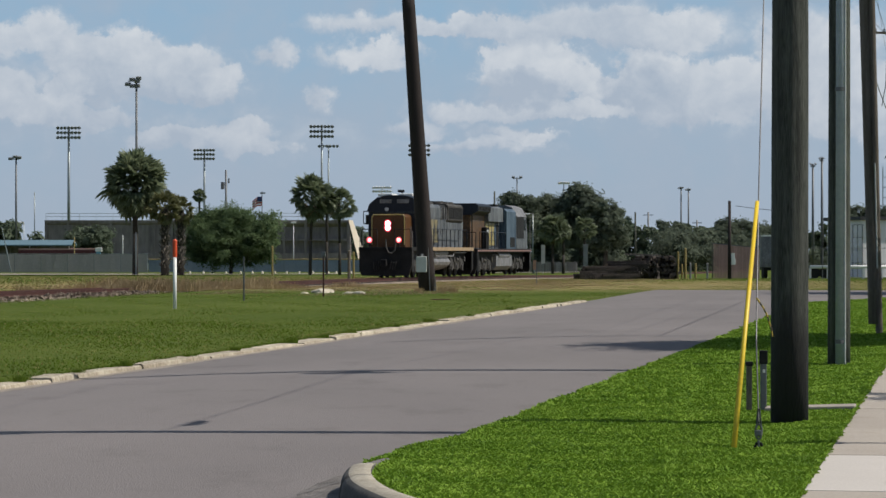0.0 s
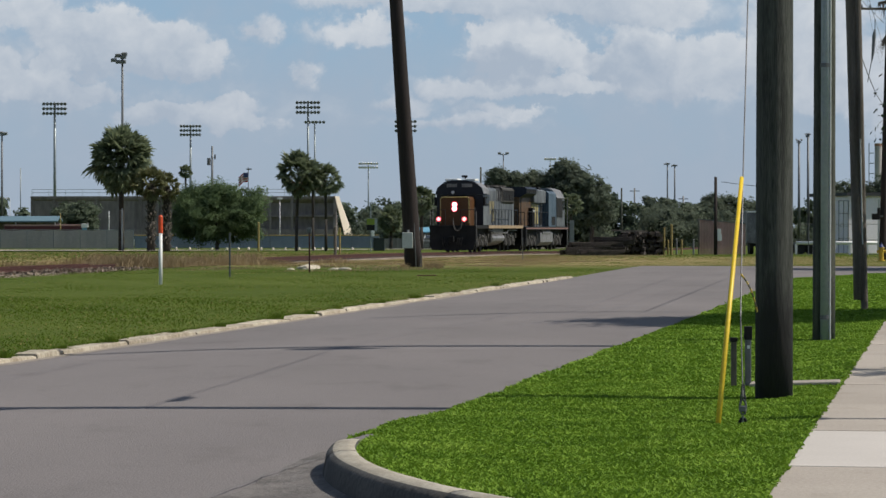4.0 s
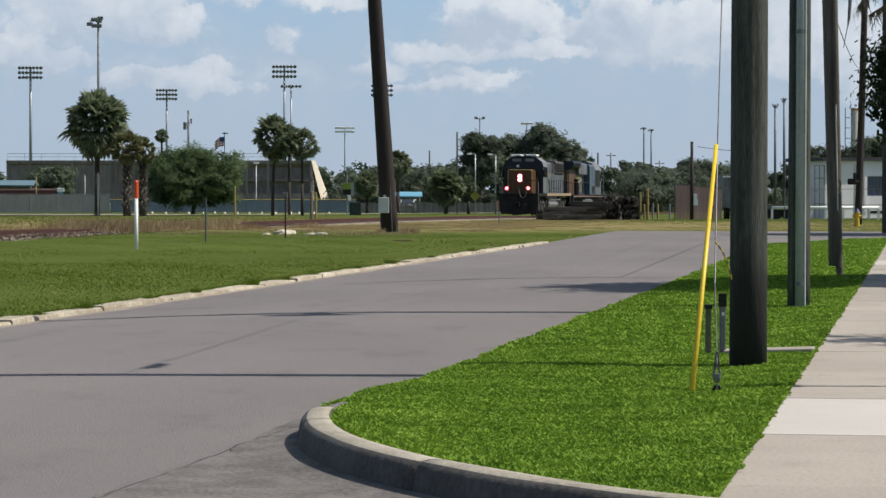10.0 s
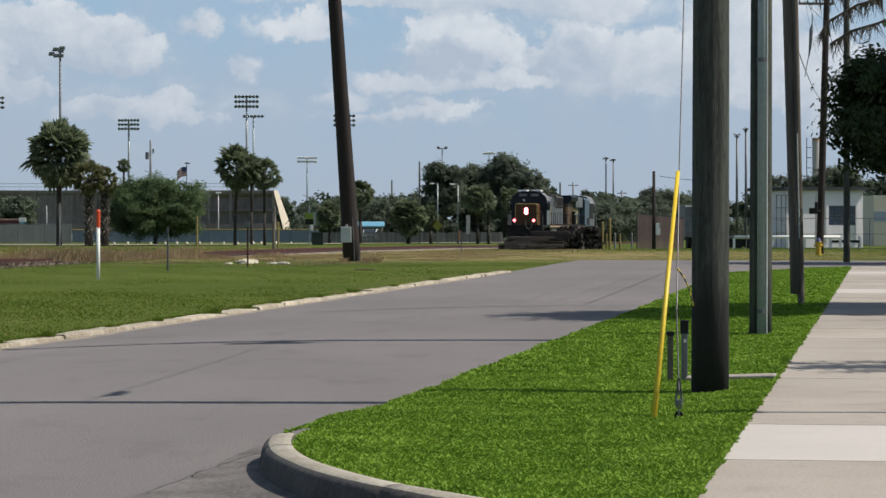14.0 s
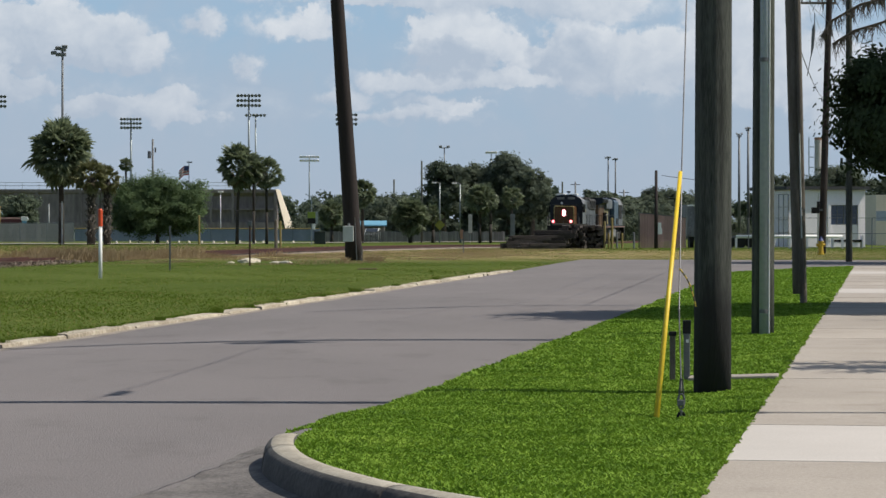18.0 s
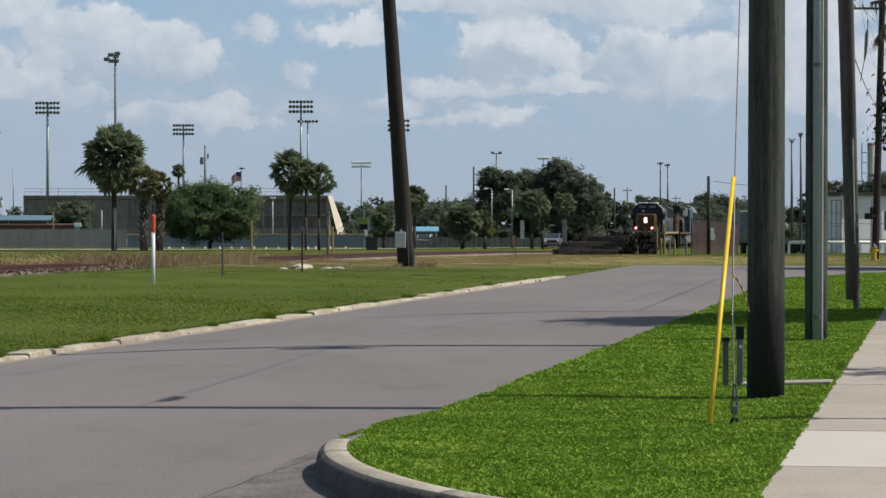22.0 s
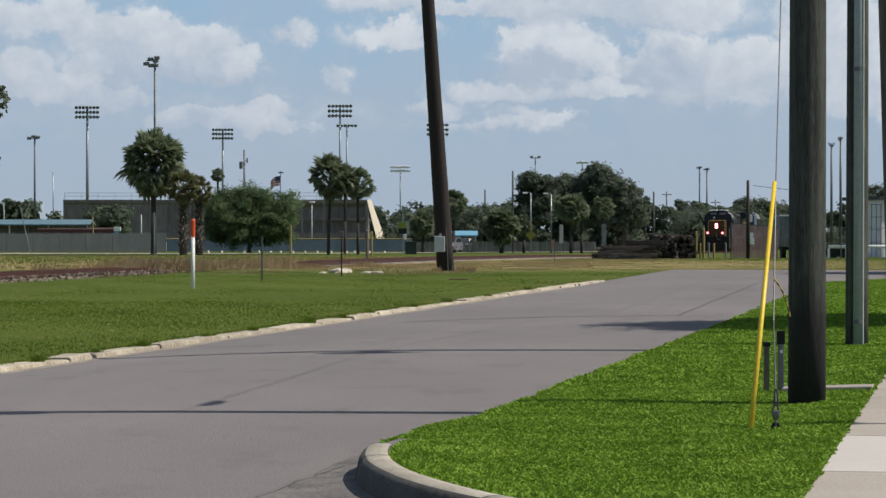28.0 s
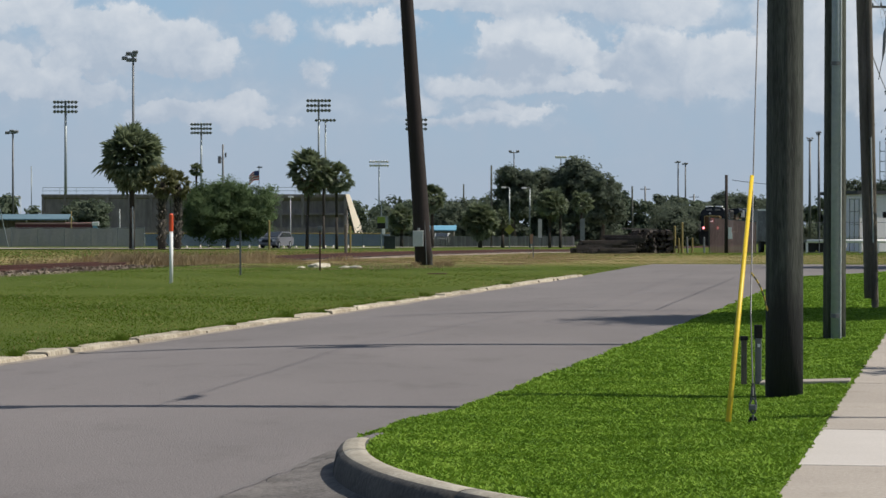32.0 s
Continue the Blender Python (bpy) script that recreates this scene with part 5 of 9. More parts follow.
    for x, d in ((-0.12, 0.35), (0.0, 0.45), (0.12, 0.3)):
        rod(bm, (x, 5.0, 4.9), (x, 5.0 - d, 4.93), 0.035, 0.08, seg=8)
    part("horn", bm, SOOT, eng)
    # long hood
    bm = bmesh.new()
    prism(bm, [(-0.94, 1.72), (0.94, 1.72), (0.94, 4.02), (0.80, 4.22), (-0.80, 4.22), (-0.94, 4.02)], 1, 5.45, L - 1.0)
    part("long_hood", bm, SIDE_GREY, eng, "grey long hood")
    bm = bmesh.new()
    prism(bm, [(-0.96, 3.45), (0.96, 3.45), (0.96, 4.04), (0.82, 4.25), (-0.82, 4.25), (-0.96, 4.04)], 1, 5.5, L - 8.0)
    part("hood_roof_band", bm, SIDE_GREY, eng)
    bm = bmesh.new()
    prism(bm, [(-0.97, 3.40), (0.97, 3.40), (0.97, 4.05), (0.84, 4.27), (-0.84, 4.27), (-0.97, 4.05)], 1, L - 8.0, L - 6.4)
    part("brake_grid_housing", bm, SOOT, eng, "dark brake grid opening")
    for side in (-1, 1):
        for y in (L - 8.0, L - 7.2, L - 6.5):
            bm = bmesh.new()
            box(bm, side * 0.985 - 0.02, y - 0.06, 3.38, side * 0.985 + 0.02, y + 0.06, 4.10)
            part("grid_frame", bm, TANK_GREY, eng)
        # pale strip over the dark chamfer: sunlight put into the colour
        bm = bmesh.new()
        prism(bm, [(side * 1.56, 3.74), (side * 1.43, 4.15), (side * 1.0, 4.51), (side * 0.98, 4.47), (side * 1.39, 4.11), (side * 1.52, 3.72)], 1, 3.06, 5.46)
        part("roof_edge", bm, TANK_GREY, eng, "grey strip painting the sunlit chamfer of the cab roof")
        bm = bmesh.new()
        tube(bm, [(side * 1.55, 3.0, 3.75), (side * 1.80, 2.95, 3.75), (side * 1.80, 2.95, 3.05), (side * 1.55, 3.0, 3.05)], 0.025)
        part("mirror_bracket", bm, SOOT, eng)
    bm = bmesh.new()
    rod(bm, (-0.42, 2.86, 3.86), (-0.42, 2.80, 3.86), 0.11, seg=12)
    part("marker_light", bm, OFF_GLASS, eng, "pale unlit marker lamp")
    bm = bmesh.new()
    tube(bm, [(-0.93, 1.24, 1.85), (-0.93, 1.24, 3.40), (-0.84, 1.24, 3.53), (0.84, 1.24, 3.53), (0.93, 1.24, 3.40), (0.93, 1.24, 1.85)], 0.03)
    part("nose_edge", bm, SIGN_YELLOW, eng, "yellow edge of the nose")
    bm = bmesh.new()
    prism(bm, [(-0.96, 3.22), (0.96, 3.22), (1.06, 3.36), (1.06, 4.20), (0.92, 4.34), (-0.92, 4.34), (-1.06, 4.20), (-1.06, 3.36)], 1, L - 6.4, L - 1.6)
    part("radiator", bm, TRUCK_GREY, eng, "grimy dark radiator section")
    for side in (-1, 1):
        for k in range(9):
            y = 5.7 + k * 0.98
            bm = bmesh.new()
            box(bm, side * 0.95 - 0.015, y, 1.86, side * 0.95 + 0.015, y + 0.88, 3.36, bevel=0.01)
            d = part("hood_door", bm, SIDE_GREY, eng)
            bm = bmesh.new()
            box(bm, side * 0.975 - 0.015, y + 0.74, 2.5, side * 0.975 + 0.015, y + 0.80, 2.72)
            part("latch", bm, STEEL_DARK, d)
        for k in range(12):
            bm = bmesh.new()
            y = L - 6.2 + k * 0.38
            box(bm, side * 1.065 - 0.01, y, 3.44, side * 1.065 + 0.012, y + 0.30, 4.12)
            part("radiator_louvre", bm, SOOT, eng)
        hand_rail(eng, side * 1.46, [5.6 + k * 1.28 for k in range(10)], 1.72, 2.78, NIGHT_BLUE)
        lettering(eng, side * 0.985, 6.9, 2.0, (1.1, 1.1, 1.1), 1.35, LETTER_FADED)
        bm = bmesh.new()
        box(bm, side * 1.1 - 0.28, 5.6, 1.72, side * 1.1 + 0.28, 7.0, 2.45, bevel=0.03)
        part("battery_box", bm, SIDE_GREY, eng)
    for y in (8.2, 9.6):
        bm = bmesh.new()
        rod(bm, (0, y, 4.22), (0, y, 4.42), 0.5, seg=20)
        part("dynamic_brake_fan", bm, TRUCK_GREY, eng)
    for y in (L - 5.5, L - 4.0, L - 2.5):
        bm = bmesh.new()
        rod(bm, (0, y, 4.34), (0, y, 4.5), 0.62, seg=20)
        part("radiator_fan", bm, TRUCK_GREY, eng)
    bm = bmesh.new()
    box(bm, -0.3, 11.2, 4.2, 0.3, 12.0, 4.5, bevel=0.04)
    part("exhaust_stack", bm, SOOT, eng)
    for k, (x, y, w, l, h) in enumerate(((-0.3, 6.6, 0.5, 0.9, 0.16), (0.25, 7.3, 0.4, 0.6, 0.2), (0.0, 10.7, 0.9, 1.1, 0.18), (0.0, 13.2, 1.2, 1.6, 0.14))):
        bm = bmesh.new()
        box(bm, x - w / 2, y, 4.2, x + w / 2, y + l, 4.24 + h, bevel=0.03)
        part("roof_hatch", bm, TRUCK_GREY, eng)
    for side in (-1, 1):
        bm = bmesh.new()
        tube(bm, [(side * 1.36, 5.8, 1.42), (side * 1.36, 7.6, 1.40), (side * 1.40, 7.9, 1.2), (side * 1.40, 13.1, 1.2), (side * 1.36, 13.6, 1.40), (side * 1.36, 17.5, 1.40)], 0.035)
        part("brake_pipe", bm, TANK_GREY, eng)
        for y in (6.9, 12.3):
            bm = bmesh.new()
            box(bm, side * 1.2 - 0.18, y, 0.6, side * 1.2 + 0.18, y + 0.45, 1.3, bevel=0.03)
            part("equipment_box", bm, TRUCK_GREY, eng)
    # front railings
    for x0, x1 in ((-1.4, -0.5), (0.5, 1.4)):
        bm = bmesh.new()
        tube(bm, [(x0, 0.62, 1.72), (x0, 0.62, 2.72), (x1, 0.62, 2.72), (x1, 0.62, 1.72)], 0.022)
        part("end_railing", bm, SOOT, eng)
    bm = bmesh.new()
    tube(bm, [(0.02, 0.60, 2.15), (0.06, 0.44, 1.72), (0.20, 0.38, 1.42), (0.40, 0.38, 1.38), (0.55, 0.42, 1.55), (0.60, 0.52, 1.95)], 0.045, 8)
    part("jumper_cable", bm, TRUCK_GREY, eng)
    for side in (-1, 1):
        bm = bmesh.new()
        rod(bm, (side * 1.36, 0.9, 1.2), (side * 1.36, 0.9, 2.9), 0.022, seg=6)
        rod(bm, (side * 1.5, 0.72, 0.7), (side * 1.5, 0.72, 2.6), 0.022, seg=6)
        part("grab_iron", bm, TANK_GREY, eng)
    # tank and trucks
    bm = bmesh.new()
    prism(bm, [(1.40 * math.cos(a) if abs(math.cos(a)) < 0.999 else 1.40 * math.cos(a), 0.86 + 0.56 * math.sin(a)) for a in [2 * math.pi * k / 20 for k in range(20)]], 1, 7.4, 12.2)
    part("fuel_tank", bm, TANK_GREY, eng, "dusty grey fuel tank")
    for side in (-1, 1):
        bm = bmesh.new()
        rod(bm, (side * 1.2, 7.6, 1.38), (side * 1.2, 11.8, 1.38), 0.17, seg=12)
        part("air_tank", bm, TANK_GREY, eng)
    truck(eng, 4.4, TRUCK_GREY)
    truck(eng, L - 4.4, TRUCK_GREY)
    return eng


def rear_locomotive():
    """Wide-cab unit running backwards behind the first: big radiator wings towards us, cab at the far end."""
    L = 21.5
    eng = thing("locomotive", 0, 0, 0, "blue and grey diesel locomotive with yellow lettering, running cab last", "locomotive")
    end_gear(eng, 0.0, -1)
    end_gear(eng, L, 1)
    bm = bmesh.new()
    box(bm, -1.52, 0.5, 1.50, 1.52, L - 0.5, 1.74, bevel=0.02)
    box(bm, -1.05, 1.0, 0.95, 1.05, L - 1.0, 1.5)
    box(bm, -0.5, 6.8, 0.45, 0.5, L - 6.8, 1.0)
    part("underframe", bm, SOOT, eng)
    for side in (-1, 1):
        bm = bmesh.new()
        box(bm, side * 1.535 - 0.012, 0.55, 1.56, side * 1.535 + 0.012, L - 0.55, 1.66)
        part("sill_stripe", bm, SILL_RED, eng, "dull red sill stripe")
    bm = bmesh.new()
    prism(bm, [(-0.95, 1.74), (0.95, 1.74), (0.95, 3.84), (-0.95, 3.84)], 1, 1.1, 1.5)
    part("end_hood", bm, RUSTY_PANEL, eng, "grimy brown hood end")
    bm = bmesh.new()
    prism(bm, [(-1.0, 1.74), (1.0, 1.74), (1.0, 3.3), (1.0, 4.2), (-1.0, 4.2), (-1.0, 3.3)], 1, 1.5, L - 6.6)
    part("long_hood", bm, SIDE_GREY, eng, "blue-grey long hood")
    bm = bmesh.new()
    box(bm, -1.03, 1.52, 1.80, 1.03, 5.6, 3.98)
    part("radiator_cabinet", bm, RUSTY_PANEL, eng, "grimy brown radiator cabinet")
    bm = bmesh.new()
    prism(bm, [(-1.04, 3.85), (1.04, 3.85), (1.46, 4.08), (1.5, 4.44), (1.35, 4.58), (-1.35, 4.58), (-1.5, 4.44), (-1.46, 4.08)], 1, 0.95, 5.6)
    part("radiator_wing", bm, NIGHT_BLUE, eng, "dark blue overhanging radiator")
    bm = bmesh.new()
    prism(bm, [(-1.3, 3.5), (1.3, 3.5), (1.3, 4.38), (1.1, 4.48), (-1.1, 4.48), (-1.3, 4.38)], 1, 5.6, 11.0)
    part("equipment_hood", bm, SIDE_GREY, eng, "faded grey-blue upper hood")
    bm = bmesh.new()
    prism(bm, [(-1.5, 1.74), (1.5, 1.74), (1.5, 4.2), (1.3, 4.4), (-1.3, 4.4), (-1.5, 4.2)], 1, 11.2, L - 6.6)
    part("blower_housing", bm, SIDE_BLUE, eng)
    bm = bmesh.new()
    prism(bm, [(-1.53, 1.74), (1.53, 1.74), (1.53, 3.9), (1.2, 4.5), (0.7, 4.66), (-0.7, 4.66), (-1.2, 4.5), (-1.53, 3.9)], 1, L - 6.6, L - 2.6)
    part("cab", bm, SIDE_GREY, eng, "grey wide cab with dark doors")
    bm = bmesh.new()
    prism(bm, [(L - 2.6, 1.74), (L - 0.8, 1.74), (L - 0.8, 2.7), (L - 1.2, 3.6), (L - 2.6, 3.9)], 0, -1.3, 1.3)
    part("nose", bm, SIDE_GREY, eng)
    for side in (-1, 1):
        for y in (L - 3.6,):
            bm = bmesh.new()
            box(bm, side * 1.535 - 0.012, y, 3.0, side * 1.535 + 0.012, y + 0.75, 3.75, bevel=0.005)
            part("cab_side_window", bm, CAB_GLASS, eng)
        for k in range(8):
            bm = bmesh.new()
            box(bm, side * 1.49 - 0.02, 1.15 + k * 0.54, 4.14, side * 1.49 + 0.02, 1.55 + k * 0.54, 4.38)
            part("radiator_louvre", bm, SOOT, eng)
        for k in range(9):
            bm = bmesh.new()
            y = 1.8 + k * 1.04
            box(bm, side * 1.012 - 0.014, y, 1.9, side * 1.012 + 0.014, y + 0.94, 3.28, bevel=0.01)
            part("hood_door", bm, RUSTY_PANEL if k < 4 else SIDE_BLUE if k > 6 else SIDE_GREY, eng)
        bm = bmesh.new()
        box(bm, side * 1.548 - 0.011, L - 6.5, 2.45, side * 1.548 + 0.011, L - 3.7, 3.90)
        part("cab_door", bm, SOOT, eng)
        bm = bmesh.new()
        box(bm, side * 1.02 - 0.03, 9.9, 1.9, side * 1.02 + 0.03, 10.8, 3.3)
        part("intake_grille", bm, SOOT, eng)
        bm = bmesh.new()
        box(bm, side * 1.505 - 0.012, 12.6, 1.85, side * 1.505 + 0.012, 14.4, 2.5)
        part("blower_grille", bm, SOOT, eng)
        hand_rail(eng, side * 1.46, [1.6 + k * 1.35 for k in range(9)], 1.74, 2.8, NIGHT_BLUE)
        lettering(eng, side * 1.04, 5.8, 1.95, (1.05, 1.05, 1.05), 1.45, SIGN_YELLOW)
        for y in (9.6, 10.3):
            bm = bmesh.new()
            box(bm, side * 1.01 - 0.02, y, 3.55, side * 1.01 + 0.02, y + 0.6, 4.12)
            part("filter_opening", bm, SOOT, eng)
        bm = bmesh.new()
        box(bm, side * 1.2 - 0.16, 4.5, 1.74, side * 1.2 + 0.16, 5.6, 3.1, bevel=0.03)
        part("equipment_cabinet", bm, SOOT, eng)
        bm = bmesh.new()
        box(bm, side * 1.365 - 0.008, 4.7, 2.75, side * 1.365 + 0.008, 5.4, 2.95)
        part("notice_plate", bm, OFF_GLASS, eng, "pale notice plate")
        # pale roof border painted as if the sun caught it
        bm = bmesh.new()
        prism(bm, [(side * 1.56, 3.92), (side * 1.22, 4.54), (side * 0.7, 4.70), (side * 0.7, 4.66), (side * 1.2, 4.5), (side * 1.53, 3.9)], 1, L - 6.6, L - 2.6)
        part("roof_edge", bm, TANK_GREY, eng, "grey strip painting the sunlit cab roof edge")
        bm = bmesh.new()
        rod(bm, (side * 1.2, 9.0, 1.3), (side * 1.2, 13.0, 1.3), 0.2, seg=12)
        part("air_tank", bm, TANK_GREY, eng)
        bm = bmesh.new()
        rod(bm, (side * 1.5, L - 0.8, 0.6), (side * 1.5, L - 0.8, 4.0), 0.03, seg=6)
        part("grab_iron", bm, TANK_GREY, eng)
    bm = bmesh.new()
    prism(bm, [(-1.34, 0.60), (-1.05, 0.34), (1.05, 0.34), (1.34, 0.60), (1.34, 1.3), (1.1, 1.45), (-1.1, 1.45), (-1.34, 1.3)], 1, 8.2, 14.2)
    part("fuel_tank", bm, TANK_GREY, eng, "dusty grey fuel tank")
    truck(eng, 4.6, TRUCK_GREY, gap=1.85)
    truck(eng, L - 4.6, TRUCK_GREY, gap=1.85)
    for x0, x1 in ((-1.4, -0.5), (0.5, 1.4)):
        bm = bmesh.new()
        tube(bm, [(x0, 0.62, 1.74), (x0, 0.62, 2.76), (x1, 0.62, 2.76), (x1, 0.62, 1.74)], 0.022)
        part("end_railing", bm, SOOT, eng)
    bm = bmesh.new()
    box(bm, -0.4, 13.2, 4.4, 0.4, 14.4, 4.72, bevel=0.05)
    part("exhaust_stack", bm, SOOT, eng)
    bm = bmesh.new()
    rod(bm, (0.9, L - 4.2, 4.6), (0.9, L - 4.2, 5.5), 0.02, seg=6)
    part("antenna", bm, SOOT, eng)
    return eng


FRONT_ENGINE = front_locomotive()
REAR_ENGINE = rear_locomotive()


# ---------- poles along the street ----------
def pole_thing(name, base, top, r0, r1, material, label, lumps=14, seed=1):
    """A timber pole, slightly crooked, tapered, with checks along it."""
    base, top = Vector(base), Vector(top)
    p = thing(name, *base, label, "utility pole", "poles along the street")
    bm = bmesh.new()
    rings = []
    for k in range(lumps + 1):
        f = k / lumps
        c = (top - base) * f
        r = r0 + (r1 - r0) * f
        ring = []
        for j in range(20):
            a = 2 * math.pi * j / 20
            rr = r * (1 + 0.022 * noise.noise((math.cos(a) * 2, math.sin(a) * 2, f * 6 + seed * 9)) - (0.03 if (j * 7 + seed) % 20 == 0 else 0))
            ring.append(bm.verts.new(c + Vector((math.cos(a) * rr, math.sin(a) * rr, -0.25 if k == 0 else 0))))
        rings.append(ring)
    for a, b in zip(rings, rings[1:]):
        for j in range(20):
            bm.faces.new((a[j], a[(j + 1) % 20], b[(j + 1) % 20], b[j]))
    bm.faces.new(list(reversed(rings[0])))
    bm.faces.new(rings[-1])
    part("shaft", bm, material, p, smooth=True)
    return p


def cross_arm(p, z, span, turn, dx=0.0, dy=0.0):
    bm = bmesh.new()
    c, s = math.cos(turn) * span / 2, math.sin(turn) * span / 2
    m = Matrix.Rotation(turn, 3, "Z")
    box(bm, dx - span / 2, dy - 0.05, z - 0.06, dx + span / 2, dy + 0.05, z + 0.06, turn=m)
    arm = part("cross_arm", bm, WOOD_GREY, p)
    for f in (-0.95, -0.5, 0.5, 0.95):
        bm = bmesh.new()
        rod(bm, (dx + c * f, dy + s * f, z + 0.06), (dx + c * f, dy + s * f, z + 0.22), 0.045, 0.03, seg=8)
        part("insulator", bm, STEEL_DARK, arm)
    return arm


def cable(name, a, b, sag, r, label, group="overhead cables"):
    """A wire hanging between two points."""
    a, b = Vector(a), Vector(b)
    pts = [a.lerp(b, k / 16) - Vector((0, 0, sag * 4 * (k / 16) * (1 - k / 16))) for k in range(17)]
    bm = bmesh.new()
    tube(bm, pts, r, 5)
    return solid(name, bm, WIRE, label, "cable", group)


# the nearest pole, tarred at its foot
P1 = (2.306, 23.68, LAWN)
near_pole = pole_thing("utility_pole", P1, (P1[0] + 0.03, 23.72, 11.5), 0.159, 0.134, TARRED_FOOT, "tall dark weathered timber utility pole with a tarred foot", seed=2)
cross_arm(near_pole, 10.9, 2.4, -STREET)
bm = bmesh.new()
rod(bm, (-0.55, 0, 7.6), (-0.55, 0, 8.6), 0.24, seg=16)
box(bm, -0.35, -0.05, 7.9, -0.1, 0.05, 8.3)
part("transformer", bm, STEEL_DARK, near_pole)

# second pole with a steel riser in front of it
P2 = (4.122, 35.8, LAWN)
second_pole = pole_thing("utility_pole", P2, (P2[0] + 0.03, 35.8, 12.7), 0.144, 0.118, WOOD_POLE, "weathered brown utility pole behind a grey-green riser pipe", seed=5)
bm = bmesh.new()
rod(bm, (-0.008, -0.19, -0.25), (0.012, -0.17, 9.5), 0.059, 0.056, seg=18)
riser = part("riser_pipe", bm, CONDUIT, second_pole, "grey-green riser pipe", smooth=True)
bm = bmesh.new()
rod(bm, (0.050, -0.225, -0.2), (0.064, -0.21, 8.4), 0.012, seg=8)
part("conduit", bm, CONDUIT_PALE, second_pole, "pale conduit strip")
for z in (0.28, 3.45, 6.0):
    bm = bmesh.new()
    rod(bm, (-0.006, -0.19, z), (-0.006, -0.19, z + 0.05), 0.063, seg=18)
    part("strap", bm, STEEL_DARK, second_pole)
cross_arm(second_pole, 12.0, 2.4, -STREET)
bm = bmesh.new()
rod(bm, (-0.05, -0.66, 7.35), (-0.05, -0.66, 8.25), 0.23, seg=16)
rod(bm, (-0.05, -0.66, 6.75), (-0.05, -0.66, 7.35), 0.03, 0.12, seg=10)
box(bm, -0.12, -0.50, 7.5, 0.02, -0.08, 7.8)
part("transformer", bm, STEEL_DARK, second_pole)

# third pole leans and has a splint beside it
P3 = (6.184, 48.4, LAWN)
third_pole = pole_thing("utility_pole", (6.184, 48.4, 0.50), (5.89, 48.45, 10.2), 0.100, 0.088, WOOD_GREY, "leaning cracked brown utility pole with a splint", seed=7)
bm = bmesh.new()
rod(bm, (0.088, -0.03, -0.62), (-0.05, -0.03, 5.6), 0.062, 0.055, seg=12)
part("splint", bm, WOOD_GREY, third_pole, "paler timber stub that carries the cut pole")
# added pale rod that draws the pole's light crack
bm = bmesh.new()
rod(bm, (0.040, -0.105, 0.7), (0.0, -0.10, 2.5), 0.013, 0.013, seg=6)
part("conduit", bm, CONDUIT_PALE, third_pole, "pale rod standing for the split in the pole")
cross_arm(third_pole, 8.8, 2.4, -STREET)

# far poles by the bend
P4 = (20.4, 150.0, ground_z(150))
far_pole = pole_thing("utility_pole", P4, (20.79, 150, 14.46), 0.20, 0.16, WOOD_RED, "distant brown utility pole with cross arms", seed=9)
cross_arm(far_pole, 13.05 - P4[2], 1.9, 0.1, dx=-0.2)
bm = bmesh.new()
box(bm, -0.60, -0.55, 2.12, -0.20, -0.20, 2.44, bevel=0.03)
box(bm, -0.32, -0.45, 2.40, -0.18, -0.25, 2.75, bevel=0.03)
control = part("control_box", bm, SOOT, far_pole, "black control box on a bracket")
bm = bmesh.new()
box(bm, -0.30, -0.28, 2.25, 0.0, -0.05, 2.35)
part("bracket", bm, STEEL_DARK, control)
bm = bmesh.new()
rod(bm, (-0.24, -0.10, 0.4), (-0.20, -0.10, 3.2), 0.045, seg=8)
part("conduit", bm, CONDUIT_PALE, far_pole, "pale conduit")
P5 = (14.997, 103.0, 0.0)
pole_thing("utility_pole", P5, (14.976, 103, 10.605), 0.125, 0.11, WOOD_POLE, "dark slim utility pole beside the bend", seed=11)

# guy wire of the nearest pole: anchor rod, yellow guard
GA = (1.772, 20.50, LAWN)
guy = thing("guy_wire", *GA, "steel guy wire with a yellow plastic guard sleeve", "guy wire")
o = Vector(GA)
bm = bmesh.new()
top = Vector((2.072, 23.44, 3.572)) - o
tube(bm, [(0, 0, 0.20), Vector((1.836, 21.45, 0.822)) - o, Vector((1.936, 22.4, 1.868)) - o, top], 0.006, 6)
part("wire", bm, WIRE, guy)
bm = bmesh.new()
a = Vector((1.603, 20.65, 0.05)) - o
b = Vector((1.909, 22.2, 1.882)) - o
rod(bm, a, b, 0.021, 0.016, seg=12)
part("guard", bm, YELLOW, guy, "bright yellow plastic guy guard", smooth=True)
bm = bmesh.new()
rod(bm, (0, 0, -0.1), (0, 0, 0.07), 0.010, seg=8)
for k in range(16):
    f0, f1 = k * math.pi / 8, (k + 1) * math.pi / 8
    rod(bm, (math.cos(f0) * 0.022, 0, 0.135 + math.sin(f0) * 0.055), (math.cos(f1) * 0.022, 0, 0.135 + math.sin(f1) * 0.055), 0.008, seg=6)
box(bm, -0.030, -0.018, 0.10, 0.022, 0.018, 0.145, bevel=0.008)
part("anchor", bm, STEEL_DARK, guy, "dull steel anchor eye and turnbuckle")
bm = bmesh.new()
for x0, x1 in ((-0.045, -0.010), (0.045, 0.010)):
    rod(bm, (x0, 0, -0.02), (x1, 0, 0.055), 0.011, seg=6)
part("anchor_plate", bm, SOOT, guy)
bm = bmesh.new()
for d in (-0.018, 0.018):
    rod(bm, (d, 0, 0.17), (d * 0.3, 0, 0.30), 0.006, seg=6)
part("wire_grip", bm, WIRE, guy)
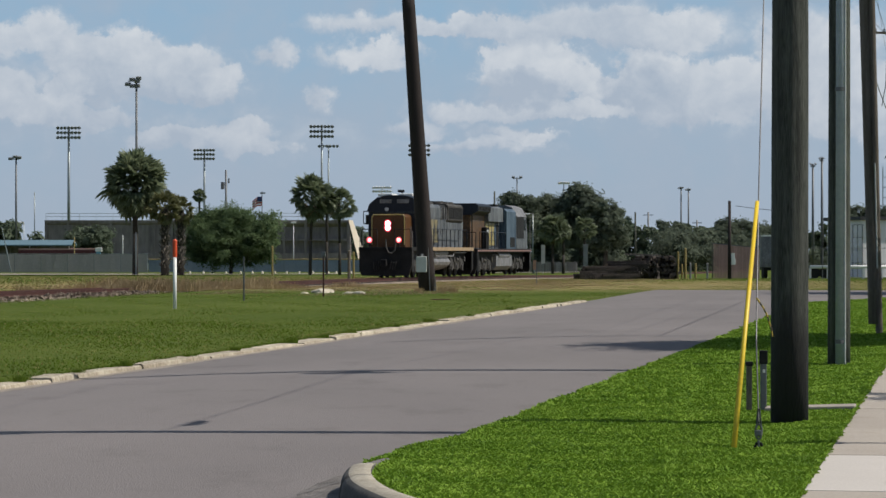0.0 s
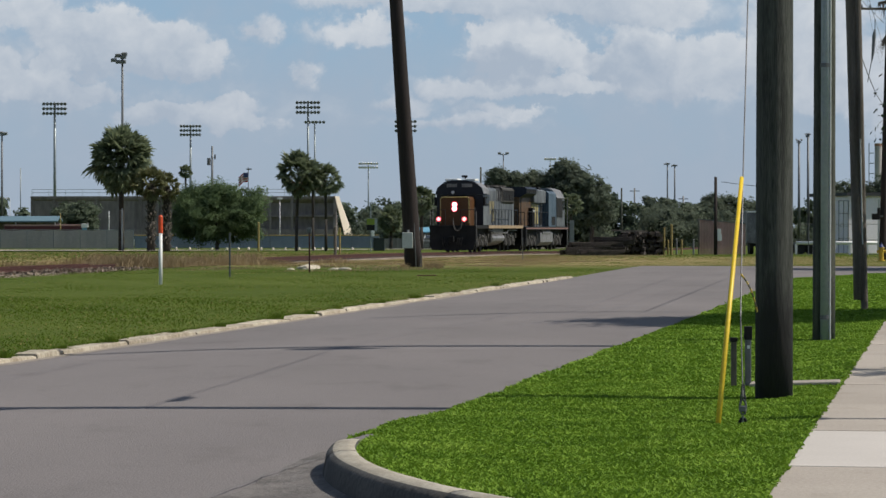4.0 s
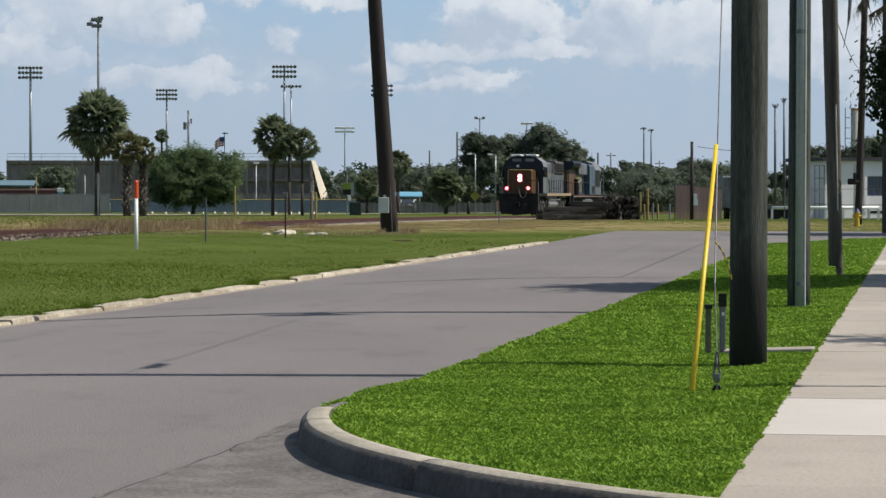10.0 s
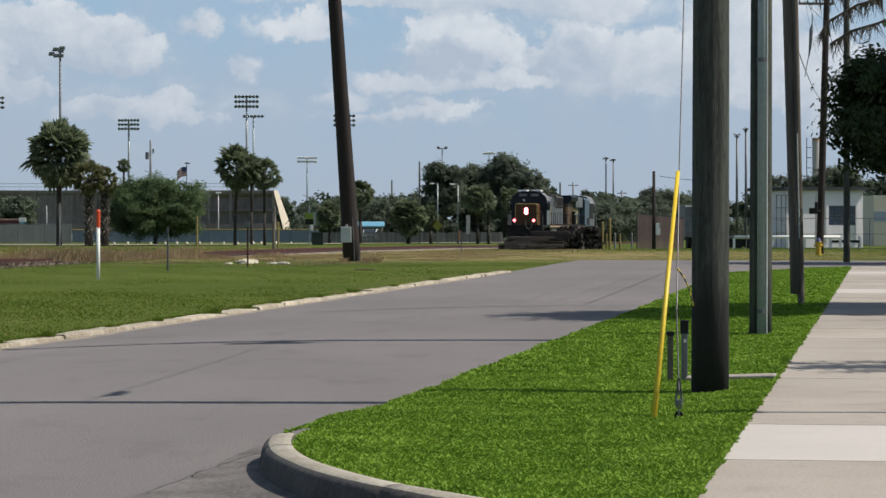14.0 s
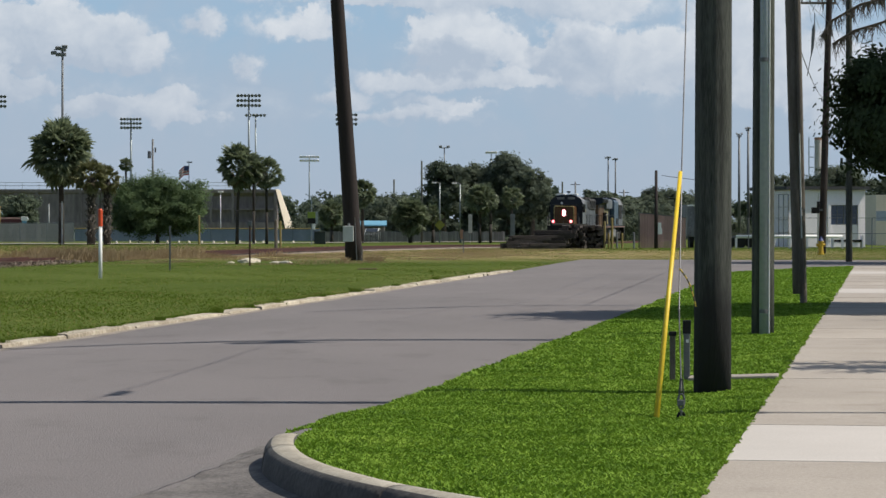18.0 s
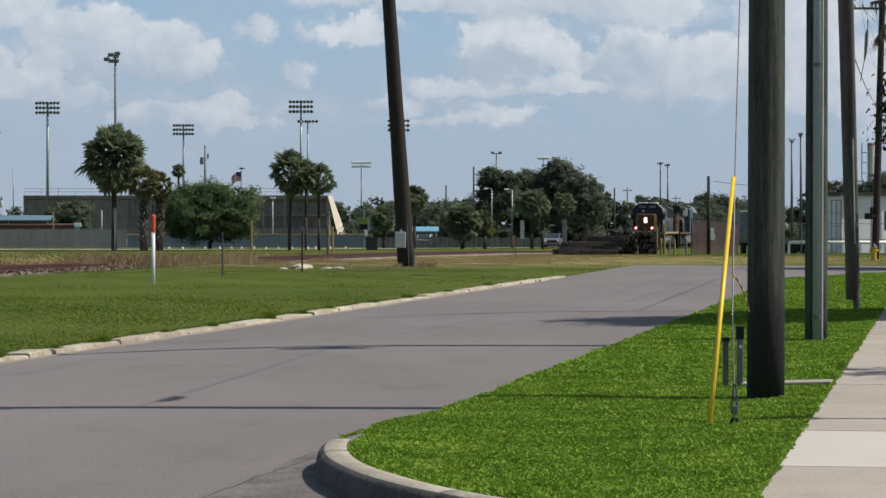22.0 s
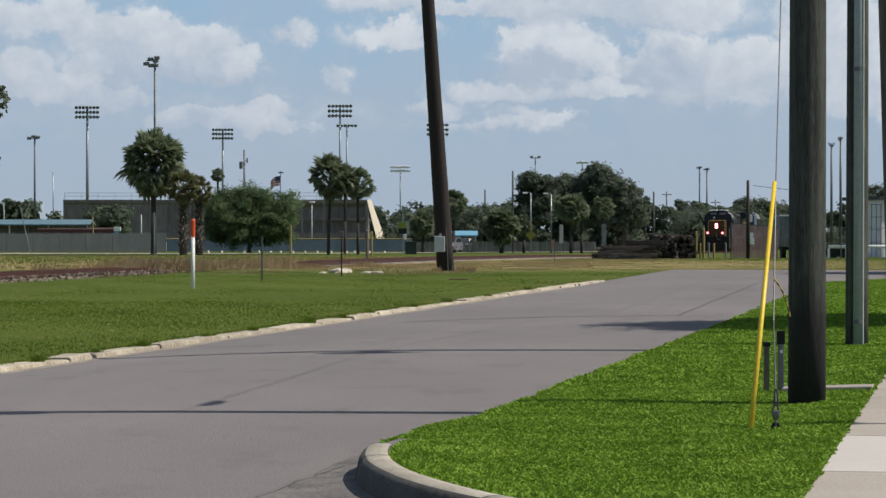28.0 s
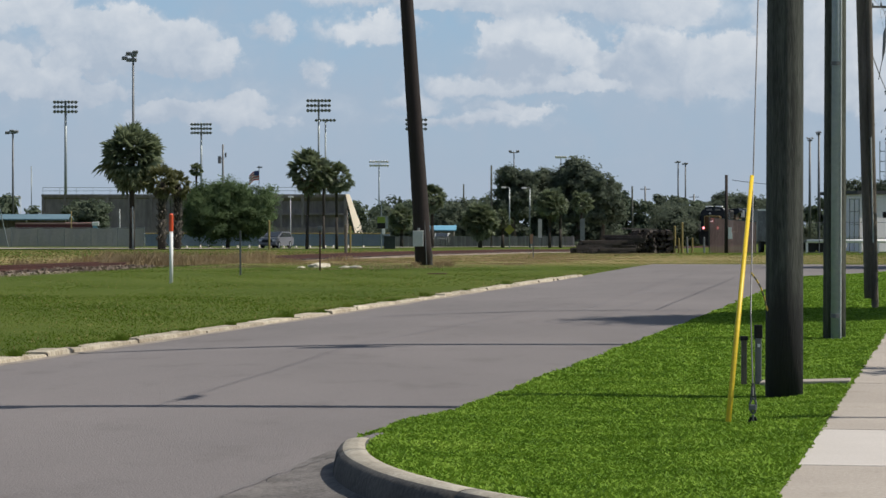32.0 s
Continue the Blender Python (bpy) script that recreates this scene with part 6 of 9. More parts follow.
a, b = Vector((1.86, 21.67, 1.132)) - o, Vector((2.15, 23.5, 0.79)) - o
for k in range(9):
    bm = bmesh.new()
    tube(bm, [a.lerp(b, f / 9) + Vector((0.012, 0, 0.03)) * math.sin(f / 9 * math.pi) for f in (k, k + 0.96)], 0.007, 6)
    part("rope_strand", bm, ROPE if k % 2 == 0 else WOOD_GREY, guy, "frayed yellow rope" if k == 0 else "")

# small utility pedestals behind the pole
for px, y, h, w, lab in ((2.115, 25.4, 0.43, 0.05, "short dark plastic cable marker post"), (2.243, 25.4, 0.45, 0.055, "short grey cable pedestal with a black cap")):
    ped = thing("cable_pedestal", px, y, LAWN, lab, "pedestal", "pedestals by the pole")
    bm = bmesh.new()
    box(bm, -w / 2, -w / 2, -0.05, w / 2, w / 2, h, bevel=0.008)
    part("post", bm, WOOD_GREY if w < 0.052 else STEEL_DARK, ped)
    bm = bmesh.new()
    box(bm, -w / 2 - 0.008, -w / 2 - 0.008, h - 0.02, w / 2 + 0.008, w / 2 + 0.008, h + (0.02 if w < 0.052 else 0.10), bevel=0.008)
    part("cap", bm, SOOT, ped)
    if w > 0.052:
        bm = bmesh.new()
        box(bm, -0.010, -w / 2 - 0.006, h - 0.10, 0.014, -w / 2 - 0.001, h - 0.07)
        part("tag", bm, WHITE, ped)

# narrow concrete strip crossing the lawn
bm = bmesh.new()
m3 = Matrix.Rotation(-STREET, 3, "Z")
c = Vector((2.66, 25.35, LAWN))
box(bm, c.x - 0.40, c.y - 0.19, 0.0, c.x + 0.40, c.y + 0.19, LAWN + 0.044, turn=m3, bevel=0.01)
for v in bm.verts:
    v.co.z += 0.026 * smooth(c.x - 0.1, c.x + 0.40, v.co.x)
solid("concrete_pad", bm, CONCRETE, "narrow concrete pad set in the lawn beside the pole", "concrete pad", kind="structure")

# overhead cables; their shadows lie along the street
def overhead(z1, z2, z3, off, r, behind=True):
    w = Vector((off, 0, 0))
    back = plan(-14, -1.4, z1 + 0.3) + w
    if behind:
        cable("overhead_cable", back, Vector((P1[0], P1[1], z1)) + w, 0.35, r, "black overhead cable strung along the poles")
    cable("overhead_cable", Vector((P1[0], P1[1], z1)) + w, Vector((P2[0], P2[1], z2)) + w, 0.06, r, "black overhead cable strung along the poles")
    cable("overhead_cable", Vector((P2[0], P2[1], z2)) + w, Vector((P3[0], P3[1], z3)) + w, 0.08, r, "black overhead cable strung along the poles")
    if not behind:
        cable("overhead_cable", Vector((P3[0], P3[1], z3)) + w, Vector((P4[0] + 0.3, P4[1], z3 + 2.6)) + w, 0.9, 0.004, "black overhead cable strung along the poles")


overhead(6.55, 7.6, 7.3, -0.16, 0.007, False)
# splice case hanging on the low cable past the first pole
for pa, pb, za, zb, f, ln in ((P1, P2, 6.55, 7.6, 0.10, 0.72),):
    a, b = Vector((pa[0] - 0.16, pa[1], za)), Vector((pb[0] - 0.16, pb[1], zb))
    c, d = a.lerp(b, f), (b - a).normalized()
    sc = thing("cable_splice", *c, "black cable splice case hanging on the overhead cable", "splice case")
    bm = bmesh.new()
    rod(bm, -d * ln * 0.36 - Vector((0, 0, 0.10)), d * ln * 0.36 - Vector((0, 0, 0.10)), 0.062, seg=12)
    part("case", bm, SOOT, sc)
    for s in (-1, 1):
        bm = bmesh.new()
        rod(bm, d * s * ln * 0.36 - Vector((0, 0, 0.10)), d * s * ln * 0.6 - Vector((0, 0, 0.03)), 0.060, 0.012, seg=12)
        part("end_cone", bm, SOOT, sc)
        bm = bmesh.new()
        rod(bm, d * s * ln * 0.25 - Vector((0, 0, 0.10)), d * s * ln * 0.25 + Vector((0, 0, 0.02)), 0.012, seg=6)
        part("hanger", bm, WIRE, sc)
overhead(11.1, 12.2, 9.0, -0.9, 0.0045)
overhead(11.1, 12.2, 9.0, 0.9, 0.0045)


# ---------- trees ----------
def leaf_cloud(rng, centres, radii, per, size, flat=0.75, sprays=11):
    """Leaves in small sprays that sit unevenly on the lumps of a crown, with gaps between them."""
    pts, outs = [], []
    for c, r in zip(centres, radii):
        for k in range(sprays):
            d = rng.normal(0, 1, 3)
            d /= np.linalg.norm(d) + 1e-6
            q = np.array(c) + d * r * rng.uniform(0.35, 1.12) * np.array((1, 1, flat))
            n = max(4, int(per * r * r / sprays * rng.uniform(0.5, 1.5)))
            pts.append(q + rng.normal(0, 1, (n, 3)) * r * rng.uniform(0.14, 0.30) * np.array((1, 1, 0.7)))
            outs.append(np.tile(d + np.array((0, 0, 0.35)), (n, 1)))
    p = np.concatenate(pts)
    n = len(p)
    # leaves lie roughly along the skin of their spray, so that the crown shades in clumps
    face = np.concatenate(outs) + rng.normal(0, 0.34, (n, 3))
    u = np.cross(face, rng.normal(0, 1, (n, 3)))
    u /= np.linalg.norm(u, axis=1)[:, None] + 1e-6
    v = np.cross(face, u)
    v /= np.linalg.norm(v, axis=1)[:, None] + 1e-6
    s = rng.uniform(0.5, 1.25, (n, 1)) * size
    return p, u * s * 0.55, v * s


def tree(name, x, y, z, height, spread, crown_low, label, leaf=OAK, seed=1, lumps=26, per=95, size=0.20, trunk=0.3, group="", depth=None, rough=False, full=False):
    """A broad tree: tapered trunk, forked limbs, a crown of clusters of small leaves with gaps."""
    rng = np.random.default_rng(seed)
    t = thing(name, x, y, z, label, "tree", group)
    low = crown_low
    depth = depth or spread
    bm = bmesh.new()
    fork = low + (height - low) * 0.22
    sway = rng.normal(0, 0.15, 2)
    rod(bm, (0, 0, -0.3), (sway[0], sway[1], fork), trunk, trunk * 0.62, seg=10)
    part("trunk", bm, BARK, t, smooth=True)
    mid = (low + height) / 2
    centres, radii = [], []
    for k in range(lumps):
        a = rng.uniform(0, 2 * math.pi)
        f = math.sqrt(rng.uniform(0.02, 1.0)) * 0.80
        zz = rng.uniform(-0.85, 0.80)
        ring = math.sqrt(max(0.05, 1 - zz * zz * 0.9)) if not full else math.sqrt(max(0.4, 1 - zz ** 4))
        cx, cy = math.cos(a) * f * ring * spread * 0.46, math.sin(a) * f * ring * depth * 0.46
        centres.append((cx, cy, mid + zz * (height - low) * 0.375))
        radii.append(rng.uniform(*((0.07, 0.17) if rough else (0.10, 0.22))) * (spread + height - low) / 2)
    for c in centres[:7]:
        bm = bmesh.new()
        a = Vector((sway[0], sway[1], fork * 0.85))
        b = Vector(c)
        m = a.lerp(b, 0.5) + Vector((0, 0, 0.25))
        rod(bm, a, m, trunk * 0.42, trunk * 0.26, seg=6)
        rod(bm, m, b, trunk * 0.26, trunk * 0.08, seg=6)
        part("limb", bm, BARK, t)
    p, u, v = leaf_cloud(rng, centres, radii, per, size)
    ob = new("crown", quads("crown", p, u, v, leaf))
    ob.parent = t
    return t


def frond(rng, reach, droop, width, dead=False):
    """One fan leaf: a bent stalk, then folded leaflets that widen and hang over at their tips; triangles as arrays."""
    stalk = reach * 0.60
    base, tip, side = [], [], []
    end = np.array((stalk, 0, -droop * stalk * 0.35))
    base.append((0, 0, 0)); tip.append(tuple(end * 1.05)); side.append((0, 0.02, 0.02))
    n = 17
    for k in range(n):
        a = (k / (n - 1) - 0.5) * 3.0
        ln = reach * (0.50 - 0.06 * abs(a)) * rng.uniform(0.85, 1.1)
        d = np.array((math.cos(a), math.sin(a), 0.05 - droop * 0.35 * rng.uniform(0.5, 1.4) - 0.14 * (k % 2)))
        mid = end + d * ln * 0.55
        hang = np.array((math.cos(a) * 0.85, math.sin(a) * 0.85, -0.12 - droop * 0.8 * rng.uniform(0.5, 1.4)))
        s = (-math.sin(a) * width, math.cos(a) * width, width * 0.5 * (-1) ** k)
        base.append(tuple(mid)); tip.append(tuple(end)); side.append(s)
        base.append(tuple(mid)); tip.append(tuple(mid + hang * ln * 0.36)); side.append(s)
    return np.array(base), np.array(tip), np.array(side)


def palm(x, y, z, height, reach, label, seed=1, fronds=52, trunk=0.19, skirt=0.0, lean=(0, 0), boots=False, dense=1.9, low=-74, leaf=FROND):
    """A cabbage palm: slim trunk, round head of fan leaves, some dead ones hanging."""
    rng = np.random.default_rng(seed)
    t = thing("palm_tree", x, y, z, label, "palm tree", "palms by the ball fields")
    top = Vector((lean[0], lean[1], height - reach * 0.93))
    bm = bmesh.new()
    pts = [Vector((0, 0, -0.3)), Vector((lean[0] * 0.25, lean[1] * 0.25, top.z * 0.45)), top]
    rod(bm, pts[0], pts[1], trunk * 1.2, trunk, seg=12)
    rod(bm, pts[1], pts[2], trunk, trunk * 1.05, seg=12)
    part("trunk", bm, PALM_BARK, t, smooth=True)
    if boots:
        bm = bmesh.new()
        for k in range(110):
            a = k * 2.4
            zz = top.z * (0.10 + 0.90 * k / 110)
            c = Vector((math.cos(a) * trunk, math.sin(a) * trunk, zz)) + Vector((lean[0], lean[1], 0)) * (zz / top.z)
            rod(bm, c, c + Vector((math.cos(a) * 0.24, math.sin(a) * 0.24, 0.30 - 0.5 * (k % 3 == 0))), 0.08, 0.03, seg=5)
        part("trunk_sheath", bm, PALM_BOOT, t, "shaggy sheath of old leaf stubs")

    def head(name, count, lo, hi, material, droop, rr):
        B, T, S = [], [], []
        for k in range(count):
            b, tp, sd = frond(rng, rr * rng.uniform(0.8, 1.1), droop * rng.uniform(0.6, 1.3), 0.038 * rr)
            rr2 = rng.uniform(0.82, 1.05)
            b, tp, sd = b * rr2, tp * rr2, sd
            az = k * 2.39996 + rng.uniform(-0.2, 0.2)
            el = radians(lo + (hi - lo) * ((k + 0.5) / count) ** 0.85) + rng.uniform(-0.3, 0.3)
            m = np.array(Matrix.Rotation(az, 3, "Z") @ Matrix.Rotation(-el, 3, "Y") @ Matrix.Rotation(rng.uniform(-1.1, 1.1), 3, "X"))
            B.append(b @ m.T + np.array(top))
            T.append(tp @ m.T + np.array(top))
            S.append(sd @ m.T)
        ob = new(name, blades(name, np.concatenate(B), np.concatenate(T), np.concatenate(S), material))
        ob.parent = t
        return ob
    head("crown", int(fronds * dense), low, 86, leaf, 0.55, reach)
    if skirt:
        tagged(head("dead_fronds", int(16 * skirt), -84, -55, FROND_DRY, 0.2, reach * 0.8), "hanging brown dead fronds")
    return t


def palm_at(x, y, ztop, reach, label, **kw):
    z = ground_z(y)
    return palm(x, y, z, ztop - z, reach, label, **kw)


palm_at(-35.351, 265, 11.04, 3.35, "tall cabbage palm with a dense round green head", seed=3, fronds=118, trunk=0.24, skirt=1.6, lean=(0.0, 0), low=-88)
palm_at(-32.174, 262, 7.264, 1.85, "short ragged palm with old leaf stubs on its trunk", seed=4, fronds=44, trunk=0.34, skirt=2.6, boots=True, leaf=FROND_OLD)
palm_at(-30.824, 263, 6.707, 1.5, "short ragged palm with drying brown fronds", seed=5, fronds=24, trunk=0.30, skirt=3.2, boots=True, leaf=FROND_OLD)
palm_at(-19.082, 268, 8.79, 2.45, "slim cabbage palm with hanging dead fronds", seed=6, fronds=54, trunk=0.14, skirt=1.5, lean=(0.25, 0))
palm_at(-16.25, 268, 7.61, 1.75, "slim leaning cabbage palm with a small head", seed=7, fronds=36, trunk=0.12, skirt=1.0, lean=(-0.05, 0))
palm_at(-17.95, 275, 7.735, 1.5, "slim cabbage palm half hidden behind another", seed=8, fronds=30, trunk=0.12, skirt=0.8)
palm_at(-8.04, 300, 5.94, 1.7, "cabbage palm among the far trees", seed=9, fronds=50, trunk=0.18, skirt=1.4)
palm_at(4.381, 296, 5.5, 1.85, "cabbage palm with a grey trunk before the oaks", seed=10, fronds=50, trunk=0.15, skirt=2.4)
palm_at(5.506, 296, 4.46, 1.0, "cabbage palm with a grey trunk before the oaks", seed=12, fronds=32, trunk=0.14, skirt=1.0)
palm_at(-2.94, 300, 3.9, 2.2, "low bushy palm without a visible trunk", seed=13, fronds=110, trunk=0.2, skirt=1.4)
palm_at(-0.544, 302, 3.312, 1.2, "small cabbage palm beside the wooden fence", seed=14, fronds=36, trunk=0.16, skirt=1.2)
palm_at(-11.656, 310, 3.732, 1.6, "low bushy palm by the parking lot", seed=15, fronds=50, trunk=0.16, skirt=0.8)
palm_at(8.6, 330, 5.6, 1.5, "cabbage palm in the shade of the oaks", seed=16, fronds=36, trunk=0.15, skirt=1.0)
palm_at(-46.4, 420, 10.8, 1.1, "distant palm top behind the bush", seed=17, fronds=60, trunk=0.15)

tree("bush_tree", -27.832, 280, ground_z(280), 6.54 - ground_z(280), 12.096, 0.1, "dense rounded green tree with branches near the ground", BUSH, 21, lumps=150, per=520, size=0.085, trunk=0.22, rough=True, full=True)
tree("oak_tree", 0.80, 345, ground_z(345), 10.4 - ground_z(345), 6.6, 2.2, "large dark live oak", OAK, 22, rough=True, lumps=62, per=480, size=0.13, group="oaks behind the track", trunk=0.35)
tree("oak_tree", 8.75, 350, ground_z(350), 11.2 - ground_z(350), 7.0, 1.8, "large dark live oak with a high crown", OAK, 23, rough=True, lumps=80, per=520, size=0.13, group="oaks behind the track", trunk=0.45)
tree("oak_tree", 4.673, 354, ground_z(354), 10.1 - ground_z(354), 8.9, 1.6, "dark spreading live oak between two taller ones", OAK, 37, rough=True, lumps=70, per=520, size=0.13, group="oaks behind the track", trunk=0.4)
tree("oak_tree", 12.25, 352, ground_z(352), 6.569 - ground_z(352), 3.942, 0.8, "low dark live oak at the end of the row", OAK, 38, rough=True, lumps=44, per=520, size=0.13, group="oaks behind the track", trunk=0.3)
tree("oak_tree", 11.288, 340, ground_z(340), 8.504 - ground_z(340), 6.46, 1.8, "dark live oak with hanging moss", OAK, 24, rough=True, lumps=56, per=480, size=0.13, group="oaks behind the track", trunk=0.35)
tree("oak_tree", 23.288, 410, ground_z(410), 6.748 - ground_z(410), 7.79, 1.2, "dark green oak behind the timber stacks", OAK, 25, rough=True, lumps=46, per=480, size=0.13, group="oaks behind the track")
tree("oak_tree", 33.66, 425, ground_z(425), 6.94 - ground_z(425), 11.9, 1.0, "dark green oak behind the brown shed", OAK, 26, rough=True, lumps=66, per=480, size=0.13, group="oaks behind the track")
tree("oak_tree", 40.506, 430, ground_z(430), 6.402 - ground_z(430), 10.32, 1.0, "dark green oak behind the brown shed", OAK, 27, rough=True, lumps=50, per=480, size=0.13, group="oaks behind the track")
tree("oak_tree", 40.656, 330, ground_z(330), 7.44 - ground_z(330), 5.94, 1.5, "dark green oak behind the white building", OAK, 28, lumps=34, per=480, size=0.13, group="oaks behind the track")
tree("oak_tree", 45.936, 330, ground_z(330), 8.364 - ground_z(330), 9.24, 1.5, "dark green oak behind the white building", OAK, 29, lumps=44, per=480, size=0.13, group="oaks behind the track")
tree("oak_tree", 53.448, 340, ground_z(340), 7.212 - ground_z(340), 6.8, 1.5, "dark green oak behind the white building", OAK, 30, lumps=30, per=480, size=0.13, group="oaks behind the track")
tree("shade_tree", -53.928, 360, ground_z(360), 5.1 - ground_z(360), 7.2, 0.8, "broad green tree before the grandstand", FAR_LEAF, 31, lumps=44, per=420, size=0.12)
tree("shade_tree", -87.552, 480, ground_z(480), 7.452 - ground_z(480), 9.6, 1.2, "round dark tree behind the dugout", FAR_LEAF, 32, lumps=24, per=90, size=0.35)
# stands out of view, added only to shade the slabs
tree("street_tree", 7.75, 27.25, LAWN, 5.2, 2.9, 2.9, "unseen small leafy tree added to shade the sidewalk", OAK, 41, lumps=22, per=420, size=0.07, trunk=0.09)
# out of view, added for the thin shadow across the sidewalk; head invented
sp = thing("lamp_post", 5.95, 20.62, LAWN, "unseen steel post added to throw a shadow on the sidewalk", "lamp post")
bm = bmesh.new()
rod(bm, (0, 0, -0.2), (0, 0, 4.8), 0.07, 0.05, seg=12)
part("post", bm, STEEL_DARK, sp)
bm = bmesh.new()
box(bm, -0.2, -0.12, 4.8, 0.2, 0.12, 4.95, bevel=0.03)
part("lamp_head", bm, STEEL_DARK, sp)
# near tree right of the sidewalk, its shade lying over the verge and the street
tree("street_tree", 8.80, 46.0, LAWN, 4.40, 5.6, 2.2, "dark leafy broad-crowned tree beside the sidewalk", SHADE_LEAF, 33, lumps=120, per=4600, size=0.040, trunk=0.14, full=True)
# crown out of view, sized by the shade it throws
tree("street_tree", 10.5, 43.6, LAWN, 10.6, 5.4, 5.0, "unseen tall leafy tree beside the sidewalk casting shade on the street", SHADE_LEAF, 36, lumps=50, per=520, size=0.11, trunk=0.17)
# two unseen trees added to lay a dark band over the bend
tree("shade_tree", 20.2, 99.5, 0.1, 12.5, 8.6, 3.6, "unseen tall leafy tree past the sidewalk's end, added to shade the bend", OAK, 43, lumps=46, per=170, size=0.2, trunk=0.24)
tree("shade_tree", 28.0, 98.5, 0.1, 12.0, 9.0, 3.2, "unseen tall leafy tree past the sidewalk's end, added to shade the bend", OAK, 44, lumps=40, per=140, size=0.22, trunk=0.24)
tree("roadside_tree", -25.714, 132, ground_z(132), 9.869 - ground_z(132), 2.6, 5.5, "slim dark tree with sparse tufts of leaves", OAK, 34, lumps=16, per=150, size=0.14, trunk=0.14)
tree("roadside_tree", -26.736, 120, ground_z(120), 9.0, 7.0, 2.0, "dark leafy roadside tree", OAK, 35, lumps=30, per=150, size=0.16, trunk=0.2)


def drooping_branches():
    """Long nearly bare branches that reach into the view above the sidewalk, with hanging twigs."""
    rng = np.random.default_rng(50)
    t = thing("branchy_tree", 11.5, 40.0, 0.15, "nearly bare dark tree with drooping feathery branches", "tree")
    bm = bmesh.new()
    rod(bm, (0, 0, -0.2), (-0.3, 0, 6.5), 0.22, 0.10, seg=10)
    part("trunk", bm, BARK, t, smooth=True)
    o = Vector((11.5, 40.0, 0.15))
    for pts in (((6.272, 40, 4.3), (5.888, 40, 4.188), (5.584, 40, 3.996)),
                ((6.328, 40, 4.652), (5.968, 40, 4.556), (5.552, 40, 4.316), (5.456, 40, 4.14)),
                ((6.225, 39.6, 4.723), (5.829, 39.6, 4.747), (5.314, 39.6, 4.62))):
        q = [Vector((11.3, 40, 6.2)) - o] + [Vector(p) - o for p in pts]
        bm = bmesh.new()
        tube(bm, q, 0.018, 6)
        limb = part("branch", bm, BARK, t)
        B, T, S = [], [], []
        for a, b in zip(q[1:], q[2:]):
            for k in range(60):
                c = np.array(a.lerp(b, rng.uniform()))
                d = np.array((rng.normal(-0.03, 0.10), rng.normal(0, 0.1), -rng.uniform(0.05, 0.32)))
                B.append(c); T.append(c + d); S.append((0.008, 0, 0.004))
        ob = new("twig_spray", blades("twig_spray", np.array(B), np.array(T), np.array(S), BARK))
        ob.parent = limb


drooping_branches()


def tree_line(name, y, spans, label, leaf, seed, size=0.30, per=60):
    """A far belt of woods: leaf clusters along a line, with an uneven top."""
    rng = np.random.default_rng(seed)
    centres, radii = [], []
    for x0, x1, h in spans:
        k = int((x1 - x0) / 1.6) + 2
        for i in range(k):
            x = x0 + (x1 - x0) * (i + rng.uniform()) / k
            hh = h * rng.uniform(0.72, 1.05)
            zz = ground_z(y)
            while zz < hh:
                r = rng.uniform(1.1, 2.0)
                centres.append((x + rng.normal(0, 0.7), y + rng.uniform(-4, 4), min(zz, hh - r * 0.7)))
                radii.append(r)
                zz += r * 1.25
    p, u, v = leaf_cloud(rng, centres, radii, per, size)
    tagged(new(name, quads(name, p, u, v, leaf)), label, "woods", kind="stuff")


tree_line("far_woods", 500, [(-104.4, -85.4, 4.5), (-28.9, -16.4, 6.1), (-16.4, -2.4, 7.1),
                             (-2.4, 21.6, 7.7), (21.6, 33.6, 6.5), (33.6, 61.6, 6.5),
                             (61.6, 93.6, 8.1)], "distant belt of green woods", FAR_LEAF, 60, per=110)
tree_line("hedge_row", 352, [(-15.77, -9.434, 3.33), (-10.138, -1.338, 4.738), (-5.914, 13.658, 1.782), (17.459, 24.358, 4.175),
                             (35.622, 43.366, 1.782)], "dark green shrubs behind the fence", OAK, 61, size=0.15, per=260)
tree_line("tree_belt", 385, [(-16.863, -11.088, 3.81), (-11.858, -0.308, 5.35), (23.177, 27.412, 4.58), (27.412, 39.732, 4.734)], "dark green trees behind the shrubs", OAK, 63, size=0.17, per=200)


# ---------- ball fields: light towers, grandstand, fences ----------
def light_tower(x, y, ztop, width, rows, cols, r, label, lamp=LAMP_GREY):
    z = ground_z(y)
    t = thing("light_tower", x, y, z, label, "light tower", "stadium light towers")
    h = ztop - z
    bm = bmesh.new()
    rod(bm, (0, 0, -0.4), (0, 0, h), r, r * 0.6, seg=12)
    part("mast", bm, STEEL, t, smooth=True)
    for i in range(rows):
        zz = h - 0.25 - i * 0.85
        bm = bmesh.new()
        box(bm, -width / 2, -0.07, zz - 0.07, width / 2, 0.07, zz + 0.07)
        bar = part("lamp_bar", bm, STEEL_DARK, t)
        for k in range(cols):
            xx = -width / 2 + width * (k + 0.5) / cols
            bm = bmesh.new()
            rod(bm, (xx, -0.08, zz + 0.12), (xx, -0.50, zz - 0.10), 0.16, 0.30, seg=10)
            part("floodlight", bm, lamp, bar)
    return t


light_tower(-78.5, 500, 23.7, 4.4, 3, 7, 0.32, "tall steel stadium light tower with three rows of lamps")
light_tower(-60.872, 560, 21.884, 4.3, 3, 7, 0.28, "tall steel stadium light tower with three rows of lamps")
light_tower(-32.83, 490, 23.452, 4.3, 3, 7, 0.24, "tall steel stadium light tower with three rows of lamps")
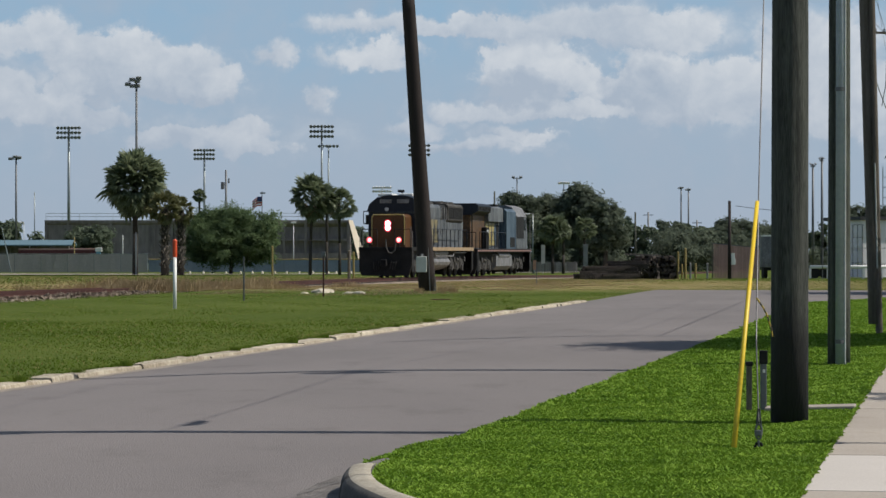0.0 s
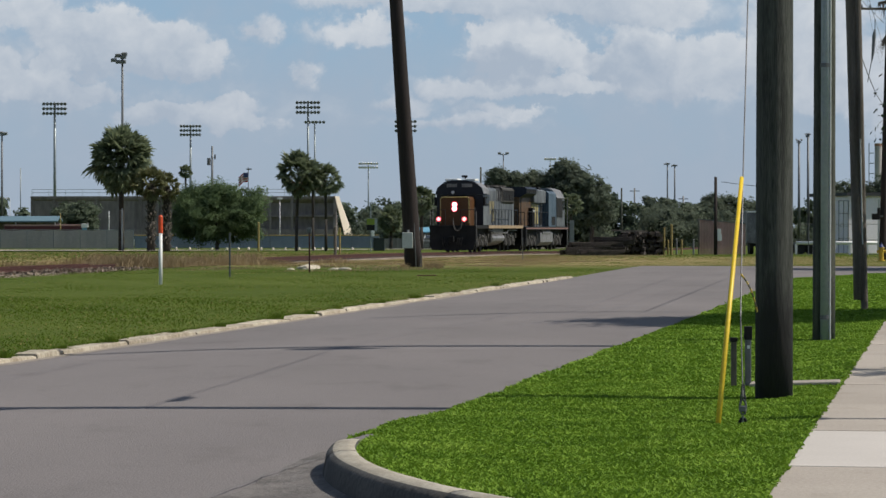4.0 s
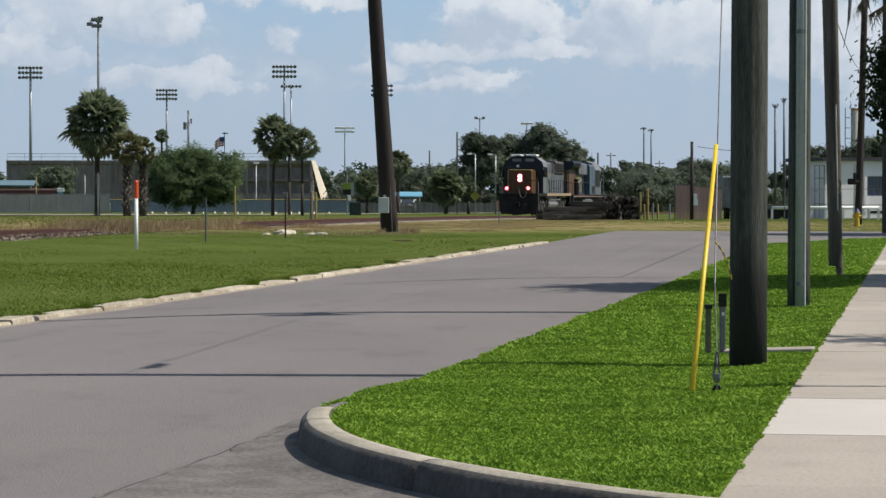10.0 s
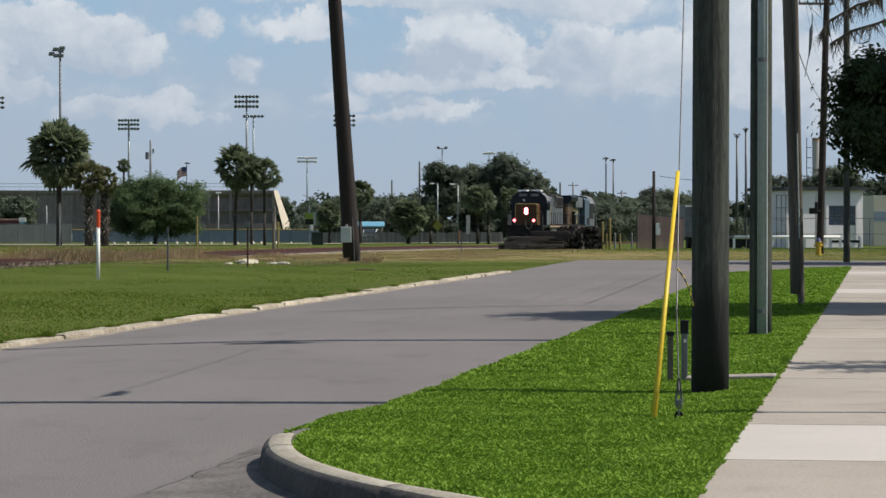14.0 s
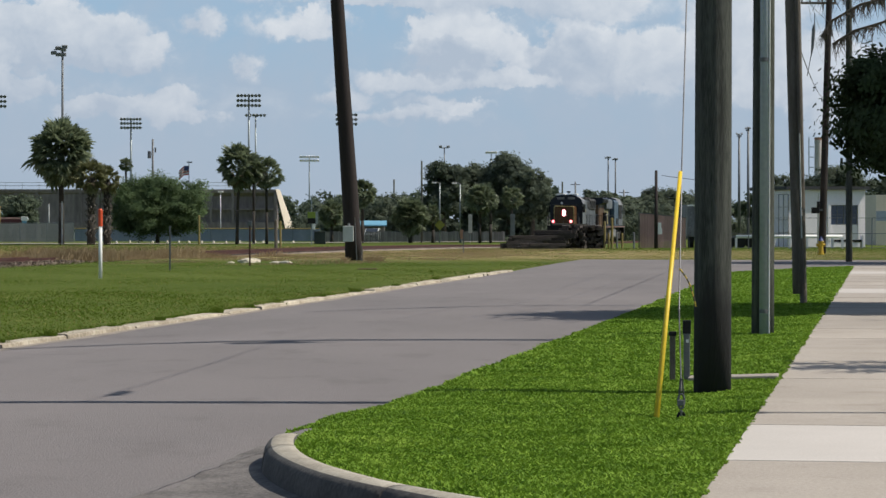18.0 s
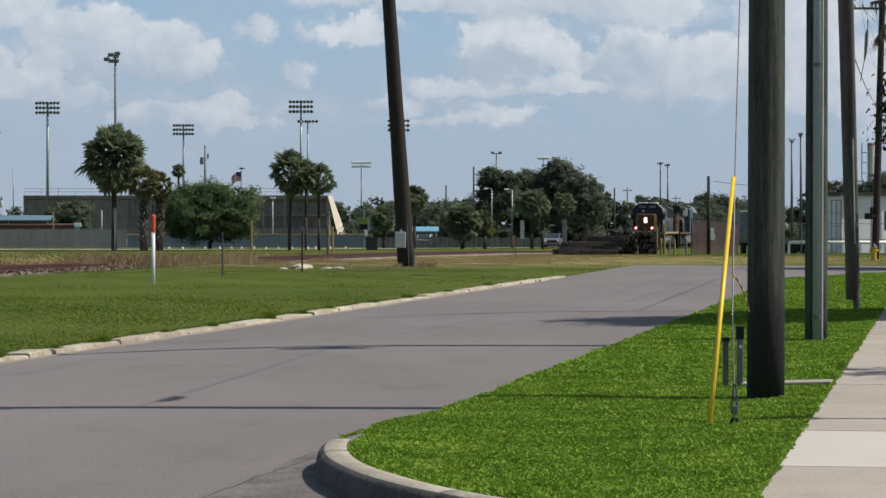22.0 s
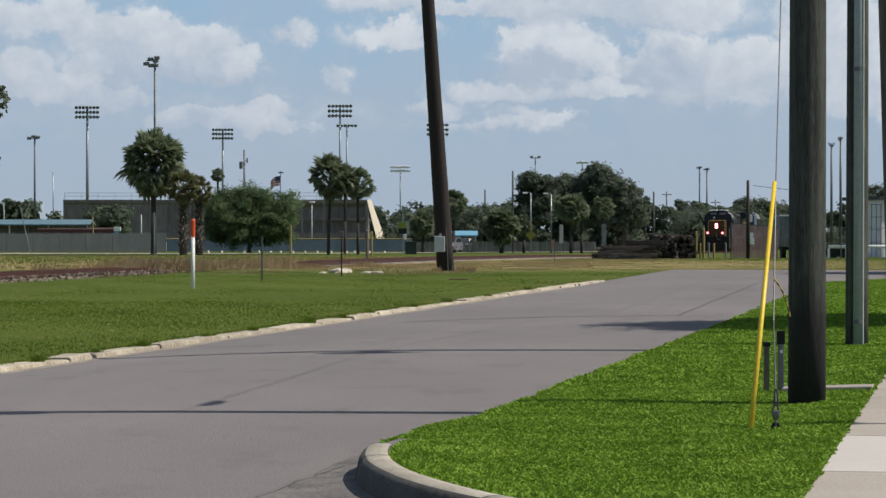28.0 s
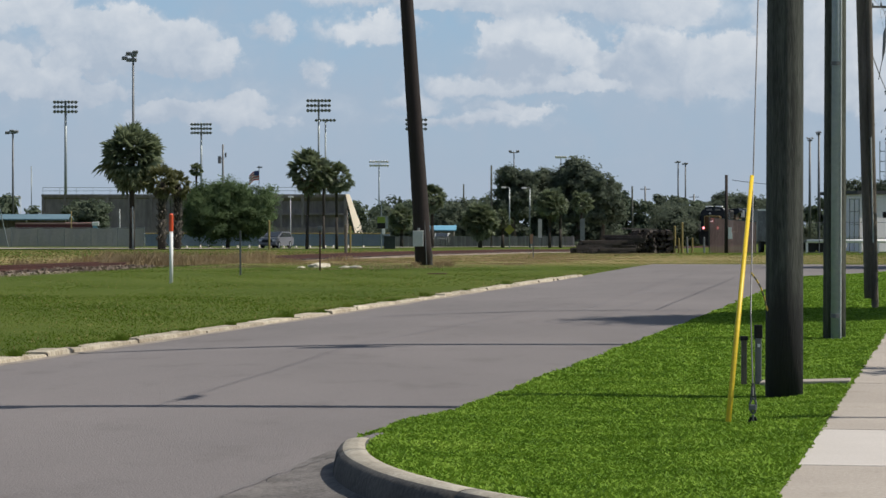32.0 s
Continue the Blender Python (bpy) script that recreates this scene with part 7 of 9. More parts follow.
light_tower(-34.884, 540, 21.912, 4.1, 1, 6, 0.22, "steel light tower with one row of lamps")
light_tower(-16.848, 520, 21.26, 4.1, 3, 6, 0.2, "steel stadium light tower behind a leaning pole")
# off-white lamps here: sunlight on the floodlight backs, painted as colour
light_tower(-29.184, 640, 16.22, 4.5, 2, 7, 0.2, "pale slim stadium light tower with two rows of lamps", OFF_WHITE)
light_tower(11.656, 620, 16.752, 2.6, 1, 5, 0.16, "pale light tower behind the oaks", OFF_WHITE)


def cluster_mast(x, y, ztop, r, kind, label, size=1.0):
    z = ground_z(y)
    t = thing("flood_mast", x, y, z, label, "light tower", "stadium light towers")
    h = ztop - z
    bm = bmesh.new()
    rod(bm, (0, 0, -0.4), (0, 0, h), r, r * 0.62, seg=12)
    part("mast", bm, STEEL_DARK, t, smooth=True)
    spots = {"tall": ((-1.0, -0.55), (-0.45, -0.75), (0.1, -0.75), (0.1, -0.2), (-0.5, 0.0), (0.25, 0.15)),
             "tee": ((-0.75, 0), (0.75, 0)), "tri": ((-0.8, -0.1), (-0.15, 0.15), (0.5, 0.05))}[kind]
    bm = bmesh.new()
    rod(bm, (min(s[0] for s in spots) * size, 0, h - 0.2), (max(s[0] for s in spots) * size, 0, h - 0.2), 0.06, seg=6)
    part("bracket", bm, STEEL_DARK, t)
    for dx, dz in spots:
        dx, dz = dx * size, dz * size
        bm = bmesh.new()
        box(bm, dx - 0.32 * size, -0.35, h + dz - 0.2 * size, dx + 0.32 * size, 0.25, h + dz + 0.18 * size, turn=Matrix.Rotation(0.2, 3, "X"), bevel=0.05)
        part("floodlight", bm, LAMP_GREY, t)
    return t


cluster_mast(-43.857, 330, 21.63, 0.19, "tall", "tall dark mast with a cluster of floodlights")
cluster_mast(-73.836, 420, 15.444, 0.2, "tri", "steel mast with three floodlights")
cluster_mast(0.924, 420, 12.504, 0.12, "tee", "slim mast with twin lamps rising over the oaks", 0.75)
cluster_mast(26.65, 250, 9.2, 0.14, "tee", "dark lamp mast with a short cross bar", 0.28)
cluster_mast(26.352, 240, 9.372, 0.14, "tri", "dark lamp mast beside another mast", 0.25)
cluster_mast(38.528, 640, 15.836, 0.22, "tri", "distant slim steel mast", 0.7)
cluster_mast(40.192, 640, 15.452, 0.24, "tri", "distant slim steel mast with antennas", 0.7)


def plain_pole(x, y, ztop, r, material, label, gear="", group="far poles"):
    z = ground_z(y)
    t = thing("utility_pole", x, y, z, label, "utility pole", group)
    bm = bmesh.new()
    rod(bm, (0, 0, -0.3), (0, 0, ztop - z), r, r * 0.75, seg=10)
    part("shaft", bm, material, t, smooth=True)
    h = ztop - z
    if "t" in gear:
        bm = bmesh.new()
        rod(bm, (-0.55, -0.1, h - 3.2), (-0.55, -0.1, h - 2.0), 0.3, seg=12)
        rod(bm, (-0.55, 0, h - 2.4), (0, 0, h - 2.4), 0.05, seg=6)
        part("transformer", bm, STEEL_DARK, t)
        bm = bmesh.new()
        rod(bm, (0.45, 0, h - 2.2), (0.45, 0, h - 1.4), 0.14, seg=8)
        part("cutout", bm, STEEL_DARK, t)
    if "a" in gear:
        bm = bmesh.new()
        box(bm, -0.9, -0.06, h - 0.6, 0.9, 0.06, h - 0.45)
        part("cross_arm", bm, material, t)
    if "m" in gear:
        for dz, w in ((1.65, 0.24), (1.25, 0.3)):
            bm = bmesh.new()
            box(bm, 0.12, -0.2, dz - 0.22, 0.12 + w, 0.0, dz + 0.22, bevel=0.02)
            part("meter_box", bm, WHITE, t, "white meter box")
    if "h" in gear:
        bm = bmesh.new()
        box(bm, -0.32, -0.2, h - 0.05, 0.32, 0.2, h + 0.16, bevel=0.04)
        part("lamp_head", bm, OFF_WHITE, t)
    if "l" in gear:
        bm = bmesh.new()
        tube(bm, [(0, 0, h), (-0.15, 0, h + 0.10), (-0.4, 0, h + 0.08)], 0.05, 8)
        part("arm", bm, LAMP_GREY, t)
        bm = bmesh.new()
        box(bm, -0.85, -0.14, h - 0.02, -0.35, 0.14, h + 0.14, bevel=0.05)
        part("lamp_head", bm, OFF_WHITE, t, "pale street lamp head")
    return t


plain_pole(-47.47, 470, 15.036, 0.22, STEEL_DARK, "distant dark pole with a transformer", "t")
plain_pole(-1.798, 310, 8.072, 0.13, WOOD_POLE, "dark pole among the oaks")
plain_pole(-6.864, 440, 7.924, 0.16, WOOD_POLE, "distant dark pole over the tree tops")
plain_pole(15.672, 203, 5.113, 0.14, WOOD_RED, "dark timber pole with white meter boxes before the shed", "m")
plain_pole(0.18, 300, 5.46, 0.085, STEEL, "pale street lamp pole", "l", "street lamps")
plain_pole(2.309, 296, 5.348, 0.085, STEEL, "pale street lamp pole", "l", "street lamps")
plain_pole(13.2, 300, 5.64, 0.12, WOOD_POLE, "dark pole behind the timber stacks")
plain_pole(25.272, 520, 8.676, 0.2, STEEL_DARK, "distant pole with a cross arm", "a")
plain_pole(34.216, 520, 7.22, 0.2, STEEL_DARK, "distant pole with a cross arm", "a")
plain_pole(-26.565, 345, 4.95, 0.055, OFF_WHITE, "pale lamp post before the grandstand", "h")
plain_pole(-87.984, 520, 12.42, 0.12, STEEL, "distant thin mast behind the dugout")
plain_pole(-78.456, 420, 5.7, 0.09, CONDUIT_PALE, "pale post behind the dugout")
cable("service_cable", (16.078, 203, 4.748), (19.228, 190, 4.122), 0.05, 0.02, "dark service cable running to the shed")
cable("service_cable", (6.13, 48.42, 4.66), (20.56, 149.85, 8.04), 0.35, 0.011, "dark slack cable between the poles")
cable("service_cable", (6.09, 48.42, 6.2), (20.6, 149.85, 10.5), 0.0, 0.006, "dark slack cable between the poles")
cable("service_cable", (6.1, 48.42, 5.5), (14.99, 102.9, 8.2), 0.1, 0.005, "dark slack cable between the poles")
drop = thing("drop_splice", 11.328, 85.0, 7.75, "slim black splice case hanging down from a cable", "splice case")
bm = bmesh.new()
rod(bm, (0, 0, 0), (0, 0, -0.34), 0.014, seg=6)
part("lead", bm, WIRE, drop)
bm = bmesh.new()
rod(bm, (-0.10, 0, -1.25), (-0.22, 0, -1.9), 0.012, seg=6)
part("tail", bm, WIRE, drop)
bm = bmesh.new()
rod(bm, (0, 0, -0.32), (-0.03, 0, -0.50), 0.02, 0.055, seg=12)
rod(bm, (-0.03, 0, -0.50), (-0.06, 0, -1.0), 0.055, 0.045, seg=12)
rod(bm, (-0.06, 0, -1.0), (-0.10, 0, -1.30), 0.045, 0.015, seg=12)
part("case", bm, STEEL_DARK, drop)

plain_pole(-72.66, 420, 5.784, 0.06, CONDUIT_PALE, "slim pale lamp post behind the dugout", "l", "street lamps")
plain_pole(-55.1, 400, 3.8, 0.08, CONDUIT_PALE, "pale post before the grandstand")
plain_pole(-35.0, 263, 3.27, 0.07, CONDUIT_PALE, "pale grey post beside the tall palm")
plain_pole(-52.7, 340, 3.2, 0.07, YELLOW_OLD, "faded yellow foul post beside the dugout")
tilt = thing("leaning_post", -56.147, 316.5, ground_z(316.5), "thin weathered grey post leaning before the windscreen fence", "post")
bm = bmesh.new()
rod(bm, (0, 0, -0.2), (-1.139, 0, 4.222 - ground_z(316.5)), 0.07, 0.05, seg=8)
part("shaft", bm, STEEL, tilt)

# leaning pole before the rails, with a meter box
LP = (-3.197, 108.0, ground_z(108))
leaner = pole_thing("leaning_pole", LP, (-3.931, 107.0, 11.479), 0.33, 0.24, WOOD_RED, "leaning dark brown timber pole with a grey meter box", seed=15)
bm = bmesh.new()
box(bm, -0.42, -0.62, 0.72, -0.02, -0.36, 1.32, bevel=0.02)
mb = part("meter_box", bm, CONDUIT_PALE, leaner, "pale grey meter box")
bm = bmesh.new()
rod(bm, (-0.2, -0.5, 1.32), (-0.2, -0.5, 1.42), 0.05, seg=8)
part("box_hood", bm, LAMP_GREY, mb)
# added strip that imitates the sunlit right edge of the pole
bm = bmesh.new()
rod(bm, (0.10, -0.36, 0.0), (-0.02, -0.44, 2.6), 0.020, seg=8)
part("conduit", bm, STEEL_DARK, leaner, "dull grey strip standing for the pole's sunlit edge")
bm = bmesh.new()
rod(bm, (0.02, 0.0, -0.1), (-0.04, 0, 0.50), 0.325, 0.345, seg=20)
part("tar_band", bm, TAR, leaner)


def grandstand():
    y = 455.0
    z = ground_z(y)
    x0, x1, zt = -75.166, -26.117, 6.505
    g = thing("grandstand", x0, y, z, "long grey concrete and steel grandstand with a pale slanted end wall", "grandstand")
    o = Vector((x0, y, z))
    w, h = x1 - x0, zt - z
    bm = bmesh.new()
    prism(bm, [(0.0, h - 0.5), (0.0, h), (9.0, 2.2), (9.0, 1.8)], 0, 0, w)
    part("seating_deck", bm, STAND, g, "dark underside of the seating deck")
    bm = bmesh.new()
    box(bm, 0, 0.0, 0.0, w, 0.35, h * 0.30)
    part("base_wall", bm, STAND, g)
    bm = bmesh.new()
    box(bm, w * 0.42, 0.0, h * 0.56, w, 1.0, h * 0.60)
    part("walkway", bm, STAND, g)
    bm = bmesh.new()
    box(bm, 0, 0.36, h * 0.30, w * 0.42, 0.6, h - 0.3)
    box(bm, w * 0.42, 1.0, h * 0.30, w, 1.3, h - 0.3)
    part("rear_wall", bm, STAND, g)
    bm = bmesh.new()
    box(bm, -0.2, -0.12, h - 0.25, w + 0.1, 0.2, h + 0.02)
    part("top_beam", bm, STAND, g)
    n = 14
    for k in range(n + 1):
        xx = w * k / n
        bm = bmesh.new()
        box(bm, xx - 0.2, 0.05, 0, xx + 0.2, 0.40, h - 0.25)
        part("column", bm, STAND, g)
    for k in range(19):
        xx = w * k / 18
        bm = bmesh.new()
        rod(bm, (xx, 0.1, h), (xx, 0.1, h + 1.15), 0.03, seg=6)
        part("railing_post", bm, STEEL, g)
    for dz in (0.6, 1.12):
        bm = bmesh.new()
        rod(bm, (0, 0.1, h + dz), (w, 0.1, h + dz), 0.03, seg=6)
        part("railing", bm, STEEL, g)
    bm = bmesh.new()
    run = 2.457
    prism(bm, [(w, h), (w + 0.55, h), (w + run + 0.6, 0.0), (w + run - 0.75, 0.0)], 1, -0.5, 0.4)
    for v in bm.verts:
        v.co.y += (v.co.x - w) * 1.9
    part("end_wall", bm, STAND_PALE, g, "pale slanted concrete end wall")
    bm = bmesh.new()
    prism(bm, [(0.0, h - 0.3), (0.5, h - 0.3), (9.0, 0.0), (0.0, 0.0)], 0, w - 0.3, w)
    part("side_wall", bm, STAND, g)


grandstand()


def windscreen_fence(y, x0, x1, ztop, zlow, material, label, step=3.0, rail=STEEL):
    z = ground_z(y)
    f = thing("fence", x0, y, z, label, "fence", "fences of the ball fields")
    n = max(2, int((x1 - x0) / step))
    for k in range(n + 1):
        bm = bmesh.new()
        xx = (x1 - x0) * k / n
        rod(bm, (xx, 0, -0.2), (xx, 0, ztop - z + 0.08), 0.04, seg=6)
        part("post", bm, STEEL, f)
    for k in range(n):
        a, b = (x1 - x0) * k / n + 0.03, (x1 - x0) * (k + 1) / n - 0.03
        bm = bmesh.new()
        m = 5
        top = [bm.verts.new((a + (b - a) * i / m, -0.05 + 0.015 * math.sin(i * 2.2 + k), ztop - z - 0.05 * math.sin(math.pi * i / m))) for i in range(m + 1)]
        low = [bm.verts.new((a + (b - a) * i / m, -0.05 + 0.015 * math.sin(i * 1.7 + k * 2), zlow)) for i in range(m + 1)]
        for i in range(m):
            bm.faces.new((low[i], low[i + 1], top[i + 1], top[i]))
        bmesh.ops.solidify(bm, geom=bm.faces[:], thickness=0.012)
        part("screen", bm, material, f)
    bm = bmesh.new()
    rod(bm, (0, 0, ztop - z + 0.03), (x1 - x0, 0, ztop - z + 0.03), 0.03 if rail is STEEL else 0.07, seg=6)
    part("top_rail", bm, rail, f)


windscreen_fence(318, -65.126, -41.022, 1.182, 0.05, FENCE_GREY, "chain-link fence covered with a grey windscreen")
windscreen_fence(330, -42.438, -13.794, 0.51, 0.05, FENCE_BLUE, "low chain-link fence with a blue windscreen and a yellow top rail", rail=YELLOW_OLD)


def board_fence(y, x0, x1, ztop):
    z = ground_z(y)
    f = thing("wooden_fence", x0, y, z, "weathered grey upright-board wooden fence", "fence")
    rnd = random.Random(4)
    bm = bmesh.new()
    box(bm, 0, 0, 0, 0.19, 0.03, ztop - z, bevel=0.004)
    me = mesh_of("board", bm, WOOD_BOARD)
    n = int((x1 - x0) / 0.205)
    for k in range(n):
        ob = new("board", me)
        ob.parent = f
        ob.matrix_basis = pose(k * 0.205, 0, rnd.uniform(-0.08, 0.03))


WOOD_BOARD = surface("grey_boards", (0.13, 0.125, 0.12), (0.22, 0.21, 0.20), 0.9, 1.0, 12.0, 0.2, jitter=0.25)
board_fence(326, -13.627, 7.889, 0.261)


PAD_RED = surface("dark_red_padding", (0.085, 0.020, 0.024), (0.135, 0.034, 0.038), 0.7, 0.6, 6.0, 0.1)


def dugout():
    y = 345.0
    z = ground_z(y)
    x0, x1 = -71.001, -53.751
    d = thing("dugout", x0, y, z, "low dugout with a blue metal roof and brown rail", "dugout")
    w, h = x1 - x0, 2.742 - z
    bm = bmesh.new()
    prism(bm, [(-0.6, h - 0.45), (1.6, h + 0.15), (3.8, h - 0.45), (3.8, h - 0.6), (1.6, h), (-0.6, h - 0.6)], 0, -0.4, w)
    part("roof", bm, BLUE_ROOF, d, "blue metal roof")
    bm = bmesh.new()
    box(bm, 0, 2.9, 0, w - 0.3, 3.1, h - 0.5)
    part("rear_wall", bm, STAND, d)
    for k in range(8):
        bm = bmesh.new()
        xx = (w - 0.4) * k / 7
        rod(bm, (xx, 0, 0), (xx, 0, h - 0.4), 0.07, seg=8)
        part("post", bm, OFF_WHITE if k % 2 else WOOD_GREY, d)
    bm = bmesh.new()
    box(bm, w * 0.62, -0.35, 1.017 - z, w + 3.1, -0.2, 1.66 - z)
    part("rail_board", bm, PAD_RED, d, "dark red padded rail")
    bm = bmesh.new()
    box(bm, w * 0.62, -0.40, 1.665 - z, w + 3.1, -0.15, 1.86 - z, bevel=0.03)
    part("rail_cap", bm, BROWN_METAL, d, "pinkish faded top rail")
    bm = bmesh.new()
    box(bm, w + 2.898, -0.6, 1.46 - z, w + 3.75, -0.3, 1.95 - z, bevel=0.05)
    eq = part("equipment_box", bm, WHITE, d, "white equipment box on a pale blue stand")
    bm = bmesh.new()
    box(bm, w + 3.0, -0.58, 0.3, w + 3.55, -0.32, 1.455 - z, bevel=0.03)
    part("stand", bm, ROOF_CYAN, eq, "pale blue stand")


dugout()


def flag_pole():
    y = 430.0
    z = ground_z(y)
    p = thing("flag_pole", -37.926, y, z, "flag pole with a red and white striped flag flying", "flag pole")
    h = 10.616 - z
    bm = bmesh.new()
    rod(bm, (0, 0, 0), (0, 0, h), 0.09, 0.05, seg=8)
    part("pole", bm, STEEL_DARK, p)
    bm = bmesh.new()
    box(bm, -0.3, -0.1, h - 0.35, 0.5, 0.1, h - 0.15)
    part("lamp", bm, LAMP_GREY, p)
    red = surface("flag_red", (0.42, 0.05, 0.05), (0.52, 0.08, 0.07), 0.8, 1, 8, 0)
    blue = surface("flag_blue", (0.03, 0.04, 0.12), (0.05, 0.07, 0.18), 0.8, 1, 8, 0)
    fw, fh, n = 1.5, 1.40, 12
    for k in range(7):
        bm = bmesh.new()
        z0, z1 = h - 0.7 - fh * k / 7, h - 0.7 - fh * (k + 1) / 7
        row = []
        for i in range(n + 1):
            f = i / n
            yy, dz = 0.18 * math.sin(f * 7), -0.55 * f * f - 0.20 * f - 0.07 * math.sin(f * 9)
            row.append((bm.verts.new((-f * fw, yy, z0 + dz)), bm.verts.new((-f * fw, yy, z1 + dz + 0.005))))
        for a, b in zip(row, row[1:]):
            bm.faces.new((a[0], b[0], b[1], a[1]))
        bmesh.ops.solidify(bm, geom=bm.faces[:], thickness=0.01)
        part("flag_stripe", bm, red if k % 2 == 0 else WHITE, p)
    bm = bmesh.new()
    box(bm, -0.72, -0.14, h - 0.86 - fh * 0.46, -0.02, 0.20, h - 0.80)
    part("flag_canton", bm, blue, p)


flag_pole()


def flashing_sign():
    y = 270.0
    z = ground_z(y)
    s = thing("warning_sign", -12.096, y, z, "yellow-green warning sign with solar panel on a steel post", "road sign")
    h = 3.876 - z
    bm = bmesh.new()
    rod(bm, (0, 0, -0.2), (0, 0, h), 0.06, seg=8)
    part("post", bm, STEEL, s)
    bm = bmesh.new()
    box(bm, -0.65, -0.3, h - 0.1, 0.45, 0.3, h - 0.04, turn=Matrix.Rotation(0.45, 3, "Y"))
    part("solar_panel", bm, STEEL, s)
    green = surface("sign_yellow_green", (0.16, 0.22, 0.02), (0.22, 0.29, 0.03), 0.5, 1, 8, 0)
    bm = bmesh.new()
    box(bm, -0.38, -0.1, 1.74 - z, 0.38, -0.06, 2.33 - z, bevel=0.01)
    part("sign_panel", bm, green, s, "yellow-green sign panel")
    bm = bmesh.new()
    box(bm, -0.38, -0.1, 1.20 - z, 0.38, -0.05, 1.73 - z)
    part("message_board", bm, SOOT, s, "dark message board")
    bm = bmesh.new()
    box(bm, -0.30, -0.05, 1.15 - z, 0.62, -0.01, 2.36 - z, bevel=0.01)
    part("backing", bm, STEEL, s, "pale metal backing board")
    bm = bmesh.new()
    box(bm, 0.08, -0.2, 0.636 - z, 0.36, 0.0, 1.176 - z, bevel=0.02)
    part("control_box", bm, WHITE, s)


flashing_sign()


def utility_cabinet(x, y, w, h):
    c = thing("utility_cabinet", x, y, ground_z(y), "dark green metal utility cabinet in the grass by the far road", "cabinet")
    bm = bmesh.new()
    box(bm, -w / 2, -0.4, 0.0, w / 2, 0.4, h - 0.08, bevel=0.02)
    part("body", bm, CABINET_GREEN, c)
    bm = bmesh.new()
    box(bm, -w / 2 - 0.04, -0.45, h - 0.08, w / 2 + 0.04, 0.45, h, bevel=0.02)
    part("lid", bm, CABINET_GREEN, c)
    for sx in (-1, 1):
        bm = bmesh.new()
        box(bm, sx * w / 4 - w / 4 + 0.03, -0.425, 0.08, sx * w / 4 + w / 4 - 0.03, -0.40, h - 0.14, bevel=0.006)
        part("door", bm, CABINET_GREEN, c)


CABINET_GREEN = surface("dark_green_cabinet", (0.014, 0.020, 0.018), (0.030, 0.040, 0.034), 0.6, 1.0, 9.0, 0.05)
utility_cabinet(-11.5, 275, 1.1, 1.25)


def shelter():
    y = 336.0
    z = ground_z(y)
    s = thing("shelter", -8.198, y, z, "small grey hut with a bright blue roof", "shelter")
    w = 4.166 / 2
    bm = bmesh.new()
    prism(bm, [(-1.2, 0.962 - z), (0.6, 1.5 - z), (2.4, 0.962 - z), (2.4, 0.828 - z), (0.6, 1.366 - z), (-1.2, 0.828 - z)], 0, -w, w)
    part("roof", bm, ROOF_CYAN, s, "bright blue roof")
    bm = bmesh.new()
    box(bm, -w + 0.3, 0.0, 0, w - 0.3, 2.2, 1.03 - z)
    part("wall", bm, STAND, s)


shelter()


def small_sign(x, y, ztop, w, hh, material, label, tip=0):
    z = ground_z(y)
    s = thing("road_sign", x, y, z, label, "road sign", "small signs along the far road")
    bm = bmesh.new()
    rod(bm, (0, 0, -0.2), (0, 0, ztop - z), 0.035, seg=6)
    part("post", bm, STEEL, s)
    bm = bmesh.new()
    box(bm, -w / 2, -0.06, ztop - z - hh, w / 2, -0.035, ztop - z, turn=Matrix.Rotation(radians(tip), 3, "Y"), bevel=0.008)
    part("panel", bm, material, s)


small_sign(0.174, 290, 1.442, 0.78, 0.78, surface("diamond_yellow", (0.17, 0.16, 0.015), (0.25, 0.235, 0.02), 0.5, 1, 8, 0), "yellow-green diamond warning sign on a post", 45)
small_sign(2.394, 285, 0.588, 0.34, 0.95, MARKER_DULL, "faded orange and white marker panel")
small_sign(3.306, 290, 2.138, 0.4, 1.9, FENCE_GREY, "tall pale grey sign panel")
small_sign(7.392, 280, 2.172, 0.45, 2.3, LAMP_GREY, "tall pale grey signal cabinet on a post")


# ---------- far road, its parked and passing cars ----------
def far_road():
    line = [(-150, 300), (-90, 282), (-58, 270), (-38, 266), (-22.4, 270), (-14.4, 284), (-8.2, 296), (0.4, 310), (4.9, 317), (10.4, 326), (15.2, 352), (16.0, 470)]
    bm = bmesh.new()
    rows = []
    for i, (x, y) in enumerate(line):
        d = Vector((line[min(i + 1, len(line) - 1)][0] - line[max(i - 1, 0)][0], line[min(i + 1, len(line) - 1)][1] - line[max(i - 1, 0)][1])).normalized()
        q = Vector((d.y, -d.x))
        w = 9.0 if x < -35 else 4.5 if x < -20 else 2.6
        rows.append([bm.verts.new((x + q.x * s * w, y + q.y * s * w, ground_z(y + q.y * s * w) + 0.10)) for s in (-1, 1)])
    for a, b in zip(rows, rows[1:]):
        bm.faces.new((a[0], a[1], b[1], b[0]))
    bmesh.ops.recalc_face_normals(bm, faces=bm.faces[:])
    solid("far_road", bm, CONCRETE, "pale concrete road running beyond the railway", "road", kind="structure")


far_road()


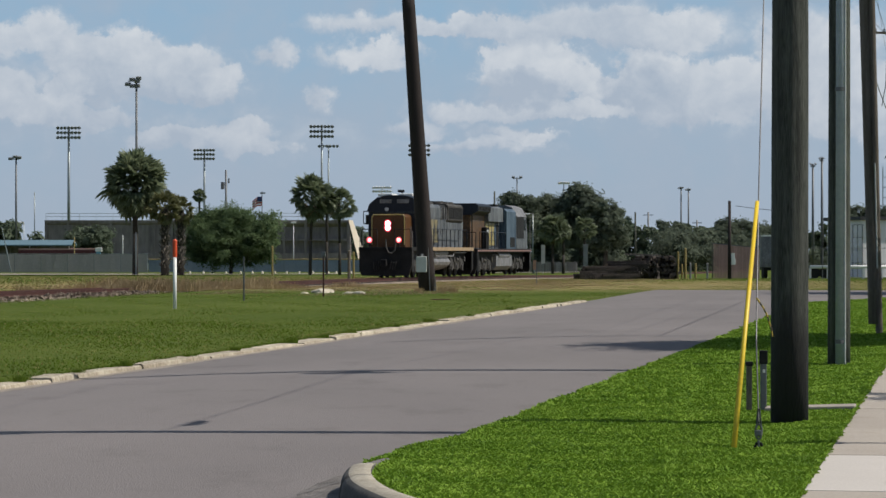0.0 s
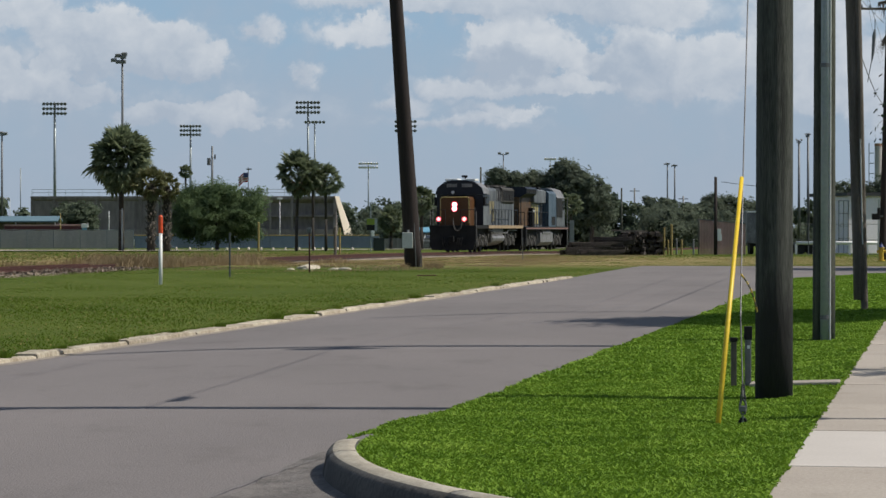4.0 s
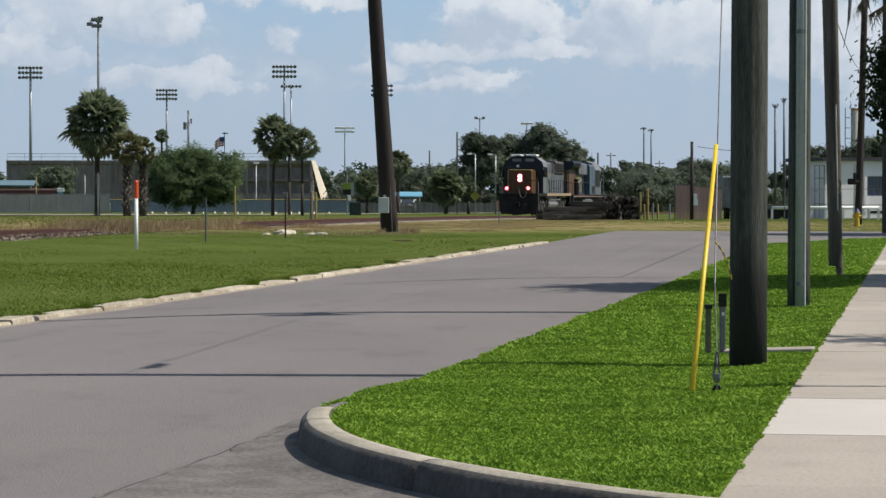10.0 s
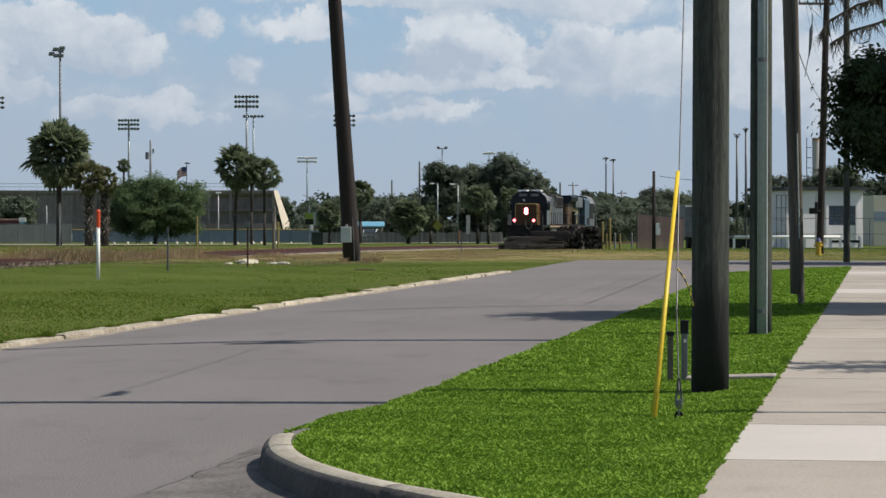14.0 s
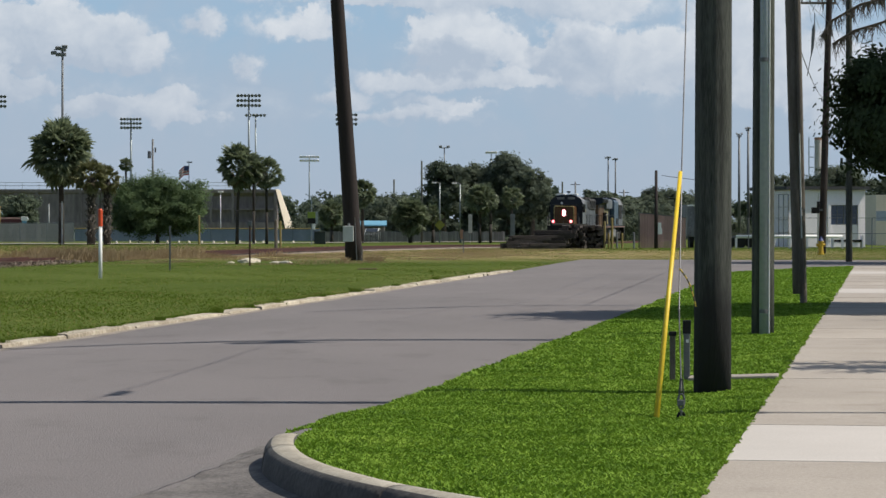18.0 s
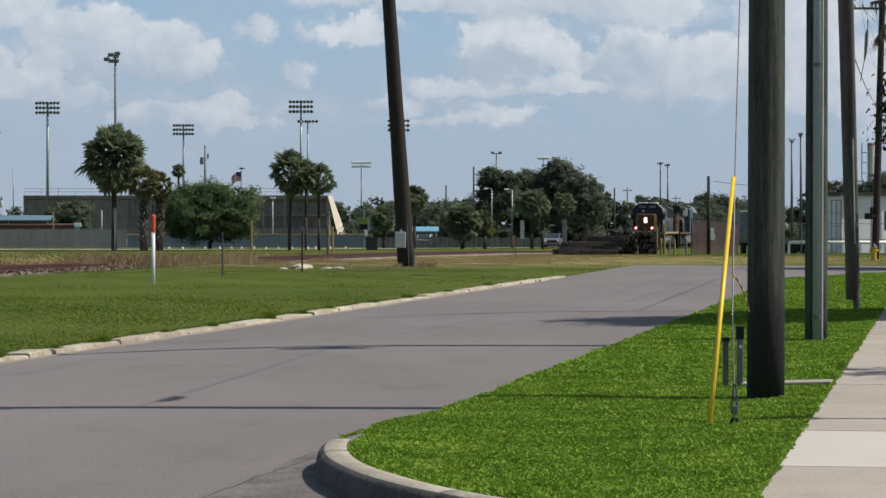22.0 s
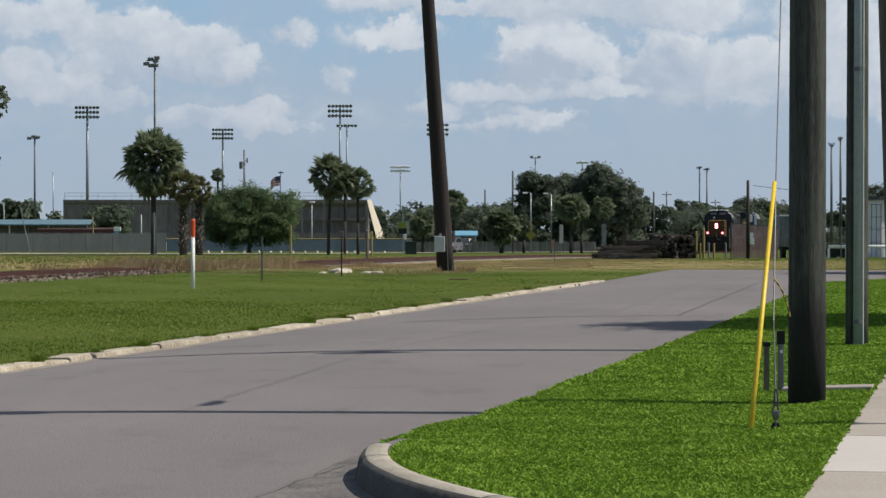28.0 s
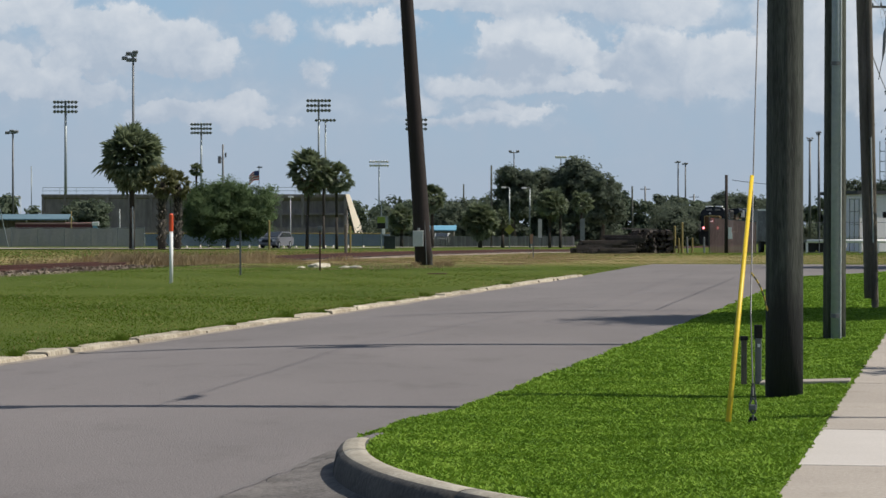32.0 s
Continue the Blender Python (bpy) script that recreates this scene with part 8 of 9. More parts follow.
def car(body_material, label, name="suv"):
    """A small sport utility car; local y points ahead."""
    c = thing(name, 0, 0, 0, label, "car")
    bm = bmesh.new()
    prism(bm, [(-2.2, 0.35), (-2.25, 0.75), (-2.15, 1.05), (2.0 - 0.6, 1.05), (2.1, 0.92), (2.25, 0.7), (2.25, 0.38), (1.85, 0.25), (-1.85, 0.25)], 0, -0.9, 0.9)
    part("body", bm, body_material, c)
    bm = bmesh.new()
    prism(bm, [(-2.1, 1.05), (-1.8, 1.45), (-1.4, 1.58), (0.1, 1.58), (0.6, 1.42), (1.35, 1.05)], 0, -0.78, 0.78)
    part("cabin", bm, body_material, c)
    for side in (-1, 1):
        bm = bmesh.new()
        prism(bm, [(-1.85, 1.08), (-1.6, 1.42), (0.10, 1.50), (0.5, 1.38), (1.05, 1.08)], 0, side * 0.79 - 0.01, side * 0.79 + 0.01)
        part("side_window", bm, CAB_GLASS, c)
    bm = bmesh.new()
    prism(bm, [(0.20, 1.52), (0.26, 1.58), (1.34, 1.11), (1.28, 1.06)], 0, -0.7, 0.7)
    part("windshield", bm, CAB_GLASS, c)
    bm = bmesh.new()
    prism(bm, [(-2.16, 1.08), (-2.10, 1.08), (-1.82, 1.44), (-1.90, 1.44)], 0, -0.66, 0.66)
    part("rear_window", bm, CAB_GLASS, c)
    bm = bmesh.new()
    box(bm, -0.55, 2.22, 0.55, 0.55, 2.27, 0.8)
    part("grille", bm, SOOT, c)
    for x in (-0.68, 0.68):
        bm = bmesh.new()
        box(bm, x - 0.16, 2.18, 0.66, x + 0.16, 2.26, 0.84, bevel=0.02)
        part("headlight", bm, WHITE, c)
        bm = bmesh.new()
        box(bm, x - 0.14, -2.27, 0.72, x + 0.14, -2.2, 0.98, bevel=0.02)
        part("tail_light", bm, RED, c)
        for y in (-1.35, 1.4):
            bm = bmesh.new()
            s = 1 if x > 0 else -1
            rod(bm, (s * 0.70, y, 0.34), (s * 0.92, y, 0.34), 0.34, seg=18)
            w = part("wheel", bm, SOOT, c)
            bm = bmesh.new()
            rod(bm, (s * 0.90, y, 0.34), (s * 0.935, y, 0.34), 0.2, seg=12)
            part("rim", bm, STEEL, w)
    return c


CAR_GREY = surface("grey_car_paint", (0.12, 0.125, 0.145), (0.17, 0.175, 0.20), 0.3, 0.5, 6, 0, own=True)
CAR_WHITE = surface("white_car_paint", (0.62, 0.62, 0.62), (0.72, 0.72, 0.72), 0.3, 0.5, 6, 0, own=True)
MOVING_CAR = car(CAR_GREY, "silver-grey sport utility car driving on the far road")
parked = car(CAR_WHITE, "white car parked beyond the blue fence", "parked_car")
parked.matrix_basis = pose(-21.542, 352, ground_z(352), 0, 0, 75)
for x, y, rz in ((-19.366, 356, 100), (-7.679, 331, 176)):
    m = pose(x, y, ground_z(y), 0, 0, rz)
    copy_thing(parked, m)
tagged(copy_thing(parked, pose(-45.853, 356, ground_z(356), 0, 0, 95)), "white car parked before the grandstand")


# ---------- by the rails: tie stacks, bollards, shed ----------
def tie_stack(x, y, name, label, layers, along, rz, count, seed):
    rnd = random.Random(seed)
    z = ground_z(y)
    s = thing(name, x, y, z, label, "timber stack", "stacks of old railway ties", rz)
    bm = bmesh.new()
    box(bm, -1.3, -0.11, 0.0, 1.3, 0.11, 0.178, bevel=0.012)
    me = mesh_of("tie", bm, TIE)
    for k in range(layers):
        n = max(2, count - (k // 3) - rnd.choice((0, 0, 1)))
        for i in range(n):
            ob = new("tie", me)
            ob.parent = s
            jitter = rnd.uniform(-0.25, 0.25) + 0.14 * k * (layers < 8)
            ob.matrix_basis = pose(jitter + rnd.choice((0, 0, 0.3, -0.3)), (i - n / 2) * 0.245, 0.02 + k * 0.182, rnd.uniform(-3, 3), rnd.uniform(-1.5, 1.5), rnd.uniform(-5, 5))
    return s


tie_stack(6.01, 199, "tie_stack", "low dark stack of weathered railway ties", 5, 0, 4, 8, 1)
tie_stack(7.558, 201, "tie_stack", "dark stack of weathered railway ties", 7, 0, -6, 8, 2)
tie_stack(6.899, 196, "tie_stack", "few dark railway ties lying loose in front of a stack", 2, 0, 8, 5, 3)
tie_stack(9.5, 203, "tie_stack", "high dark stack of old ties seen end on", 9, 0, 84, 9, 4)
tie_stack(10.934, 204, "tie_stack", "high dark stack of old ties seen end on", 9, 0, 96, 8, 5)
bm = bmesh.new()
o = (9.534, 202.0, ground_z(202) + 1.73)
box(bm, o[0] - 1.4, o[1] - 0.1, o[2] - 0.05, o[0] + 1.2, o[1] + 0.1, o[2] + 0.06, turn=Matrix.Rotation(0.03, 3, "Y"), bevel=0.01)
solid("plank", bm, WOOD_GREY, "pale weathered plank lying on the tie stack", "plank")

for x, y, zt, r, m, lab in ((11.977, 203, 1.419, 0.085, YELLOW_OLD, "faded yellow steel bollard"), (12.566, 204, 1.663, 0.095, YELLOW_OLD, "tall faded yellow steel bollard"),
                            (12.382, 205, 0.557, 0.07, YELLOW_OLD, "short faded yellow bollard"), (12.997, 205, 0.598, 0.07, LAMP_GREY, "short weathered grey post"),
                            (13.431, 206, 0.552, 0.08, YELLOW_OLD, "short faded yellow bollard"), (14.366, 207, 0.589, 0.07, LAMP_GREY, "short weathered grey post"),
                            (-21.573, 255, 1.908, 0.10, YELLOW_OLD, "yellow pipe marker post"), (-10.217, 178, 1.5, 0.10, WOOD_GREY, "weathered wooden post by the rails"),
                            (-10.156, 182, 1.427, 0.07, YELLOW_OLD, "slim yellow marker post by the rails")):
    b = thing("bollard", x, y, ground_z(y), lab, "post", "posts by the railway")
    bm = bmesh.new()
    h = zt - ground_z(y)
    rod(bm, (0, 0, -0.2), (0, 0, h), r, r * 0.96, seg=12)
    part("post", bm, m, b, smooth=False)
    bm = bmesh.new()
    rod(bm, (0, 0, h), (0, 0, h + r * 0.6), r, r * 0.4, seg=12)
    part("cap", bm, m, b)


def slat_fence():
    """Brown slats in a chain-link frame; light glimmers through the narrow gaps."""
    y = 208.0
    z = ground_z(y)
    x0 = 14.81
    s = thing("slat_fence", x0, y, z, "tall fence of upright brown metal slats", "fence")
    w, h = 3.411, 2.082 - z
    n = 46
    for k in range(n):
        xx = 0.08 + (w - 0.1) * k / n
        bm = bmesh.new()
        hh = h - 0.34 * xx / w
        ww = (w - 0.1) / n * 0.86
        prism(bm, [(xx, 0.03), (xx + ww, 0.03), (xx + ww, hh - 0.03), (xx, hh - 0.03)], 1, 0.0, 0.012 + 0.006 * (k % 2))
        part("slat", bm, BROWN_METAL, s)
    bm = bmesh.new()
    prism(bm, [(-0.04, h + 0.03), (w + 0.04, h - 0.31), (w + 0.04, h - 0.37), (-0.04, h - 0.03)], 1, -0.03, 0.04)
    part("top_rail", bm, STEEL_DARK, s)
    for xx in (0.0, w * 0.36, w * 0.7, w):
        bm = bmesh.new()
        rod(bm, (xx, 0.05, -0.2), (xx, 0.05, h - 0.34 * xx / w + 0.05), 0.045, seg=8)
        part("post", bm, WOOD_GREY, s)
    t = thing("box_trailer", 19.006, 215, ground_z(215), "grey box trailer with a white top edge behind the shed", "trailer")
    h2 = 2.704 - ground_z(215)
    bm = bmesh.new()
    box(bm, 0, 0, 0.85, 2.5, 7.0, h2, bevel=0.04)
    part("box", bm, TANK_GREY, t)
    bm = bmesh.new()
    box(bm, -0.03, -0.04, h2 - 0.10, 2.53, 0.0, h2 + 0.02)
    part("top_trim", bm, WHITE, t)
    for x in (0.35, 2.1):
        for yy in (0.7, 1.7):
            bm = bmesh.new()
            rod(bm, (x - 0.15, yy, 0.5), (x + 0.15, yy, 0.5), 0.5, seg=16)
            part("wheel", bm, SOOT, t)
    bm = bmesh.new()
    box(bm, 0.2, 0.1, 0.6, 2.3, 0.2, 0.8)
    part("bumper", bm, SOOT, t)


slat_fence()


def office():
    """White office hut with a dark window on the far side of the bend."""
    y = 230.0
    z = ground_z(y)
    x0, x1 = 28.56, 35.144
    b = thing("office_building", x0, y, z, "low white office building with dark windows and flat roof", "building", rz=12)
    k = 1.0
    w, h = (x1 - x0) * k, 4.03 - z
    wx0, wx1, wz0, wz1 = (32.154 - x0) * k, (34.5 - x0) * k, 1.178 - z, 2.788 - z
    bm = bmesh.new()
    box(bm, 0, 0, 0, wx0, 0.25, h)
    box(bm, wx1, 0, 0, w, 0.25, h)
    box(bm, wx0, 0, 0, wx1, 0.25, wz0)
    box(bm, wx0, 0, wz1, wx1, 0.25, h)
    box(bm, 0, 0.25, 0, 0.25, 9.0, h)
    box(bm, w - 0.25, 0.25, 0, w, 9.0, h)
    part("wall", bm, OFF_WHITE, b)
    bm = bmesh.new()
    box(bm, -0.3, -0.35, h, w + 0.3, 9.2, h + 0.28)
    part("roof", bm, DARK_ROOF, b, "dark flat roof")
    bm = bmesh.new()
    for a0, a1, c0, c1 in ((wx0 - 0.25, wx0, wz0 - 0.1, wz1 + 0.25), (wx1, wx1 + 0.25, wz0 - 0.1, wz1 + 0.25)):
        box(bm, a0, -0.12, c0 - 1.2, a1, 0.0, c1)
    box(bm, wx0, -0.12, wz1, wx1, 0.0, wz1 + 0.25)
    win = part("window_surround", bm, OFF_WHITE, b)
    for k in range(4):
        ww = (wx1 - wx0) / 4
        bm = bmesh.new()
        box(bm, wx0 + k * ww + 0.03, 0.10, wz0 + 0.03, wx0 + (k + 1) * ww - 0.03, 0.14, wz1 - 0.03)
        part("window_pane", bm, WINDOW_DARK, b)
    bm = bmesh.new()
    for k in range(3):
        xx = wx0 + (k + 1) * (wx1 - wx0) / 4
        box(bm, xx - 0.025, 0.06, wz0, xx + 0.025, 0.16, wz1)
    box(bm, wx0, 0.06, (wz0 + wz1) / 2 - 0.02, wx1, 0.16, (wz0 + wz1) / 2 + 0.02)
    part("window_frame", bm, STEEL_DARK, b)
    bm = bmesh.new()
    for k in range(3):
        box(bm, -0.9 + k * 0.4, -0.1, 0, -0.84 + k * 0.4, -0.04, h * 0.92)
    for k in range(4):
        box(bm, -0.95, -0.12, h * (0.25 + 0.22 * k), 0.0, -0.02, h * (0.25 + 0.22 * k) + 0.05)
    part("scaffold", bm, STEEL_DARK, b)
    t = thing("warehouse", 39.219, 256, ground_z(250), "tan and blue warehouse beside the office", "building")
    bm = bmesh.new()
    box(bm, 0.5, 0, 0, 14, 8, 3.85 - ground_z(250))
    part("wall", bm, STAND_PALE, t)
    bm = bmesh.new()
    box(bm, 0.5, -0.06, 2.2, 14, 0, 3.1)
    part("wall_band", bm, FENCE_BLUE, t, "blue wall band")


office()


def white_rail():
    y = 205.0
    z = ground_z(y)
    r = thing("pipe_rail", 21.648, y, z, "long white pipe rail on stout posts", "rail")
    w = 29.356 - 21.648
    bm = bmesh.new()
    rod(bm, (0, 0, 0.352 - z), (w, 0, 0.352 - z), 0.12, seg=14)
    part("pipe", bm, WHITE, r, smooth=True)
    for k in range(7):
        bm = bmesh.new()
        xx = w * k / 6
        box(bm, xx - 0.08, -0.08, 0, xx + 0.08, 0.08, 0.27 - z)
        part("post", bm, OFF_WHITE, r)


white_rail()


def chain_fence():
    y = 195.0
    z = ground_z(y)
    x0, x1 = 19.734, 33.384
    f = thing("chain_link_fence", x0, y, z, "chain-link fence with slim steel posts before the yard", "fence")
    h = 1.695 - z
    for k in range(9):
        bm = bmesh.new()
        xx = (x1 - x0) * k / 8
        rod(bm, (xx, 0, -0.2), (xx, 0, h), 0.035, seg=6)
        part("post", bm, STEEL_DARK, f)
    for zz in (h, h * 0.5, 0.1):
        bm = bmesh.new()
        rod(bm, (0, 0, zz), (x1 - x0, 0, zz), 0.018, seg=6)
        part("rail", bm, STEEL_DARK, f)


chain_fence()


def yard_gear():
    """Low equipment standing in the yard behind the chain-link fence."""
    y = 212.0
    z = ground_z(y)
    t = thing("flat_trailer", 21.454, y, z, "low grey flatbed trailer parked in the yard", "trailer")
    w = 2.629
    bm = bmesh.new()
    box(bm, 0, 0, 0.75, w, 2.2, 0.92, bevel=0.02)
    part("deck", bm, STEEL_DARK, t)
    for xx in (0.05, w - 0.1):
        bm = bmesh.new()
        box(bm, xx, 0.0, 0.92, xx + 0.08, 2.2, 2.0)
        part("stake_rack", bm, STEEL, t)
    for xx in (0.5, 1.3, w - 0.6):
        bm = bmesh.new()
        rod(bm, (xx, 0.1, 0.42), (xx, 0.32, 0.42), 0.42, seg=16)
        part("wheel", bm, SOOT, t)
    bm = bmesh.new()
    tube(bm, [(w + 0.2, 0.2, 0.0), (w + 0.5, 0.2, 0.9), (w + 0.9, 0.2, 1.35), (w + 1.3, 0.2, 0.7), (w + 1.1, 0.2, 0.0)], 0.06)
    part("tow_frame", bm, OFF_WHITE, t, "pale tow frame")
    r = thing("pipe_rack", 29.26, 209.0, ground_z(209), "low white rack holding dark pipes", "rack")
    w = 2.174
    for xx in (0.0, w * 0.5, w):
        bm = bmesh.new()
        box(bm, xx - 0.05, 0, 0, xx + 0.05, 0.9, 0.95)
        part("rack_post", bm, OFF_WHITE, r)
    for k in range(7):
        bm = bmesh.new()
        xx = w * (k + 0.5) / 7
        rod(bm, (xx, -0.1, 0.55), (xx, 1.6, 0.55), 0.09, seg=10)
        part("pipe", bm, SOOT, r)
    bm = bmesh.new()
    box(bm, 0, 0.05, 0.38, w, 0.8, 0.46)
    part("rack_shelf", bm, OFF_WHITE, r)


yard_gear()

# yellow hydrant by the bend
HYDRANT_YELLOW = surface("worn_yellow_iron", (0.36, 0.22, 0.02), (0.60, 0.42, 0.04), 0.6, 4.0, 20.0, 0.2, contrast=1.4)
HYDRANT_BLUE = surface("dark_blue_iron", (0.02, 0.03, 0.12), (0.05, 0.07, 0.20), 0.5, 4.0, 20.0, 0.1)
H = (18.713, 138.0, ground_z(138))
hyd = thing("fire_hydrant", *H, "yellow cast-iron fire hydrant in the grass", "fire hydrant")
for nm, a, b, r0, r1 in (("base_flange", -0.05, 0.08, 0.17, 0.17), ("barrel", 0.08, 0.62, 0.125, 0.125), ("upper_flange", 0.62, 0.68, 0.16, 0.16), ("bonnet", 0.68, 0.84, 0.14, 0.05), ("stem_nut", 0.84, 0.90, 0.035, 0.035)):
    bm = bmesh.new()
    rod(bm, (0, 0, a), (0, 0, b), r0, r1, seg=16)
    if nm in ("bonnet", "stem_nut"):
        part(nm, bm, HYDRANT_BLUE, hyd, "dark blue hydrant cap")
    else:
        part(nm, bm, HYDRANT_YELLOW, hyd)
for d in ((-1, 0), (1, 0), (0, -1)):
    bm = bmesh.new()
    rod(bm, (d[0] * 0.1, d[1] * 0.1, 0.48), (d[0] * 0.22, d[1] * 0.22, 0.48), 0.075, seg=12)
    part("outlet_cap", bm, HYDRANT_YELLOW, hyd)

# far industrial tower
it = thing("silo_tower", 121.14, 900, ground_z(900), "distant pale industrial silo with orange top and ladder frame", "tower")
h = 28.14 - ground_z(900)
bm = bmesh.new()
rod(bm, (0, 0, 0), (0, 0, h), 1.2, seg=14)
part("silo", bm, FENCE_GREY, it)
bm = bmesh.new()
rod(bm, (0, 0, h - 0.9), (0, 0, h - 0.2), 1.25, seg=14)
part("top_band", bm, MARKER_DULL, it, "faded orange band")
bm = bmesh.new()
for k in range(9):
    box(bm, -3.0, -0.2, h * k / 9, -1.4, 0.2, h * k / 9 + 0.25)
box(bm, -3.1, -0.2, 0, -2.85, 0.2, h)
part("ladder_frame", bm, STEEL, it)

# ---------- small things in the grass ----------
mk = thing("marker_post", -9.082, 76.0, ground_z(76), "white fibreglass marker post with an orange top", "marker post")
bm = bmesh.new()
rod(bm, (0, 0, -0.3), (0, 0, 1.45), 0.05, seg=12)
part("post", bm, WHITE, mk, smooth=True)
bm = bmesh.new()
rod(bm, (0, 0, 1.40), (0, 0, 1.84), 0.062, seg=12)
rod(bm, (0, 0, 1.84), (0, 0, 1.88), 0.062, 0.03, seg=12)
part("top_sleeve", bm, RED, mk, "orange-red top sleeve")

for x, y, zt, lab, head in ((-8.351, 88, 1.324, "thin grey steel post in the grass", False), (-6.394, 96, 1.462, "dark rusty steel post with a small grey cap", True),
                            (1.35, 150, 0.96, "short rusty steel post by the rails", False)):
    z = ground_z(y)
    s = thing("steel_post", x, y, z, lab, "post", "posts in the grass")
    bm = bmesh.new()
    box(bm, -0.027, -0.025, -0.2, 0.027, 0.025, zt - z, bevel=0.006)
    part("post", bm, RUST if head else STEEL_DARK, s)
    if head:
        bm = bmesh.new()
        box(bm, -0.075, -0.05, zt - z - 0.16, 0.075, 0.05, zt - z + 0.02, bevel=0.02)
        part("cap", bm, STEEL_DARK, s)


def rubble(x, y, sx, sy, sz, seed, label):
    bm = bmesh.new()
    bmesh.ops.create_icosphere(bm, subdivisions=3, radius=1.0)
    for v in bm.verts:
        k = 1 + 0.28 * noise.noise(v.co * 1.4 + Vector((seed * 3.1, 0, 0))) + 0.10 * noise.noise(v.co * 4 + Vector((seed, 0, 0)))
        v.co = Vector((v.co.x * sx * k, v.co.y * sy * k, max(-0.2, v.co.z * k) * sz))
    ob = solid("rubble", bm, STONE, label, "rubble", "pale rubble in the grass")
    ob.matrix_basis = pose(x, y, ground_z(y), 0, 0, seed * 40)


rubble(-6.942, 103, 0.34, 0.3, 0.17, 1, "broken slab of pale concrete lying in the grass")
rubble(-6.79, 103.5, 0.22, 0.3, 0.15, 2, "broken slab of pale concrete lying in the grass")
rubble(-5.508, 102, 0.44, 0.14, 0.09, 3.02, "long pale broken concrete piece in the grass")
rubble(-5.863, 102.5, 0.3, 0.14, 0.06, 4, "flat pale stone in the grass")
rubble(-7.466, 102, 0.14, 0.12, 0.06, 5, "small pale stone in the grass")
bm = bmesh.new()
box(bm, -2.556, 89.6, -0.09, -1.944, 90.2, -0.025, bevel=0.01)
solid("drain_cover", bm, RUST, "dark iron drain cover sunk in the grass", "drain cover")

# row of white stones along the far road
rnd = random.Random(12)
bm = bmesh.new()
bmesh.ops.create_icosphere(bm, subdivisions=2, radius=1.0)
for v in bm.verts:
    v.co = Vector((v.co.x * 0.13, v.co.y * 0.13, max(-0.1, v.co.z) * 0.26)) * (1 + 0.2 * noise.noise(v.co * 2))
stone_mesh = mesh_of("white_stone", bm, STAND_PALE)
for k in range(15):
    x = -34.14 + k * 1.32 + rnd.uniform(-0.3, 0.3)
    ob = new("white_stone", stone_mesh)
    ob.matrix_basis = pose(x, 300, ground_z(300) + 0.02, 0, 0, rnd.uniform(0, 360))
    tagged(ob, "white painted stone at the edge of the far road", "stone", "white stones along the far road")


def weed(x, y, h, seed, label="tuft of dark green weeds at the kerb", leaf=WILD):
    rng = np.random.default_rng(seed)
    n = 120
    base = np.column_stack((rng.normal(0, h * 0.35, n), rng.normal(0, h * 0.35, n), np.zeros(n)))
    tip = base + np.column_stack((rng.normal(0, h * 0.45, n), rng.normal(0, h * 0.45, n), rng.uniform(0.4, 1.0, n) * h))
    side = np.column_stack((rng.uniform(0.006, 0.014, n), np.zeros(n), np.zeros(n)))
    ob = new("weed", blades("weed", base, tip, side, leaf))
    ob.matrix_basis = pose(x, y, ground_z(y))
    tagged(ob, label, "weed", "weeds along the kerb")


